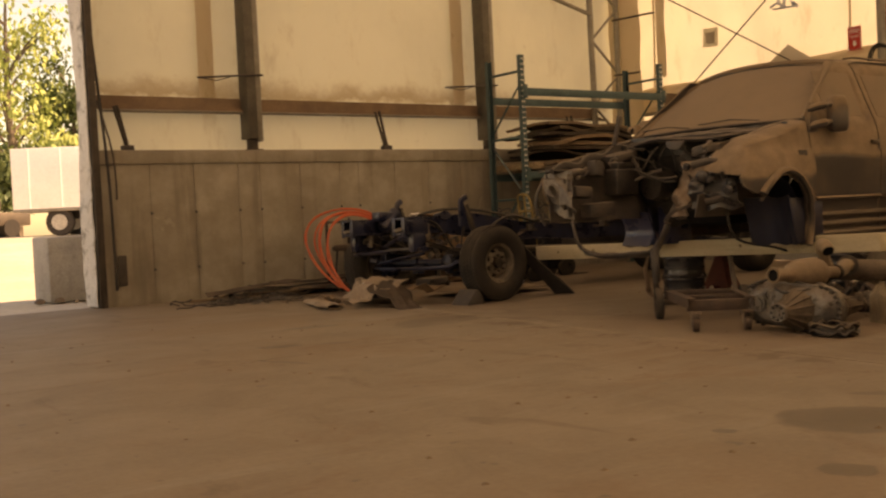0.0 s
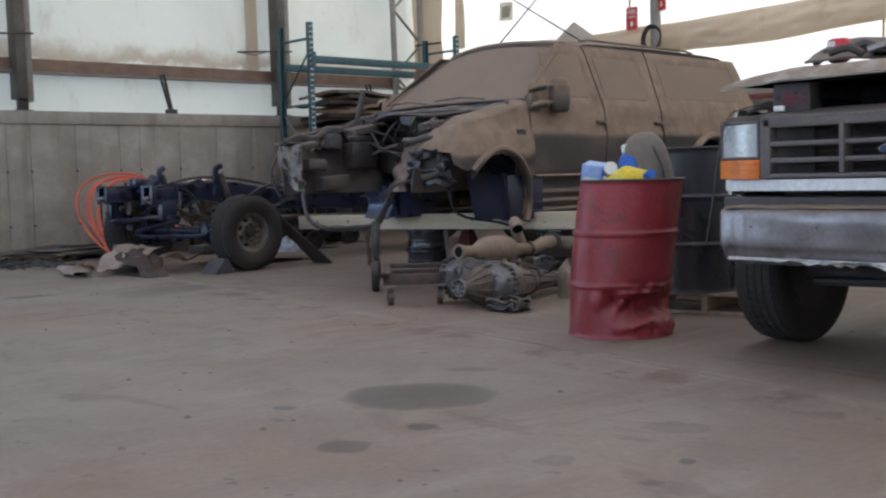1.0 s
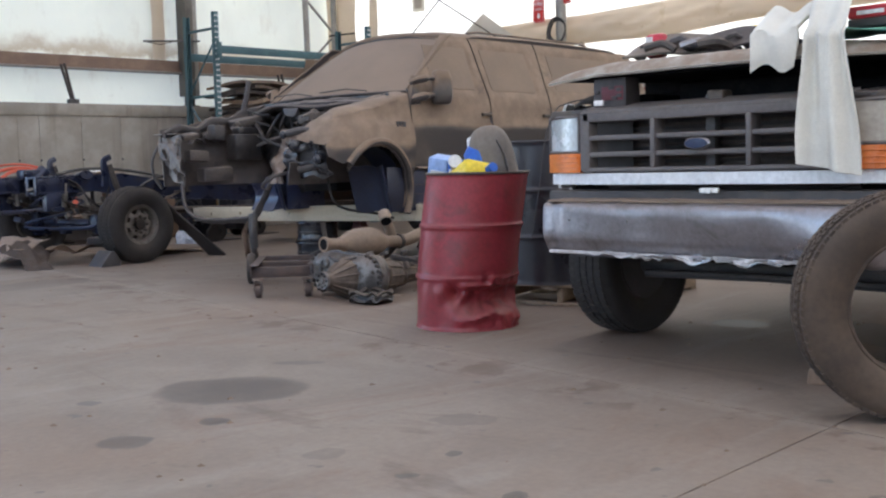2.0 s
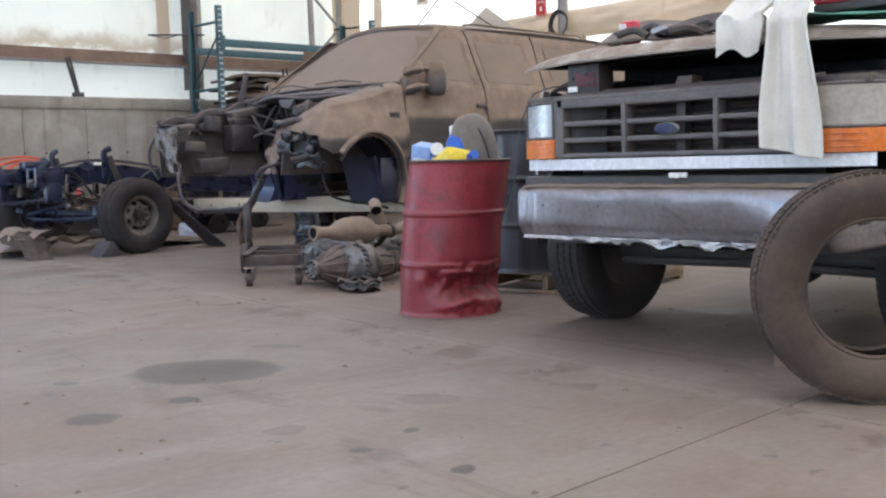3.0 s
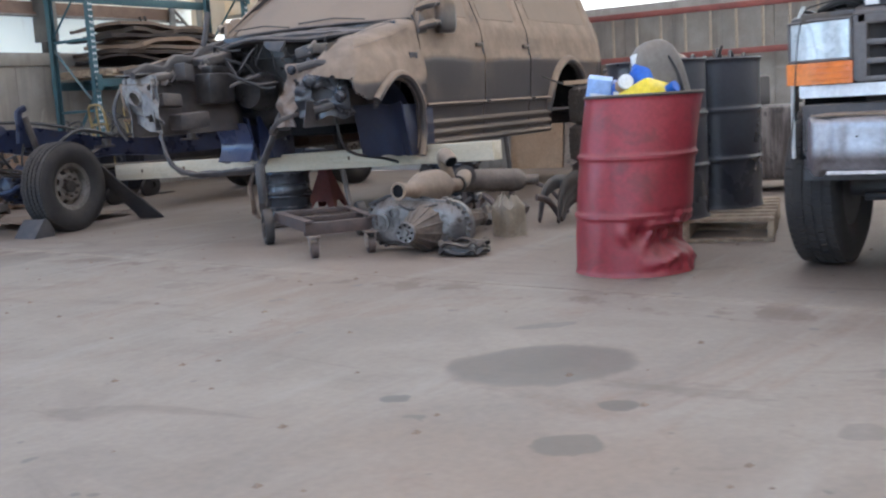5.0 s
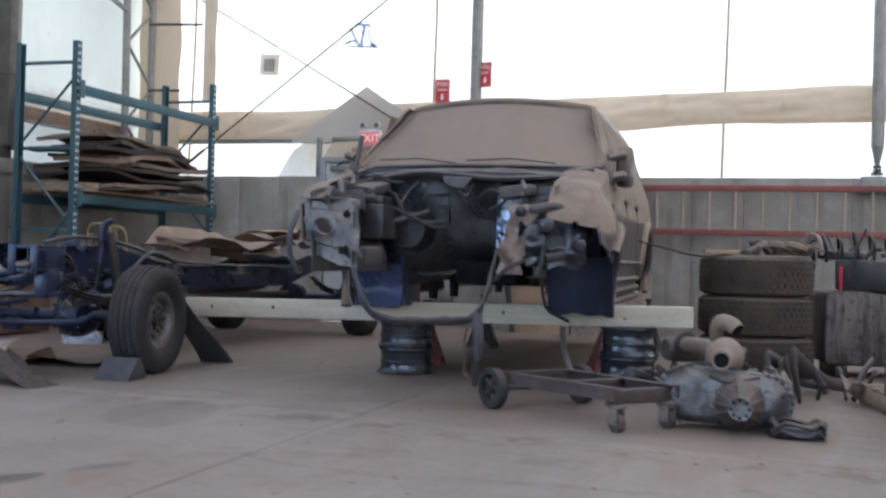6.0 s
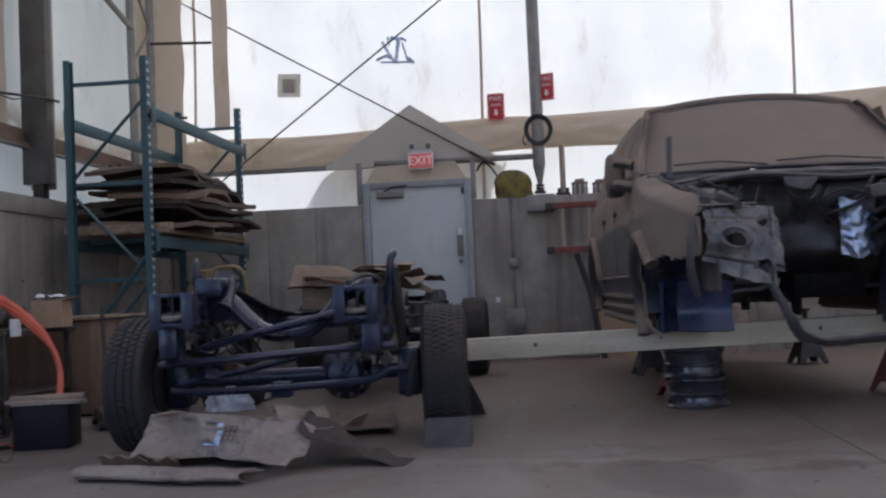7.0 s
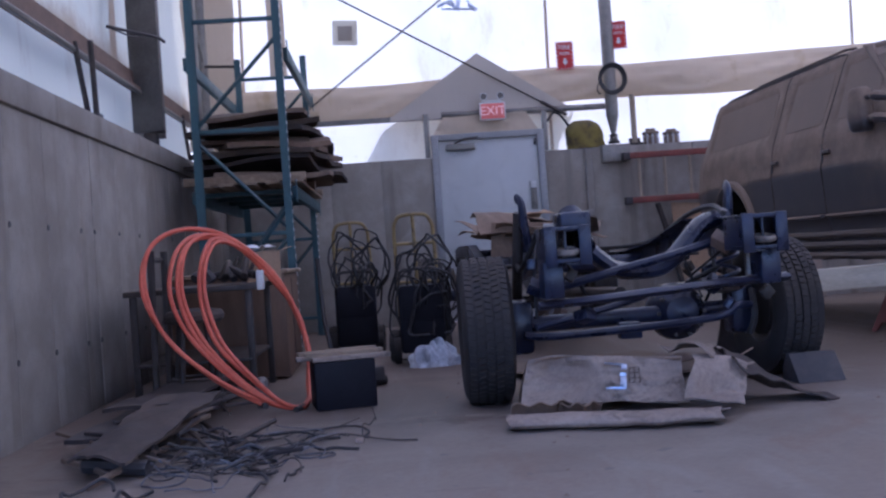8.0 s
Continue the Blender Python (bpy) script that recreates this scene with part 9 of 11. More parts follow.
def floor_scrap():
    """Black plastic trim lying between the gearbox and the tyres."""
    e = empty("bent_trim", pose(8.15, 4.0, 0, 0, 0, 25), "bent black plastic trim and brackets on the slab", "car part")
    rg = random.Random(29)
    for k in range(5):
        bm = bm_new()
        o = Vector((rg.uniform(-0.15, 0.2), rg.uniform(-0.1, 0.15), 0))
        tube(bm, [o + Vector(q) for q in ((-0.3, 0.3, 0.04), (-0.1, 0.25, 0.14 + 0.03 * k), (0.2, 0.1, 0.18 + 0.03 * k), (0.35, -0.2, 0.10), (0.3, -0.4, 0.05))], [0.03, 0.06, 0.05, 0.05, 0.02], 8, ru=0.35, smooth=4)
        part("trim", bm, M_BLACK if k % 2 else M_DARKMAT, e)
    for k in range(8):
        bm = bm_new()
        p = Vector((rg.uniform(-0.35, 0.35), rg.uniform(-0.35, 0.3), 0.03))
        q = p + Vector((rg.uniform(-0.3, 0.3), rg.uniform(-0.3, 0.3), rg.uniform(0.05, 0.25)))
        tube(bm, [p, (p + q) / 2 + Vector((0, 0, 0.05)), q], rg.uniform(0.012, 0.03), 7, ru=0.6, smooth=3)
        part("bracket", bm, rg.choice((M_BLACK, M_DARKSTEEL, M_RUSTDARK)), e)
    bm = bm_new()
    g = grid(bm, lambda u, v: (-0.30 + 0.16 * u, -0.30 + 0.2 * v, 0.03 + 0.12 * v + 0.05 * math.sin(5 * u + 3 * v)), 8, 8)
    thicken(bm, g, 0.006)
    part("cut_panel", bm, M_CARDLIGHT, e, "pale cut plastic panel")
    e = empty("bracket_pile", pose(7.9, 5.0, 0, 0, 0, 0), "dark brackets and hoses piled by the rims", "scrap metal")
    for k in range(9):
        bm = bm_new()
        p = Vector((rnd(-0.3, 0.3), rnd(-0.3, 0.3), 0.03))
        tube(bm, [p, p + Vector((rnd(-.15, .15), rnd(-.15, .15), rnd(0.05, 0.2))), p + Vector((rnd(-.3, .3), rnd(-.3, .3), 0.03))], rnd(0.015, 0.04), 7, smooth=4)
        part("bracket", bm, M_BLACK if k % 2 else M_RUSTDARK, e)
    bm = bm_new()
    box(bm, -0.05, 0.10, -0.30, -0.14, 0.0, 0.12, 0.006)
    part("carton", bm, M_CARD, e)


floor_scrap()


# ---- the north-east corner: rack, door, desk, hoses ----
def pallet_rack():
    e = empty("pallet_rack", pose(0, 0, 0), "teal steel pallet rack holding dusty flattened sheets", "pallet rack")
    XL, XR, YF, YB, H = 10.24, 13.15, 11.64, 12.44, 3.18
    for x in (XL, XR):
        for y in (YF, YB):
            bm = bm_new()
            for dx0, dx1, dy0, dy1 in ((-0.04, 0.04, -0.003, 0.003), (-0.04, -0.034, 0.003, 0.06), (0.034, 0.04, 0.003, 0.06)):
                s = 1 if y == YF else -1
                ya, yb = sorted((y + s * dy0, y + s * dy1))
                box(bm, x + dx0, x + dx1, ya, yb, 0.0, H)
            post = part("upright", bm, M_RACK, e)
            bm = bm_new()
            for k in range(40):
                z = 0.12 + 0.077 * k
                yy = y - 0.0045 if y == YF else y + 0.0045
                for sx in (-0.017, 0.017):
                    box(bm, x + sx - 0.007, x + sx + 0.007, yy - 0.0012, yy + 0.0012, z - 0.014, z + 0.014)
            tagged(part("keyhole", bm, M_WHITEMARK if y == YF else M_BLACK, post, "worn pale keyhole slots"), "", "", "", "stuff")
            bm = bm_new()
            box(bm, x - 0.07, x + 0.07, y - 0.05, y + 0.05, 0.0, 0.012, 0.002)
            part("foot_plate", bm, M_RACK, e)
        for z in (0.2, 1.1, 2.0, 2.95):
            bm = bm_new()
            box(bm, x - 0.015, x + 0.015, YF + 0.06, YB - 0.06, z - 0.018, z + 0.018, 0.003)
            part("tie", bm, M_RACK, e)
        for za, zb in ((0.25, 1.05), (1.9, 1.15), (2.05, 2.78)):
            bm = bm_new()
            tube(bm, [(x, YF + 0.05, zb), (x, YB - 0.05, za)], 0.018, 4)
            part("diagonal", bm, M_RACK, e)
    for y, zt in ((YF - 0.03, 2.70), (YB + 0.03, 2.66), (YF - 0.03, 1.50), (YB + 0.03, 1.50)):
        bm = bm_new()
        box(bm, XL + 0.04, XR - 0.04, y - 0.022, y + 0.022, zt - 0.11, zt, 0.004)
        beam = part("beam", bm, M_RACK, e)
        for x in (XL, XR):
            bm = bm_new()
            box(bm, x - 0.045, x + 0.045, y - 0.026, y - 0.02, zt - 0.15, zt + 0.05, 0.002)
            part("clip", bm, M_RACK, beam)
    for k in range(4):
        bm = bm_new()
        x = XL + 0.5 + 0.7 * k
        box(bm, x - 0.04, x + 0.04, YF - 0.02, YB + 0.02, 1.47, 1.51, 0.003)
        part("deck_bar", bm, M_RACK, e)
    # knee brace under the shelf
    bm = bm_new()
    tube(bm, [(XL, YF - 0.02, 1.4), (XL - 0.02, YB, 0.35)], 0.028, 4)
    part("knee_brace", bm, M_RACK, e)


pallet_rack()


def rack_stack():
    """Flattened cartons and mats lying unevenly on the rack shelf."""
    z = 1.53
    e = empty("board", pose(11.65, 11.96, z), "reddish timber pallet deck under the stacked sheets", "pallet")
    for k in range(5):
        bm = bm_new()
        box(bm, -1.35, 1.30, -0.42 + 0.2 * k, -0.30 + 0.2 * k, 0.0, 0.025, 0.003)
        part("board", bm, M_PALLET, e)
    for x in (-1.2, 0.0, 1.15):
        bm = bm_new()
        box(bm, x - 0.05, x + 0.05, -0.44, 0.62, 0.026, 0.10, 0.004)
        part("bearer", bm, M_PALLET, e)
    z += 0.105
    k = 0
    while z < 2.16:
        t = rnd(0.04, 0.075)
        f = (z - 1.6) / 0.6
        w, d = rnd(1.8, 2.5) * (1 - 0.34 * f), rnd(1.0, 1.28) * (1 - 0.22 * f)
        bm = bm_new()
        sd = 5.3 * k

        def fn(u, v, w=w, d=d, sd=sd, t=t):
            x, y = (u - 0.5) * w, (v - 0.5) * d
            edge = 0.10 * noise.noise(Vector((x * 1.6, y * 1.6, sd))) + 0.03 * noise.noise(Vector((x * 7, y * 7, sd)))
            sag = -0.08 * smooth_step(0.30, 0.50, abs(u - 0.5)) * (0.55 + 0.45 * math.sin(sd + 3 * v + (2 if u > 0.5 else 0)))
            wave = 0.045 * noise.noise(Vector((x * 1.8, y * 1.8, sd + 9))) + 0.02 * math.sin(4 * x + sd)
            return (x + edge, y + edge, sag * (0.25 + 0.75 * f) + wave)

        g = grid(bm, fn, 30, 14)
        thicken(bm, g, t * 0.7)
        ob = part("flattened_carton", bm, (M_CARDDARK, M_DARKMAT, M_DUSTRUBBER, M_CARDDARK, M_CARDMID)[k % 5], None, "", sharp=30)
        ob.matrix_world = pose(11.65 + rnd(-0.2, 0.15) - 0.2 * f, 11.93 + rnd(-0.06, 0.06), z + t * 0.5 + 0.03, rnd(-2, 2), rnd(-3, 3), rnd(-9, 9))
        tagged(ob, "dusty flattened carton lying in a stack on the rack", "carton", "flattened cartons on the rack")
        z += t
        k += 1


rack_stack()


def text_mesh(body, size, m, material, parent, name="lettering"):
    cu = bpy.data.curves.new(name, "FONT")
    cu.body, cu.size, cu.align_x, cu.align_y, cu.extrude = body, size, "CENTER", "CENTER", 0.001
    tmp = bpy.data.objects.new(name, cu)
    scene.collection.objects.link(tmp)
    bpy.context.view_layer.update()
    me = bpy.data.meshes.new_from_object(tmp.evaluated_get(bpy.context.evaluated_depsgraph_get()))
    bpy.data.objects.remove(tmp)
    bpy.data.curves.remove(cu)
    me.materials.clear()
    me.materials.append(material)
    ob = new(name, me)
    ob.parent = parent
    ob.matrix_local = m
    return ob


FACE_WEST = Matrix(((0, 0, -1, 0), (-1, 0, 0, 0), (0, 1, 0, 0), (0, 0, 0, 1)))


def exit_door():
    e = empty("door_1", pose(X_EAST, 9.575, 0), "grey steel exit door, closed, with a closer and push handle", "door")
    tagged(e, "", "", "", "structure")
    bm = bm_new()
    box(bm, 0.01, 0.055, -0.590, 0.590, 0.006, 2.160, 0.003)
    leaf = part("door_leaf", bm, M_DOOR, e)
    bm = bm_new()
    for a, b, c, d in ((-0.675, -0.592, 0.0, 2.235), (0.592, 0.675, 0.0, 2.235), (-0.592, 0.592, 2.162, 2.235)):
        box(bm, -0.03, 0.16, a, b, c, d, 0.004)
    part("door_frame", bm, M_DOORFRAME, e)
    bm = bm_new()
    for a, b, c, d in ((-0.62, -0.565, 0.0, 2.19), (0.565, 0.62, 0.0, 2.19), (-0.565, 0.565, 2.13, 2.19), (-0.565, 0.565, 0.0, 0.03)):
        box(bm, 0.058, 0.09, a, b, c, d, 0.002)
    part("door_stop", bm, M_DOORFRAME, e)
    bm = bm_new()
    box(bm, -0.06, 0.006, 0.16, 0.50, 2.04, 2.115, 0.008)
    part("closer", bm, M_STEEL, leaf, "grey door closer")
    bm = bm_new()
    tube(bm, [(-0.05, 0.40, 2.12), (-0.12, 0.28, 2.16), (-0.03, 0.12, 2.185)], 0.012, 6)
    part("closer_arm", bm, M_DARKSTEEL, leaf)
    bm = bm_new()
    box(bm, -0.002, 0.008, -0.55, -0.47, 1.28, 1.62, 0.003)
    part("lock_plate", bm, M_STEEL, leaf)
    bm = bm_new()
    box(bm, -0.012, -0.003, -0.545, -0.48, 1.54, 1.62, 0.003)
    part("label", bm, M_WHITEPLASTIC, leaf)
    bm = bm_new()
    tube(bm, [(0.0, -0.505, 1.52), (-0.05, -0.505, 1.50), (-0.055, -0.505, 1.36), (0.0, -0.505, 1.34)], 0.012, 8, smooth=3)
    part("pull_handle", bm, M_STEEL, leaf)
    bm = bm_new()
    cyl(bm, (-0.02, -0.51, 1.22), (0.008, -0.51, 1.22), 0.028, n=16)
    part("deadbolt", bm, M_STEEL, leaf)
    bm = bm_new()
    box(bm, -0.01, 0.008, -0.58, -0.55, 2.05, 2.13, 0.003)
    part("stop", bm, M_BLACK, leaf)
    # lintel flashing and side posts up to the hem
    bm = bm_new()
    for y in (-0.70, 0.72):
        box(bm, 0.02, 0.08, y - 0.03, y + 0.03, 1.98, 2.50, 0.004)
    part("side_post", bm, M_STEEL, e)
    bm = bm_new()
    g = grid(bm, lambda u, v: (0.03 + wob(u * 3, v * 3, 2, 1.5, 0.03), -0.62 + 1.26 * u + (0.16 * (0.5 - u)) * 2 * v, 2.24 + 0.26 * v), 14, 5)
    part("lintel_flap", bm, M_BAND, e, "tan membrane flap above the door")


exit_door()


def exit_sign():
    e = empty("exit_sign", pose(X_EAST - 0.07, 9.50, 2.47), "lit exit sign with twin emergency lamp heads above the door", "exit sign")
    bm = bm_new()
    box(bm, -0.03, 0.03, -0.155, 0.155, -0.105, 0.105, 0.008)
    part("housing", bm, M_WHITEPLASTIC, e)
    bm = bm_new()
    box(bm, -0.034, -0.028, -0.14, 0.14, -0.09, 0.09, 0.003)
    part("face", bm, glow_material("red_face", (0.55, 0.13, 0.10), 0.10), e, "faded red face")
    text_mesh("EXIT", 0.15, Matrix.Translation((-0.036, 0, 0.0)) @ FACE_WEST, glow_material("pale_letters", (0.80, 0.50, 0.45), 0.12), e)
    bm = bm_new()
    box(bm, -0.02, 0.03, -0.12, 0.12, 0.105, 0.13, 0.004)
    part("lamp_bar", bm, M_WHITEPLASTIC, e)
    for y in (-0.10, 0.10):
        bm = bm_new()
        cyl(bm, (-0.05, y, 0.175), (0.02, y, 0.175), 0.045, 0.035, n=18)
        h = part("lamp_head", bm, M_WHITEPLASTIC, e)
        bm = bm_new()
        cyl(bm, (-0.055, y, 0.175), (-0.049, y, 0.175), 0.036, n=18)
        part("lamp_lens", bm, M_GREYPLASTIC, h)


exit_sign()


def fire_sign(m, w, h, name="fire_sign"):
    e = empty(name, m, "red fire extinguisher sign with a white arrow", "sign", "fire signs on the gable")
    bm = bm_new()
    box(bm, 0, 0.004, -w / 2, w / 2, -h / 2, h / 2, 0.001)
    part("plate", bm, M_REDSIGN, e)
    bm = bm_new()
    n = 7
    for k in range(n):
        for y in (-w / 2 + 0.011, w / 2 - 0.011):
            z = -h / 2 + h * (k + 0.5) / n
            slab(bm, [(-0.010, -0.008), (0.010, 0.006), (0.010, 0.020), (-0.010, 0.006)], (-0.0015, y, z), (0, 1, 0), (0, 0, 1), 0.001)
    for k in range(5):
        for z in (-h / 2 + 0.010, h / 2 - 0.010):
            y = -w / 2 + w * (k + 0.5) / 5
            slab(bm, [(-0.012, -0.008), (0.0, -0.008), (0.012, 0.008), (0.0, 0.008)], (-0.0015, y, z), (0, 1, 0), (0, 0, 1), 0.001)
    tagged(part("border_stripe", bm, M_WHITEMARK, e), "", "", "", "stuff")
    text_mesh("FIRE", 0.085 * w / 0.21, Matrix.Translation((-0.003, 0, h * 0.29)) @ FACE_WEST, M_WHITEMARK, e)
    bm = bm_new()
    for k in range(2):
        box(bm, -0.003, -0.001, -w * 0.3, w * 0.3, h * (0.10 - 0.06 * k), h * (0.12 - 0.06 * k))
    part("text_bar", bm, M_WHITEMARK, e)
    bm = bm_new()
    s = h * 0.12
    slab(bm, [(-s * 0.4, s), (s * 0.4, s), (s * 0.4, 0), (s * 0.9, 0), (0, -s), (-s * 0.9, 0), (-s * 0.4, 0)], (-0.001, 0, -h * 0.22), (0, 1, 0), (0, 0, 1), -0.002)
    part("arrow", bm, M_WHITEMARK, e)


fire_sign(pose(X_EAST + 0.10, 8.56, 3.11), 0.21, 0.335)
fire_sign(pose(X_EAST - 0.06, 7.93, 3.29, 0, 0, -14), 0.19, 0.33)


def gable_patches():
    e = empty("vent_patch", pose(X_EAST + 0.22, 11.19, 3.57, 3, 0, 0), "square grey vent patch in the membrane", "vent")
    bm = bm_new()
    grid(bm, lambda u, v: (0.02 + wob(u * 2, v * 2, 1, 1.2, 0.01), 0.3 * (u - 0.5), 0.3 * (v - 0.5)), 6, 6)
    part("patch", bm, M_VENTPATCH, e)
    bm = bm_new()
    grid(bm, lambda u, v: (0.01, 0.17 * (u - 0.5), 0.18 * (v - 0.5) - 0.005), 3, 3)
    for k in range(5):
        box(bm, -0.006, 0.006, -0.085, 0.085, -0.08 + 0.036 * k, -0.07 + 0.036 * k)
    part("grille", bm, M_TARP, e)
    e = empty("tape_patch", pose(X_EAST + 0.24, 9.80, 3.90), "silver tape strips over a tear in the membrane", "patch")
    for k, (y, z, l, a) in enumerate(((0.0, -0.12, 0.40, 3), (0.10, 0.02, 0.30, 62), (-0.02, 0.03, 0.34, 100), (-0.12, 0.0, 0.26, 75), (0.16, -0.04, 0.20, -20), (0.02, 0.19, 0.10, 10), (0.09, 0.16, 0.12, 80), (-0.10, 0.17, 0.09, 30), (-0.18, -0.10, 0.12, 40), (0.05, -0.07, 0.18, 25))):
        bm = bm_new()
        g = grid(bm, lambda u, v: (0.004 * k + wob(u * 4, v * 4, k, 1.7, 0.012), (u - 0.5) * l, (v - 0.5) * (0.024 + 0.012 * (k % 3))), 10, 3)
        thicken(bm, g, 0.003)
        o = part("tape", bm, M_FOIL, e)
        o.matrix_local = Matrix.Translation((0, y, z)) @ Matrix.Rotation(radians(a), 4, "X")


gable_patches()


def post_details():
    e = empty("cable_coil", pose(X_EAST - 0.11, 8.05, 2.76), "coil of black cable hung on the gable post", "cable")
    for k in range(4):
        bm = bm_new()
        r = 0.13 + 0.012 * k
        tube(bm, [(-0.012 * k + 0.01 * math.sin(3 * a), r * math.cos(a), r * 1.1 * math.sin(a)) for a in np.linspace(0, 2 * math.pi, 25)[:-1]], 0.009, 6, closed=True)
        part("loop", bm, M_BLACKHOSE, e)
    bm = bm_new()
    tube(bm, [(0, 0.14, 0), (-0.02, 0.19, -0.1), (-0.02, 0.17, -0.17), (-0.02, 0.15, -0.16)], 0.008, 6, smooth=3)
    part("loose_end", bm, M_BLACKHOSE, e)
    bm = bm_new()
    tube(bm, [(X_EAST + 0.02, 8.12, 2.46), (X_EAST + 0.05, 8.9, 2.47), (X_EAST + 0.05, 10.1, 2.48)], 0.035, 10)
    tagged(part("brace_pipe", bm, M_STEEL, None, kind="structure"), "steel pipe between the door frame and gable post", "pipe")
    e = empty("stub_post", pose(X_EAST + 0.10, 7.78, WALL_B), "thin tan post from the wall to the rolled hem", "post")
    bm = bm_new()
    cyl(bm, (0, 0, 0.0), (0, 0, 0.62), 0.035, n=10)
    part("post", bm, M_TAN, e)
    bm = bm_new()
    box(bm, -0.09, 0.09, -0.09, 0.09, 0.0, 0.03, 0.004)
    for y in (-0.05, 0.05):
        cyl(bm, (0, y, 0.03), (0, y, 0.09), 0.022, n=8)
    part("base", bm, M_DARKSTEEL, e)
    e = empty("tool_bag", pose(X_EAST + 0.10, 8.38, WALL_B), "faded yellow and black tool bag on the wall top", "bag")
    bm = bm_new()

    def bag(u, v):
        a = 2 * math.pi * u
        z = 0.34 * v
        r = 0.95 + 0.12 * noise.noise(Vector((math.cos(a) * 2, math.sin(a) * 2, v * 3)))
        k = math.sqrt(max(0.02, 1 - (max(v - 0.55, 0) / 0.5) ** 2))
        return (0.13 * r * k * math.cos(a), 0.24 * r * k * math.sin(a) + 0.03 * v, z)

    grid(bm, bag, 28, 10)
    part("bag", bm, surf("yellow_black_cloth", (0.22, 0.17, 0.03), (0.06, 0.045, 0.03), 5, 0.9, 0, 0.5, fine=80, dust=0.3), e)
    bm = bm_new()
    tube(bm, [(-0.05, 0.2, 0.28), (-0.06, 0.3, 0.42), (-0.04, 0.38, 0.45), (0.0, 0.45, 0.36)], 0.014, 6, smooth=4)
    part("strap", bm, M_BLACKHOSE, e)
    for y, tall in ((7.58, 0.19), (7.33, 0.17)):
        e = empty("pipe_fitting", pose(X_EAST + 0.10, y, WALL_B), "dull ribbed metal fitting standing on the wall top", "fitting", "fittings on the wall top")
        bm = bm_new()
        lathe(bm, [(0.0, 0), (0.09, 0), (0.09, tall * 0.45), (0.075, tall * 0.5), (0.075, tall * 0.62), (0.10, tall * 0.66), (0.10, tall * 0.8), (0.06, tall * 0.85), (0.06, tall), (0.0, tall)], 18)
        part("body", bm, M_DUSTMETAL, e)
        bm = bm_new()
        for k in range(8):
            a = 2 * math.pi * k / 8
            box(bm, 0.085 * math.cos(a) - 0.012, 0.085 * math.cos(a) + 0.012, 0.085 * math.sin(a) - 0.012, 0.085 * math.sin(a) + 0.012, 0.0, tall * 0.75, 0.004)
        part("rib", bm, M_ALU, e)
    # conduit and switch boxes
    e = empty("conduit", pose(X_EAST, 8.42, 0), "grey electrical conduit with boxes on the wall", "conduit")
    bm = bm_new()
    cyl(bm, (-0.02, 0, 0.3), (-0.02, 0, 1.97), 0.014, n=8)
    part("pipe", bm, M_STEEL, e)
    for z, h in ((1.12, 0.11), (0.35, 0.26)):
        bm = bm_new()
        box(bm, -0.06, -0.003, -0.055 if h < 0.2 else -0.12, 0.055 if h < 0.2 else 0.12, z, z + h, 0.006)
        part("box", bm, M_STEEL, e)
    bm = bm_new()
    box(bm, -0.03, -0.003, 0.19, 0.24, 0.70, 0.76, 0.004)
    part("switch", bm, M_WHITEPLASTIC, e)


post_details()


def ladder():
    """Extension ladder hung level along the wall."""
    e = empty("ladder", pose(X_EAST - 0.16, 0, 0), "red-railed extension ladder hung level along the wall", "ladder")
    y0, y1 = 2.2, 7.92
    for z, off in ((1.83, 0.0), (1.30, 0.0)):
        bm = bm_new()
        box(bm, -0.04, 0.04, y0, y1, z - 0.035, z + 0.035, 0.006)
        part("rail", bm, M_LADDER, e)
        bm = bm_new()
        box(bm, -0.045, 0.045, y1, y1 + 0.09, z - 0.05, z + 0.04, 0.01)
        part("shoe", bm, M_BLACK, e)
    y = y0 + 0.12
    while y < y1 - 0.1:
        bm = bm_new()
        cyl(bm, (0, y, 1.335), (0, y, 1.795), 0.018, n=10)
        part("rung", bm, M_TAN, e)
        y += 0.305
    for y in (3.4, 6.6):
        bm = bm_new()
        box(bm, 0.045, 0.16, y - 0.02, y + 0.02, 1.80, 1.86, 0.004)
        part("hook", bm, M_DARKSTEEL, e)
    e = empty("shelf_bracket", pose(X_EAST - 0.1, 7.55, 0), "dark leaning prop under the ladder end", "prop")
    bm = bm_new()
    tube(bm, [(-0.25, 0.12, 1.24), (-0.2, -0.02, 0.8), (-0.3, -0.15, 0.0)], 0.035, 6)
    part("prop", bm, M_DARKSTEEL, e)
    e = empty("plywood_sheet", pose(X_EAST - 0.28, 7.1, 0, 0, 0, 0), "orange-brown plywood sheet leaning on the wall", "board")
    bm = bm_new()
    slab(bm, [(-0.4, 0), (0.35, 0), (0.35, 1.25), (-0.4, 1.2)], (0, 0, 0), (0, 1, 0), (0.12, 0, 1), 0.02)
    part("sheet", bm, M_CARD, e)
    e = empty("plywood_sheet", pose(X_EAST - 0.30, 6.4, 0, 0, 0, 0), "low pinkish plywood sheet leaning on the wall", "board")
    bm = bm_new()
    slab(bm, [(-0.68, 0), (0.27, 0), (0.27, 0.80), (-0.68, 0.75)], (0, 0, 0), (0, 1, 0), (0.16, 0, 1), 0.02)
    part("sheet", bm, M_CARDLIGHT, e)


ladder()


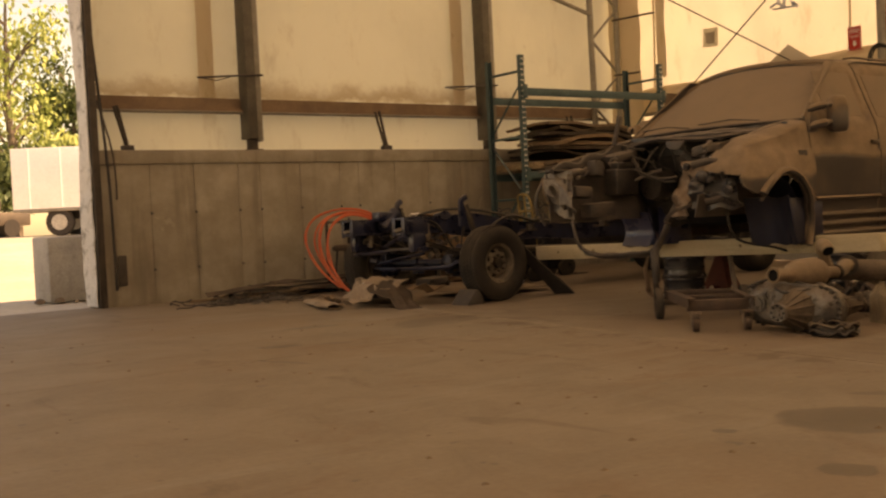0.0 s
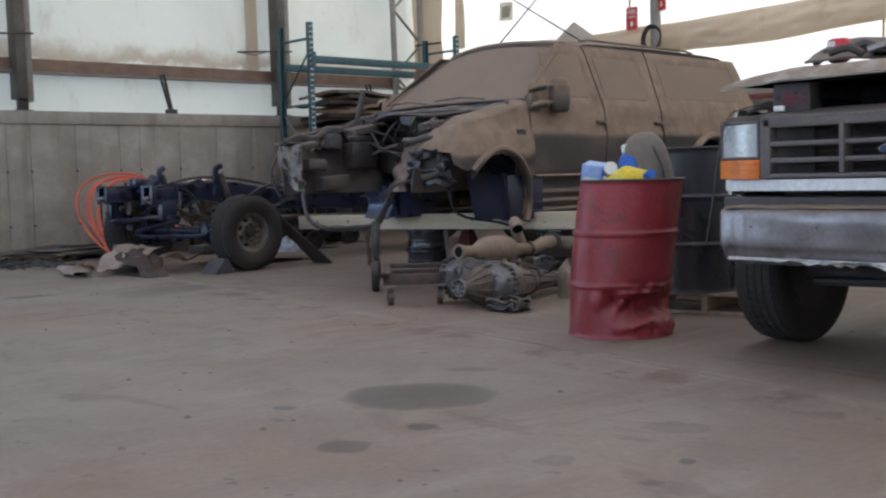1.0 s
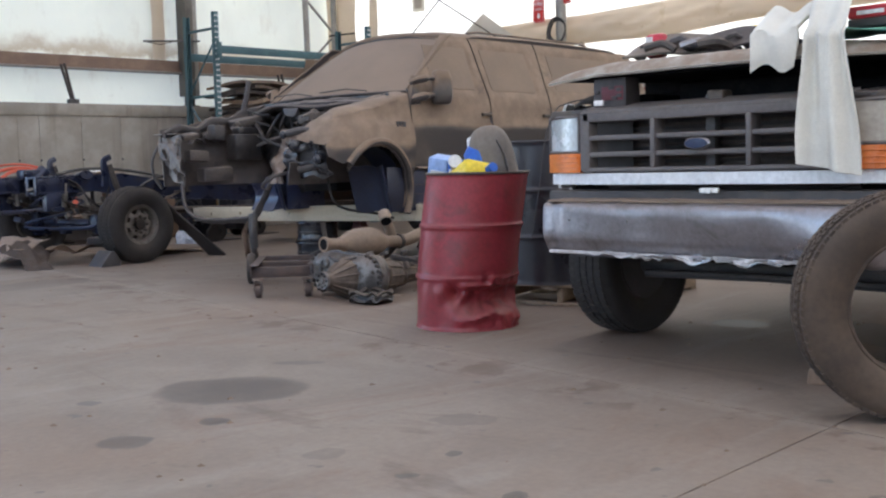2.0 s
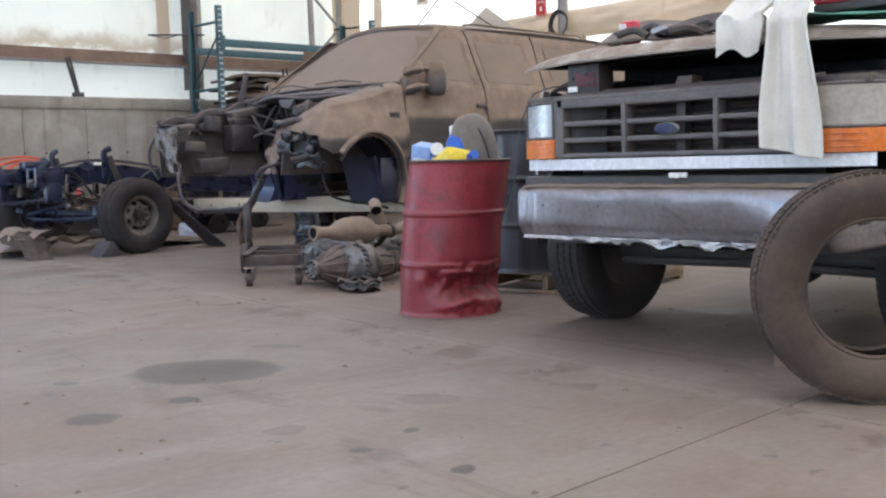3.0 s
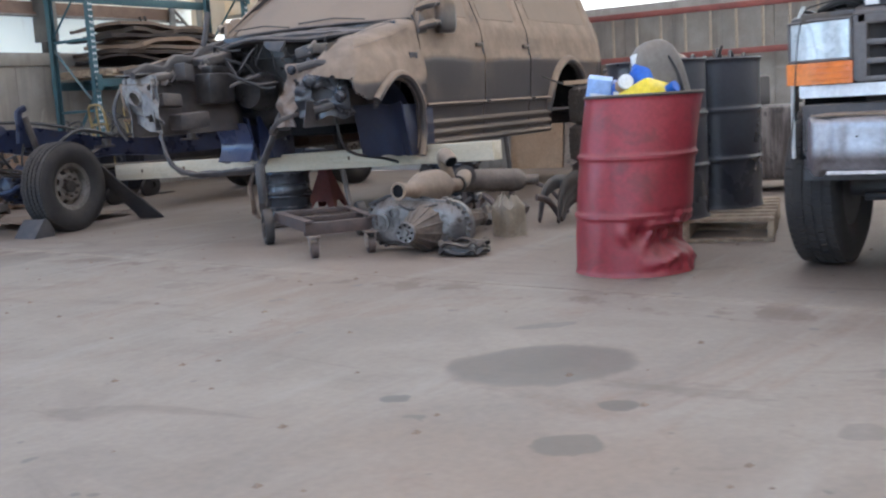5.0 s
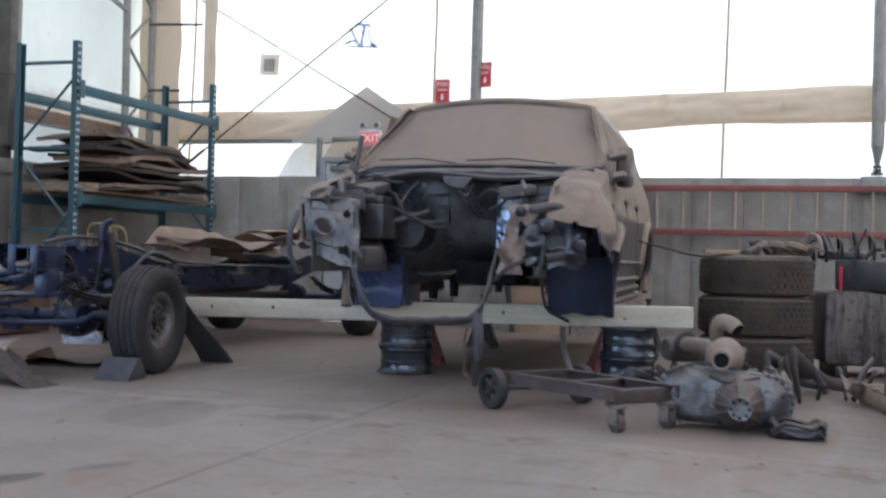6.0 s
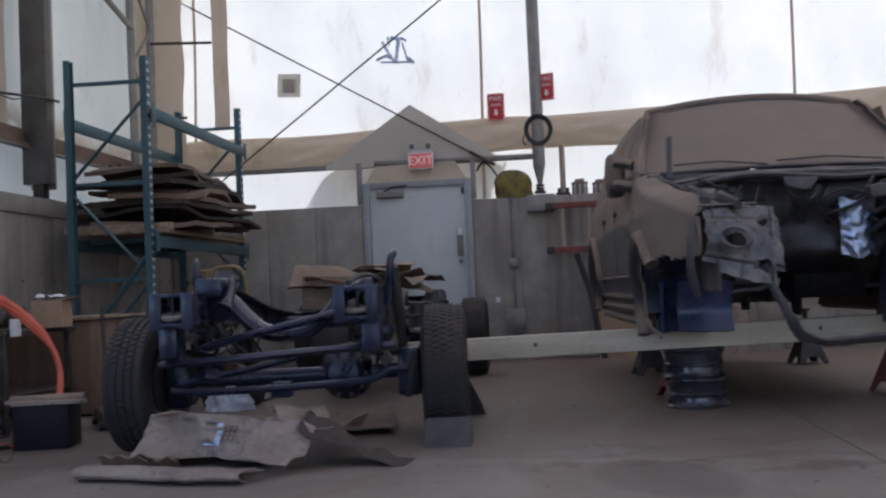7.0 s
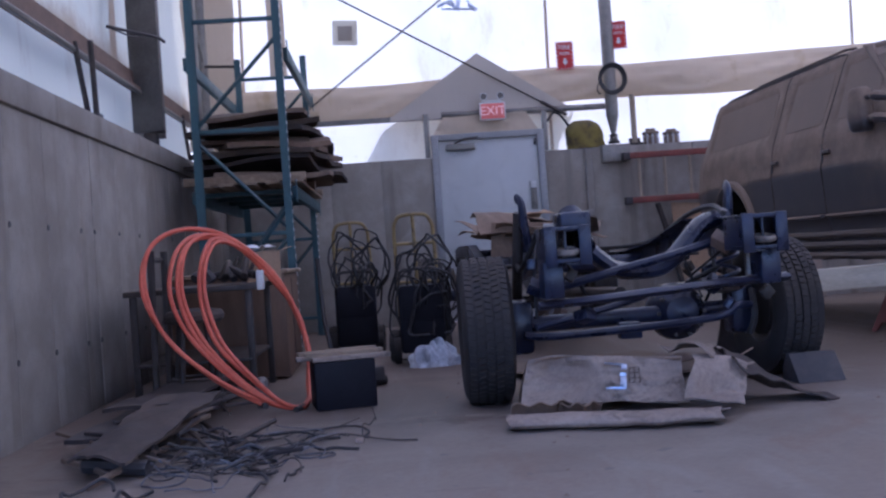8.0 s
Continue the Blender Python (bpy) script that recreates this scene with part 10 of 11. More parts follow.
def hand_truck(x, y, turn, lean, name="hand_truck"):
    e = empty(name, pose(x, y, 0, 0, 0, turn), "yellow tubular hand truck draped with black cable", "hand truck", "hand trucks by the wall")
    H = 1.14
    k = math.tan(radians(lean))
    pts = [(0, -0.155, 0.12), (k * 0.9, -0.155, 0.95), (k * 1.15, -0.135, H - 0.05), (k * 1.22, -0.08, H), (k * 1.22, 0.08, H), (k * 1.15, 0.135, H - 0.05), (k * 0.9, 0.155, 0.95), (0, 0.155, 0.12)]
    bm = bm_new()
    tube(bm, pts, 0.015, 10, smooth=3)
    part("frame", bm, M_YELLOW, e)
    for z in (0.3, 0.62, 0.92):
        bm = bm_new()
        tube(bm, [(k * z - 0.01, -0.155, z), (k * z - 0.03, 0, z), (k * z - 0.01, 0.155, z)], 0.014, 8)
        part("rung", bm, M_YELLOW, e)
    bm = bm_new()
    tube(bm, [(k * 0.62, 0.0, 0.62), (k * H - 0.01, 0.0, H)], 0.014, 8)
    part("spine", bm, M_YELLOW, e)
    bm = bm_new()
    box(bm, -0.28, 0.02, -0.2, 0.2, 0.01, 0.02, 0.002)
    part("toe_plate", bm, M_DARKSTEEL, e)
    for s in (-1, 1):
        bm = bm_new()
        lathe(bm, [(0.05, -0.035), (0.12, -0.035), (0.13, 0.0), (0.12, 0.035), (0.05, 0.035)], 22, Matrix.Translation((0.08, s * 0.20, 0.13)) @ Matrix.Rotation(radians(90), 4, "X"), True)
        part("wheel", bm, M_RUBBER, e)
    bm = bm_new()
    cyl(bm, (0.08, -0.21, 0.13), (0.08, 0.21, 0.13), 0.012, n=8)
    part("axle", bm, M_DARKSTEEL, e)
    return e


def cable_tangle(x, y, z, r, n, material, seed, name, label, h=0.5):
    rg = random.Random(seed)
    e = empty(name, pose(x, y, z), label, "cable")
    for k in range(n):
        c = Vector((rg.uniform(-0.08, 0.08), rg.uniform(-0.12, 0.12), rg.uniform(0.1, 0.8) * h))
        q = Euler((rg.uniform(-0.5, 0.5), rg.uniform(0.9, 1.6), rg.uniform(-0.6, 0.6))).to_matrix()
        rr = r * rg.uniform(0.4, 1.0)
        bm = bm_new()
        pts = []
        for a in np.linspace(0, 2 * math.pi * 0.96, 18):
            p = c + q @ Vector((rr * math.cos(a) * h / 0.5, rr * math.sin(a) * 0.8, 0.03 * math.sin(3 * a + k))) + 0.06 * noise.noise_vector(Vector((a * 1.3, k * 2.7, seed)))
            p.z = max(p.z, 0.014)
            pts.append(p)
        tube(bm, pts, rg.uniform(0.006, 0.011), 6, smooth=2)
        part("loop", bm, material, e)


hand_truck(10.42, 11.15, 175, 6)
hand_truck(9.42, 10.62, 172, 6)
cable_tangle(10.02, 11.08, 0.22, 0.22, 13, M_BLACKHOSE, 3, "welding_cable", "black welding cable looped over the hand truck", 0.75)
cable_tangle(9.02, 10.58, 0.22, 0.23, 16, M_BLACKHOSE, 4, "welding_cable", "black welding cable looped over the hand truck", 0.7)


def welder(x, y, turn):
    e = empty("welding_machine", pose(x, y, 0, 0, 0, turn), "grimy dark welding machine under looped cables", "welding machine", "welding machines")
    bm = bm_new()
    box(bm, -0.2, 0.2, -0.17, 0.17, 0.10, 0.60, 0.03)
    part("case", bm, M_BLACKBOX, e)
    bm = bm_new()
    box(bm, -0.206, -0.2, -0.15, 0.15, 0.34, 0.60, 0.004)
    part("panel", bm, M_BLACKBOX, e)
    for s in (-1, 1):
        bm = bm_new()
        cyl(bm, (0.1, s * 0.17, 0.1), (0.1, s * 0.22, 0.1), 0.10, n=18)
        part("wheel", bm, M_RUBBER, e)
    bm = bm_new()
    tube(bm, [(-0.15, -0.15, 0.66), (-0.15, -0.12, 0.72), (-0.15, 0.12, 0.72), (-0.15, 0.15, 0.66)], 0.014, 6, smooth=3)
    part("grip", bm, M_DARKSTEEL, e)


welder(10.15, 11.15, 4)
welder(9.15, 10.62, 0)


def plastic_bag():
    e = empty("plastic_bag", pose(8.95, 10.55, 0), "crumpled pale plastic bag on the slab", "bag")
    bm = bm_new()

    def fn(u, v):
        a, b = 2 * math.pi * u, math.pi * 0.5 * v
        n1 = 1 + 0.35 * noise.noise(Vector((math.cos(a) * 2.2, math.sin(a) * 2.2, v * 3)))
        return (0.14 * math.cos(a) * math.cos(b) * n1, 0.19 * math.sin(a) * math.cos(b) * n1, 0.17 * math.sin(b) * n1)

    grid(bm, fn, 36, 14)
    part("bag", bm, M_SHEET, e, sharp=25)


plastic_bag()


def desk():
    e = empty("workbench", pose(7.62, 11.66, 0), "dark steel workbench with a shelf against the wall", "workbench")
    L, D, H = 1.05, 0.80, 0.72
    bm = bm_new()
    box(bm, 0, L, 0, D, H - 0.035, H, 0.005)
    part("top", bm, M_DARKSTEEL, e)
    for x in (0.03, L - 0.07):
        for y in (0.03, D - 0.07):
            bm = bm_new()
            box(bm, x, x + 0.04, y, y + 0.04, 0, H - 0.037, 0.003)
            part("leg", bm, M_DARKSTEEL, e)
    bm = bm_new()
    box(bm, 0.02, L - 0.02, 0.05, D - 0.05, 0.25, 0.27, 0.003)
    part("shelf", bm, M_DARKSTEEL, e)
    e = empty("cabinet", pose(8.78, 11.60, 0), "brown wooden cabinet beside the workbench", "cabinet")
    bm = bm_new()
    box(bm, 0, 1.05, 0, 0.85, 0.02, 0.76, 0.006)
    part("body", bm, surf("brown_veneer", (0.13, 0.075, 0.045), (0.19, 0.115, 0.07), 2, 0.6, 0, 0.15, stretch=(5, 5, 0.7), dust=0.3), e)
    bm = bm_new()
    box(bm, -0.03, 1.08, -0.03, 0.87, 0.762, 0.79, 0.005)
    part("top", bm, M_PALLET, e)
    bm = bm_new()
    box(bm, 0.51, 0.52, -0.004, 0.003, 0.06, 0.72)
    part("door_gap", bm, M_BLACK, e)
    # open carton on the bench
    e = empty("open_carton", pose(8.36, 11.70, 0.722, 0, 0, 12), "open brown carton with white paper on the workbench", "carton")
    bm = bm_new()
    for a in ((-0.15, 0.15, -0.11, -0.105), (-0.15, 0.15, 0.105, 0.11), (-0.15, -0.145, -0.105, 0.105), (0.145, 0.15, -0.105, 0.105)):
        box(bm, a[0], a[1], a[2], a[3], 0.0, 0.20)
    box(bm, -0.144, 0.144, -0.104, 0.104, 0.001, 0.006)
    part("box", bm, M_CARD, e)
    bm = bm_new()
    slab(bm, [(-0.11, 0), (0.11, 0), (0.11, 0.10), (-0.11, 0.10)], (0.15, 0, 0.2), (0, 1, 0), (0.7, 0, -0.5), 0.004)
    part("flap", bm, M_CARD, e)
    bm = bm_new()
    slab(bm, [(-0.15, 0), (0.15, 0), (0.15, 0.09), (-0.15, 0.09)], (0, -0.11, 0.2), (1, 0, 0), (0, -0.9, 0.25), 0.004)
    part("flap", bm, M_CARD, e)
    bm = bm_new()
    g = grid(bm, lambda u, v: (-0.13 + 0.24 * u, -0.09 + 0.18 * v, 0.20 + 0.035 * noise.noise(Vector((u * 5, v * 5, 1))) + 0.03), 10, 8)
    thicken(bm, g, 0.002)
    part("paper", bm, M_WHITEMARK, e)
    # tools and tins
    e = empty("air_tool", pose(7.92, 11.85, 0.722), "dusty dark tools and hoses heaped on the workbench", "tool")
    for k in range(8):
        bm = bm_new()
        p = Vector((rnd(-0.18, 0.18), rnd(-0.12, 0.12), 0.03))
        tube(bm, [p, p + Vector((rnd(-.1, .1), rnd(-.1, .1), rnd(0.04, 0.14))), p + Vector((rnd(-.2, .2), rnd(-.15, .15), 0.02))], rnd(0.012, 0.035), 7, smooth=3)
        part("tool", bm, (M_BLACK, M_DARKSTEEL, M_BLACK, M_RUSTDARK)[k % 4], e)
    e = empty("outlet_box", pose(7.70, 11.645, 0.70), "pale switch box on the bench edge", "box")
    bm = bm_new()
    box(bm, -0.045, 0.045, -0.03, 0.01, -0.02, 0.10, 0.005)
    part("box", bm, M_WHITEPLASTIC, e)
    e = empty("stool", pose(7.36, 11.99, 0, 0, 0, 20), "low dark stool with a dusty padded seat by the workbench", "stool")
    bm = bm_new()
    lathe(bm, [(0.0, 0.0), (0.15, 0.0), (0.172, 0.02), (0.175, 0.045), (0.16, 0.07), (0.10, 0.082), (0.0, 0.085)], 30, Matrix.Translation((0, 0, 0.52)))
    part("seat", bm, M_BROWNBOARD, e)
    for k in range(4):
        a = math.pi / 4 + math.pi / 2 * k
        bm = bm_new()
        tube(bm, [(0.11 * math.cos(a), 0.11 * math.sin(a), 0.52), (0.17 * math.cos(a), 0.17 * math.sin(a), 0.0)], 0.014, 8)
        part("leg", bm, M_DARKSTEEL, e)
    bm = bm_new()
    tube(bm, [(0.145 * math.cos(a), 0.145 * math.sin(a), 0.20) for a in np.linspace(0, 2 * math.pi, 24, endpoint=False)], 0.008, 6, closed=True)
    part("foot_ring", bm, M_DARKSTEEL, e)
    e = empty("steel_stand", pose(7.2, 12.2, 0), "dark steel stand beside the workbench", "stand")
    for x in (0.0, 0.35):
        bm = bm_new()
        tube(bm, [(x, 0, 0), (x, -0.02, 0.95)], 0.02, 6)
        part("leg", bm, M_DARKSTEEL, e)
    bm = bm_new()
    tube(bm, [(0.0, 0, 0.9), (0.35, 0, 0.9)], 0.018, 6)
    part("bar", bm, M_DARKSTEEL, e)


desk()


def orange_hose():
    """One hose wound in slack turns that share their low right side and fan out above, leaning on the bench."""
    e = empty("air_hose", pose(7.1, 11.38, 0.0), "big leaning coil of orange air hose against the bench", "hose")
    rg = random.Random(12)
    # the tightest and the widest turn, relative to the base
    knots = (((0.0, 0.0, 0.016), (0.0, 0.02, 0.016)), ((0.22, -0.03, 0.03), (0.22, -0.02, 0.03)), ((0.42, -0.02, 0.11), (0.44, -0.01, 0.11)), ((0.66, 0.0, 0.27), (0.70, 0.0, 0.27)),
             ((0.78, 0.07, 0.52), (0.82, 0.07, 0.53)), ((0.68, 0.20, 0.76), (0.73, 0.19, 0.78)), ((0.46, 0.34, 0.94), (0.52, 0.42, 1.01)), ((0.22, 0.44, 0.98), (0.22, 0.62, 1.07)),
             ((0.02, 0.48, 0.88), (-0.10, 0.75, 0.97)), ((-0.06, 0.48, 0.66), (-0.24, 0.78, 0.74)), ((-0.09, 0.40, 0.42), (-0.22, 0.68, 0.47)), ((-0.08, 0.24, 0.20), (-0.15, 0.44, 0.22)), ((-0.05, 0.10, 0.06), (-0.07, 0.20, 0.06)))
    pts = []
    for f in (0.0, 0.10, 0.36, 0.46, 0.56, 0.95, 1.0):
        for a, b in knots:
            p = Vector(a).lerp(Vector(b), f + rg.uniform(-0.03, 0.03)) + Vector((rg.uniform(-0.015, 0.015), rg.uniform(-0.01, 0.01), rg.uniform(-0.012, 0.012)))
            p.z = max(p.z, 0.014)
            pts.append(p)
    bm = bm_new()
    tube(bm, pts, 0.0125, 8, smooth=6)
    part("hose", bm, M_ORANGE, e)
    for p, d in ((pts[-1], Vector((0.08, 0.03, 0.0))), (pts[0], Vector((-0.07, 0.02, 0.0)))):
        bm = bm_new()
        tube(bm, [p - d * 0.6, p, p + d], 0.018, 8)
        part("coupling", bm, M_DARKSTEEL, e)


orange_hose()


def crate():
    e = empty("battery_box", pose(7.14, 11.14, 0, 0, 0, -80), "near-black plastic box with wood scraps on top", "box")
    bm = bm_new()
    box(bm, -0.17, 0.17, -0.14, 0.14, 0.0, 0.27, 0.012)
    part("case", bm, M_BLACKBOX, e)
    for k in range(4):
        bm = bm_new()
        box(bm, -0.22, 0.22, -0.035, 0.035, -0.012, 0.012, 0.003)
        o = part("scrap_lath", bm, (M_CARDLIGHT, M_PALLET)[k % 2], e)
        o.matrix_local = pose(rnd(-0.05, 0.05), -0.10 + 0.065 * k, 0.283 + 0.022 * (k % 2), 0, 0, rnd(-14, 14))
    e = empty("can", pose(7.32, 11.62, 0), "small metal can standing on the slab", "can")
    bm = bm_new()
    lathe(bm, [(0.0, 0), (0.035, 0), (0.035, 0.16), (0.02, 0.18), (0.0, 0.18)], 16)
    part("body", bm, M_STEEL, e)
    e = empty("trolley_jack", pose(8.15, 11.15, 0, 0, 0, 30), "dark trolley jack on the slab beside the box", "jack")
    bm = bm_new()
    box(bm, -0.3, 0.25, -0.11, 0.11, 0.03, 0.13, 0.02)
    part("body", bm, M_BLACK, e)
    bm = bm_new()
    tube(bm, [(0.2, 0, 0.1), (0.28, 0.02, 0.45), (0.30, 0.03, 0.85)], 0.016, 8)
    part("handle", bm, M_DARKSTEEL, e)
    for x in (-0.25, 0.2):
        bm = bm_new()
        cyl(bm, (x, -0.13, 0.035), (x, 0.13, 0.035), 0.034, n=12)
        part("wheel", bm, M_DARKSTEEL, e)


crate()


def wire_pile():
    """Tangle of thin wire, hoops and harness on the slab by the wall."""
    e = empty("wire_pile", pose(5.72, 11.48, 0), "tangled heap of wiring harness and thin straps", "wire heap")
    rg = random.Random(8)
    for k in range(64):
        bm = bm_new()
        p = Vector((rg.gauss(-0.05, 0.26), rg.gauss(0.05, 0.18), 0.01))
        a, bend = rg.uniform(0, 6.28), rg.gauss(0, 0.45)
        pts = [p]
        for s in range(rg.choice((5, 7, 10))):
            a += bend + rg.gauss(0, 0.25)
            p = p + Vector((math.cos(a), math.sin(a), 0)) * rg.uniform(0.04, 0.09)
            p.z = max(0.006, 0.8 * pts[-1].z + rg.gauss(0.004, 0.012) * (1 if k % 4 else 2.0))
            pts.append(p)
        tube(bm, pts, rg.choice((0.003, 0.003, 0.004, 0.005, 0.007)), 5, smooth=3)
        part("wire", bm, rg.choice((M_WIRE, M_BLACKHOSE, M_BLACKHOSE, M_DARKSTEEL, M_BLACKHOSE, M_WIRE)), e)
    for k in range(5):
        bm = bm_new()
        q = Euler((rg.gauss(0, 0.2), rg.gauss(0, 0.2), rg.uniform(0, 3))).to_matrix()
        d = q @ Vector((rg.uniform(0.06, 0.14), 0, 0))
        c = Vector((rg.gauss(-0.05, 0.2), rg.gauss(0, 0.14), abs(d.z) + 0.03))
        tube(bm, [c - d, c + d], rg.uniform(0.008, 0.013), 4, ru=0.4)
        part("strap", bm, rg.choice((M_DARKMAT, M_DARKSTEEL, M_BLACK)), e)
    bm = bm_new()
    tube(bm, [(0.30, -0.20, 0.01), (0.55, -0.25, 0.012), (0.62, -0.42, 0.01), (0.42, -0.5, 0.01), (0.22, -0.46, 0.01)], 0.005, 6, smooth=5)
    part("lead", bm, M_BLACKHOSE, e)
    bm = bm_new()
    box(bm, 0.16, 0.24, -0.48, -0.445, 0.0, 0.018, 0.005)
    part("plug", bm, M_CARDLIGHT, e)


wire_pile()


def wall_mats():
    """Long dusty sheets lying along the foot of the wall."""
    for k, (x, y, w, d, z, turn, tilt) in enumerate(((7.10, 12.02, 1.5, 0.34, 0.16, -7, 2), (6.9, 12.06, 1.9, 0.40, 0.09, -5, 1), (7.3, 12.18, 1.6, 0.44, 0.035, -2, 0))):
        bm = bm_new()

        def fn(u, v, w=w, d=d, k=k):
            X, Y = (u - 0.5) * w, (v - 0.5) * d
            e2 = 0.03 * noise.noise(Vector((X * 5, Y * 5, k)))
            return (X + e2, Y + e2, 0.025 * noise.noise(Vector((X * 2, Y * 3, k * 3.0))))

        g = grid(bm, fn, 30, 8)
        thicken(bm, g, 0.02)
        ob = part("floor_mat", bm, M_DARKMAT if k != 1 else M_BLACK, None, "", sharp=30)
        ob.matrix_world = pose(x, y, z, -tilt, 0, turn)
        tagged(ob, "long dusty dark sheet lying along the wall", "mat", "sheets along the wall")
    bm = bm_new()
    g = grid(bm, lambda u, v: (5.42 + 1.10 * u + (0.10 * (v - 0.5) + 0.05 * noise.noise(Vector((v * 6, 1, 3)))) * (1 - u), 11.92 - 0.20 * u + (0.26 + 0.06 * u) * v + 0.02 * noise.noise(Vector((u * 9, v * 3, 2))), 0.085 + 0.125 * u + 0.03 * math.sin(3 * v) * (1 - u) + 0.02 * noise.noise(Vector((u * 4, v * 3, 6)))), 30, 10)
    thicken(bm, g, 0.012)
    tagged(part("brown_board", bm, M_BROWNBOARD, None, "", sharp=30), "long dusty brown board lying on the scrap along the wall", "board")
    for k in range(6):
        bm = bm_new()
        cyl(bm, (5.50 + 0.19 * k, 11.86 + 0.03 * (k % 3), 0.035), (5.58 + 0.19 * k, 12.14, 0.05), 0.034, n=8)
        tagged(part("scrap_bar", bm, (M_BLACK, M_DARKSTEEL)[k % 2], None), "dark scrap bar under the brown board", "scrap metal", "bars under the board")
    rg = random.Random(5)
    e = empty("strip_heap", pose(6.25, 11.98, 0), "heap of dark thin metal strips along the wall foot", "scrap metal")
    for k in range(26):
        bm = bm_new()
        x, y, z = rg.uniform(-0.6, 0.9), rg.uniform(-0.25, 0.25), rg.uniform(0.01, 0.10)
        l, a = rg.uniform(0.2, 0.6), rg.gauss(0, 0.3)
        d = Vector((math.cos(a), math.sin(a), rg.gauss(0, 0.06))) * l
        tube(bm, [Vector((x, y, z)) - d, Vector((x, y, z + rg.uniform(0, 0.03))), Vector((x, y, z)) + d], rg.uniform(0.006, 0.016), 5, ru=0.5)
        part("strip", bm, rg.choice((M_BLACK, M_DARKSTEEL, M_CARDDARK)), e)


wall_mats()


def floor_cardboard():
    """Flattened cartons under the chassis nose: a rolled front edge, a steep folded panel and torn flaps."""
    o = Vector((6.10, 9.85, 0.0))
    e = empty("flattened_box", Matrix.Translation(o), "flattened sun-faded carton folded on the slab, with a taped corner", "carton")
    p0, p1 = Vector((5.90, 10.33, 0.0)) - o, Vector((5.69, 9.42, 0.0)) - o
    bm = bm_new()

    def scroll(u, v):
        t = 0.3 + v * 2 * math.pi * 1.2
        r = 0.054 - 0.016 * v + 0.012 * noise.noise(Vector((u * 7, v * 3, 1)))
        c = p0.lerp(p1, u) + Vector((0.025 * math.sin(u * 7), 0, 0.045))
        return (c.x + 1.9 * r * math.cos(t) + 0.02 * noise.noise(Vector((u * 9, v * 2, 5))), c.y + 0.03 * math.sin(v * 5) + 0.05 * noise.noise(Vector((v * 4, u * 2, 8))) * abs(2 * u - 1) ** 4, max(0.004, c.z - 0.008 + (0.62 + 0.25 * noise.noise(Vector((u * 4, 2, 2)))) * r * math.sin(t)))

    g = grid(bm, scroll, 44, 26)
    thicken(bm, g, 0.005)
    part("rolled_edge", bm, M_CARDLIGHT, e)
    for k, (ya, yb, zz) in enumerate(((0.02, 0.30, 0.10), (0.24, 0.44, 0.085))):
        bm = bm_new()
        g = grid(bm, lambda u, v: (p0.x + 0.10 - 0.05 * (ya + (yb - ya) * u) + 0.08 * v + 0.012 * math.sin(9 * u), p0.y - ya - (yb - ya) * u, zz - 0.06 * v + 0.02 * math.sin(math.pi * v) + 0.010 * math.sin(17 * u + k)), 14, 6)
        thicken(bm, g, 0.006)
        part("torn_strip", bm, M_CARDMID, e)
    bm = bm_new()
    A, B, C, D = (Vector(q) - o for q in ((6.24, 10.24, 0.055), (6.05, 9.46, 0.05), (6.38, 10.17, 0.262), (6.22, 9.44, 0.25)))

    def face(u, v):
        p = A.lerp(B, u).lerp(C.lerp(D, u), v)
        bend = 0.03 * math.sin(math.pi * v) + 0.03 * abs(math.sin(4.2 * u + 1.5 * v)) + 0.08 * noise.noise(Vector((u * 2.5, v * 1.5, 4))) + 0.03 * noise.noise(Vector((u * 9, v * 6, 1))) + 0.02 * max(0, u - 0.75) * math.sin(v * 9)
        return (p.x + bend, p.y, max(0.006, p.z + 0.012 * math.sin(5 * u) * v))

    g = grid(bm, face, 44, 24)
    thicken(bm, g, 0.008)
    part("panel", bm, M_CARDLIGHT, e)
    # top flap folded back to the slab
    bm = bm_new()
    g = grid(bm, lambda u, v: (lambda q: (q[0] + 0.34 * v, q[1] + 0.03 * v, max(0.006, q[2] * (1 - v) + 0.05 * math.sin(math.pi * v) * math.sin(3 * u + 0.6))))(face(u, 1.0)), 20, 10)
    thicken(bm, g, 0.007)
    part("back_flap", bm, M_CARDMID, e)
    bm = bm_new()
    for a, b, c, d in ((0.60, 0.64, 0.25, 0.78), (0.52, 0.64, 0.22, 0.26), (0.50, 0.62, 0.76, 0.80)):
        g = grid(bm, lambda u, v: Vector(face(a + (b - a) * u, c + (d - c) * v)) + Vector((-0.006, 0, 0.012)), 3, 6)
    part("tape_mark", bm, M_FOIL, e, "shiny tape on the carton")
    bm = bm_new()
    for a in (0.655, 0.69, 0.725):
        grid(bm, lambda u, v: Vector(face(a + 0.006 * u, 0.36 + 0.34 * v)) + Vector((-0.005, 0, 0.010)), 1, 6)
    for c in (0.36, 0.47, 0.58, 0.70):
        grid(bm, lambda u, v: Vector(face(0.655 + 0.075 * u, c + 0.014 * v)) + Vector((-0.005, 0, 0.010)), 6, 1)
    part("printed_grid", bm, M_DARKMAT, e, "dark printed grid beside the tape")
    # torn right end: buckled flaps over the roll, a dark one leaning to the slab
    crumple("torn_carton", 0.40, 0.30, 0.09, pose(6.28, 9.32, 0.17, 8, -10, 20), M_CARDLIGHT, "torn sun-faded carton flap on the slab", "carton", 2.2, 0.06)
    crumple("torn_carton", 0.30, 0.26, 0.10, pose(6.03, 9.36, 0.08, 20, -34, -25), M_CARDLIGHT, "crumpled brown carton flap on the slab", "carton", 7.7, 0.07)
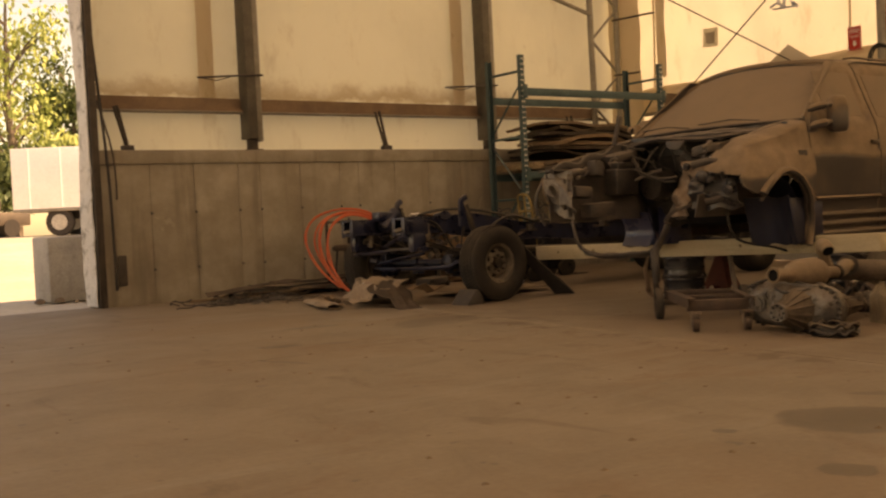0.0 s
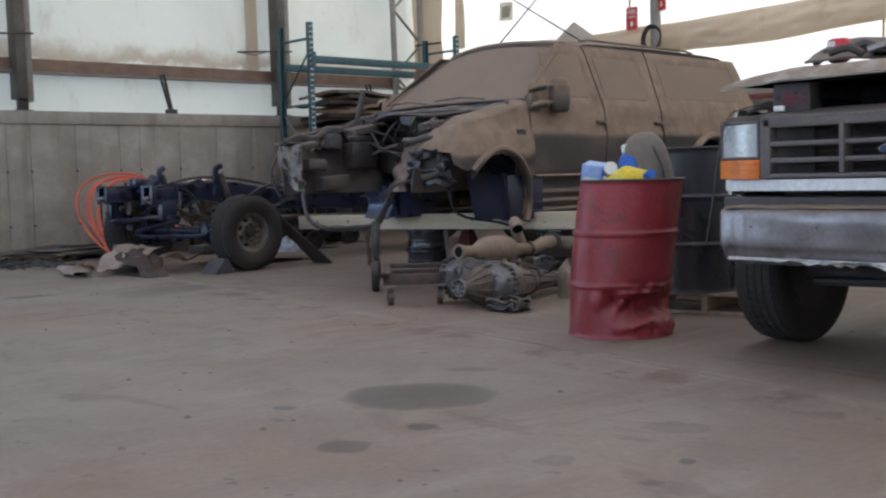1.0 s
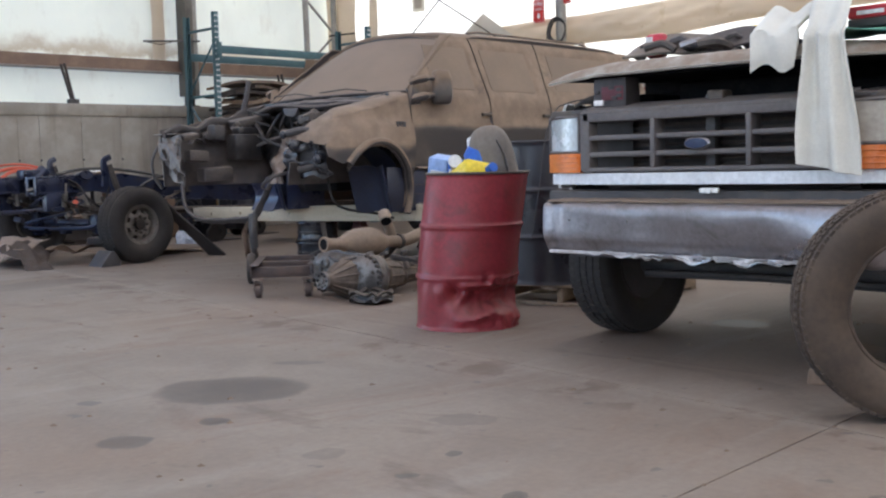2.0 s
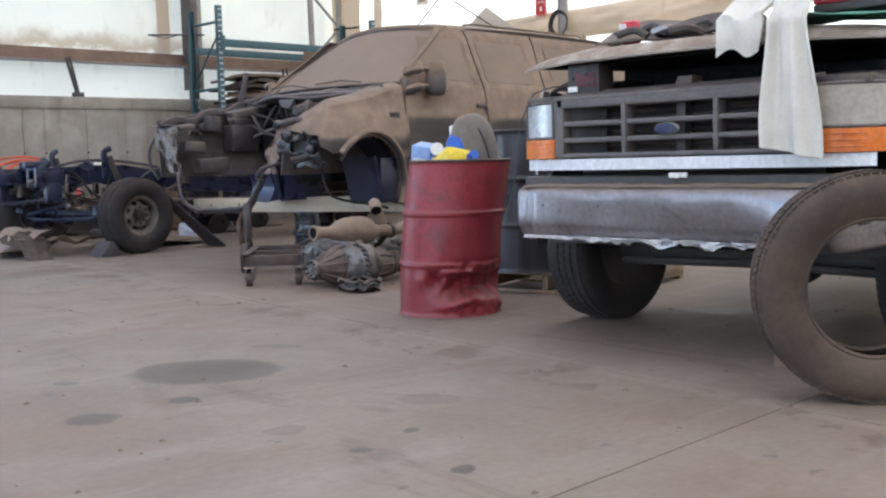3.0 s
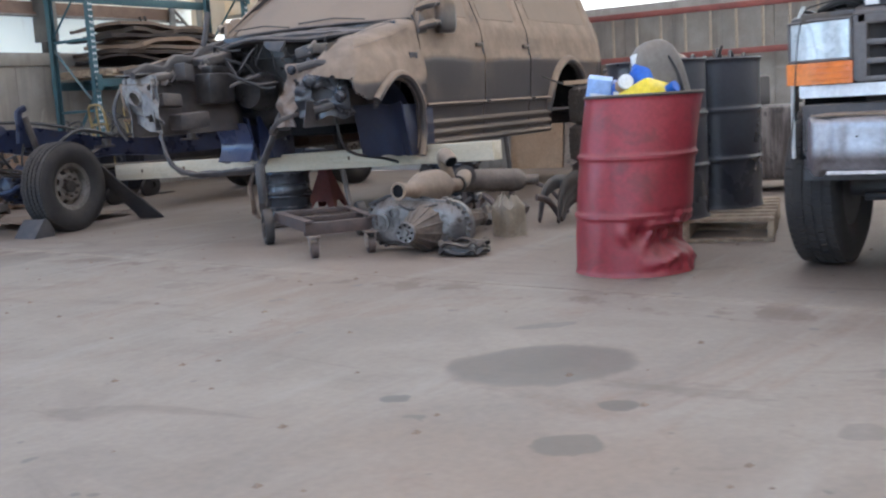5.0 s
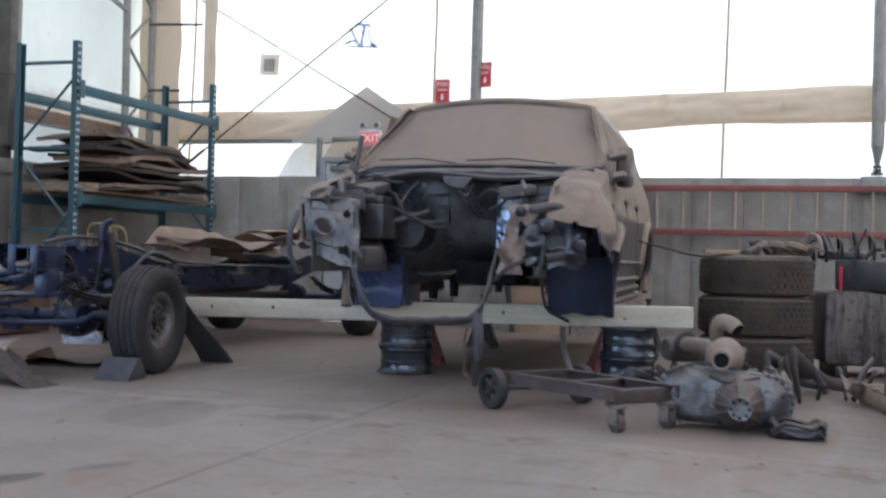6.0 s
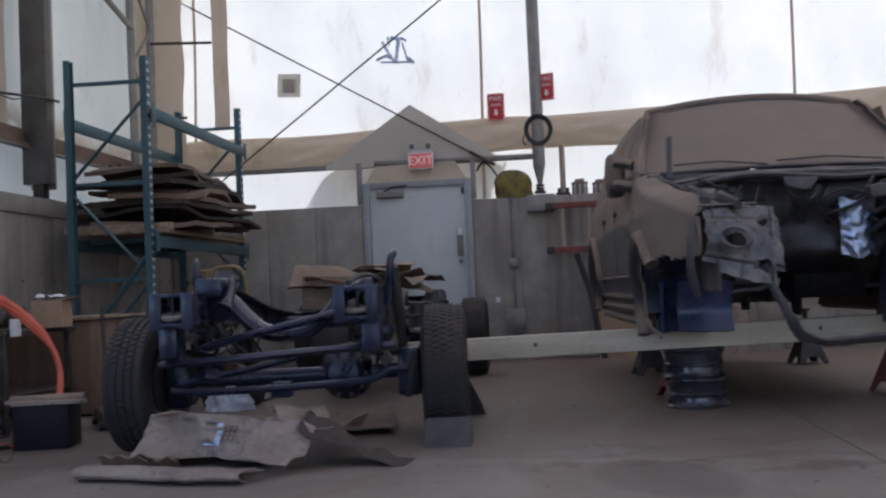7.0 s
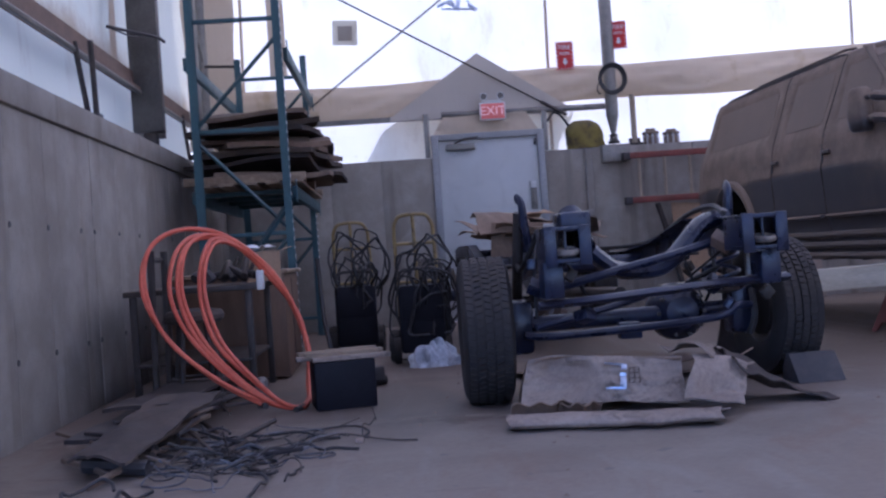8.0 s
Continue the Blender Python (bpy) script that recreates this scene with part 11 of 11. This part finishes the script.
    crumple("torn_carton", 0.55, 0.22, 0.06, pose(6.70, 9.20, 0.10, -6, 4, 30), M_CARDMID, "crumpled brown carton flap on the slab", "carton", 5.1, 0.06)
    e = empty("dark_sheet", pose(6.22, 9.08, 0, 0, 0, 8), "dark curled sheet leaning from the cartons to the slab", "sheet")
    bm = bm_new()

    def lean(u, v):
        y = 0.20 - 0.52 * u
        w = 0.46 * (1 - 0.6 * u) + 0.05 * math.sin(9 * u)
        return (-0.06 * u + (v - 0.5) * w + 0.03 * math.sin(5 * u), y - 0.05 * v, max(0.006, 0.21 * (1 - u) ** 1.5 + 0.06 * math.sin(math.pi * v + u) * (1 - u) + 0.055 * noise.noise(Vector((u * 5, v * 5, 7))) * (1 - 0.6 * u)))

    g = grid(bm, lean, 30, 20)
    thicken(bm, g, 0.006)
    part("sheet", bm, M_BROWNBOARD, e, sharp=20)
    crumple("brown_sheet", 1.2, 1.0, 0.05, pose(7.75, 9.55, 0.01, 0, 0, 10), M_CARDDARK, "large brown carton sheet under the axle", "carton", 9.1, 0.04)


floor_cardboard()


def load_on_chassis():
    """Torn cartons and foam heaped on the rear of the bare frame."""
    z = 0.84
    for k, (x, y, w, d, m, rx, ry, rz) in enumerate(((9.75, 9.72, 0.9, 0.7, M_CARDMID, 4, 4, 10), (9.7, 9.45, 1.0, 0.7, M_CARDDARK, -4, 2, -15), (10.3, 9.6, 1.2, 0.8, M_CARDMID, 3, -5, 25), (9.55, 9.9, 0.6, 0.5, M_CARDMID, 8, -14, 5), (10.9, 9.4, 0.9, 0.6, M_CARDDARK, 2, 5, -8), (11.2, 9.7, 0.8, 0.7, M_CARD, -6, 8, 14))):
        crumple("loose_carton", w, d, 0.10, pose(x, y, z + 0.025 * k, rx, ry, rz), m, "torn carton sheet heaped on the bare frame", "carton", 1.3 * k + 0.4, 0.08, 18, 14, 0.007, "cartons on the frame")
    e = empty("folded_flap", pose(9.40, 9.74, 0.76, 0, -18, 4), "brown carton panel standing on the frame", "carton")
    bm = bm_new()
    slab(bm, [(-0.30, 0), (0.30, 0), (0.27, 0.25), (-0.28, 0.28)], (0, 0, 0), (0, -1, 0), (0.25, 0, 1), 0.01)
    part("panel", bm, M_CARDMID, e)


load_on_chassis()


def bonnet_clutter():
    """Things left on the pickup's bonnet."""
    z = 1.415
    e = empty("car_mat", pose(6.02, 1.38, z, 0, 0, 20), "bent dark rubber car mats heaped on the bonnet", "car mat")
    for k, (w, d, h, x, y, m) in enumerate(((0.52, 0.34, 0.12, 0.05, 0.06, M_GREYPLASTIC), (0.52, 0.32, 0.09, 0.02, -0.22, M_BLACK), (0.6, 0.34, 0.05, 0.12, -0.05, M_BLACK))):
        bm = bm_new()

        def fn(u, v, w=w, d=d, h=h, k=k):
            X, Y = (u - 0.5) * d, (v - 0.5) * w
            arch = h * math.sin(math.pi * v) ** 0.8 * smooth_step(0.0, 0.35, u) * (0.8 + 0.2 * math.sin(7 * u))
            return (X + 0.03 * math.sin(4 * v), Y, 0.012 + arch + 0.02 * noise.noise(Vector((X * 6, Y * 6, k))))

        g = grid(bm, fn, 10, 20)
        thicken(bm, g, 0.012)
        o = part("mat", bm, m, e)
        o.location = (x, y, 0.02 * k)
    bm = bm_new()
    box(bm, 0.02, 0.12, -0.30, -0.20, 0.115, 0.125, 0.004)
    part("yellow_tag", bm, M_PLASTICYELLOW, e)
    e = empty("rag_bundle", pose(5.95, 1.55, z), "red and white printed pouch standing on the bonnet", "pouch")
    bm = bm_new()
    box(bm, -0.03, 0.03, -0.05, 0.05, 0.0, 0.115, 0.02)
    part("pouch", bm, M_REDPLASTIC, e)
    bm = bm_new()
    box(bm, -0.034, -0.028, 0.005, 0.045, 0.02, 0.10, 0.002)
    part("label", bm, M_WHITEPLASTIC, e)
    e = empty("hand_tool", pose(5.96, 1.22, z, 0, 0, 30), "dark hand tool and bolts lying on the bonnet", "tool")
    for k in range(5):
        bm = bm_new()
        p = Vector((rnd(-0.05, 0.1), -0.12 + 0.08 * k, 0.02))
        tube(bm, [p, p + Vector((rnd(-.05, .05), 0.06, rnd(0.01, 0.06))), p + Vector((rnd(-.1, .1), 0.14, 0.015))], rnd(0.012, 0.028), 7, smooth=3)
        part("piece", bm, (M_BLACK, M_DARKSTEEL, M_CHROME)[k % 3], e)
    e = empty("pink_cap", pose(5.98, 0.93, z + 0.08), "bright pink plastic lid on the heap", "lid")
    bm = bm_new()
    lathe(bm, [(0.0, 0.04), (0.03, 0.036), (0.042, 0.016), (0.043, 0.0), (0.0, 0.0)], 24)
    part("lid", bm, surf("pink_plastic", (0.62, 0.04, 0.16), (0.7, 0.06, 0.2), 5, 0.35), e)
    bm = bm_new()
    box(bm, -0.05, 0.05, -0.05, 0.05, -0.08, -0.002, 0.02)
    part("tub", bm, M_BLACK, e)
    e = empty("red_case", pose(5.95, 0.42, z + 0.03, 0, 0, -4), "flat red and black tool case on a green cloth", "tool case")
    bm = bm_new()
    box(bm, -0.1, 0.1, -0.17, 0.17, 0.0, 0.035, 0.005)
    part("base", bm, M_BLACK, e)
    bm = bm_new()
    box(bm, -0.1, 0.1, -0.17, 0.17, 0.037, 0.085, 0.006)
    part("lid", bm, surf("red_case_card", (0.40, 0.02, 0.03), (0.46, 0.03, 0.04), 4, 0.45), e)
    bm = bm_new()
    box(bm, -0.104, -0.1, 0.02, 0.13, 0.05, 0.066)
    part("text_bar", bm, M_WHITEMARK, e)
    bm = bm_new()
    box(bm, -0.104, -0.1, -0.14, -0.08, 0.045, 0.078)
    part("mark", bm, M_WHITEMARK, e)
    crumple("green_cloth", 0.5, 0.55, 0.035, pose(5.98, 0.45, z - 0.012, 0, 0, 10), M_GREENRAG, "crumpled green cloth on the bonnet", "cloth", 6.0, 0.015, 22, 22, 0.005)


bonnet_clutter()


def slab_crumbs():
    """Bits of grit and dried mud scattered on the slab."""
    rg = random.Random(3)
    vs, fs = [], []
    for k in range(260):
        x, y = rg.uniform(1.5, 9), rg.uniform(-0.5, 11)
        r = rg.uniform(0.004, 0.014)
        i = len(vs)
        vs += [(x - r, y - r * 0.7, 0.0), (x + r, y - r, 0.0), (x + r * 0.8, y + r, 0.0), (x - r, y + r * 0.8, 0.0), (x, y, r * 0.8)]
        fs += [(i, i + 1, i + 4), (i + 1, i + 2, i + 4), (i + 2, i + 3, i + 4), (i + 3, i, i + 4)]
    me = bpy.data.meshes.new("grit")
    me.from_pydata(vs, [], fs)
    me.materials.append(M_CARDDARK)
    tagged(new("grit", me), "scattered grit and dried mud on the slab", "grit", "", "stuff")


slab_crumbs()
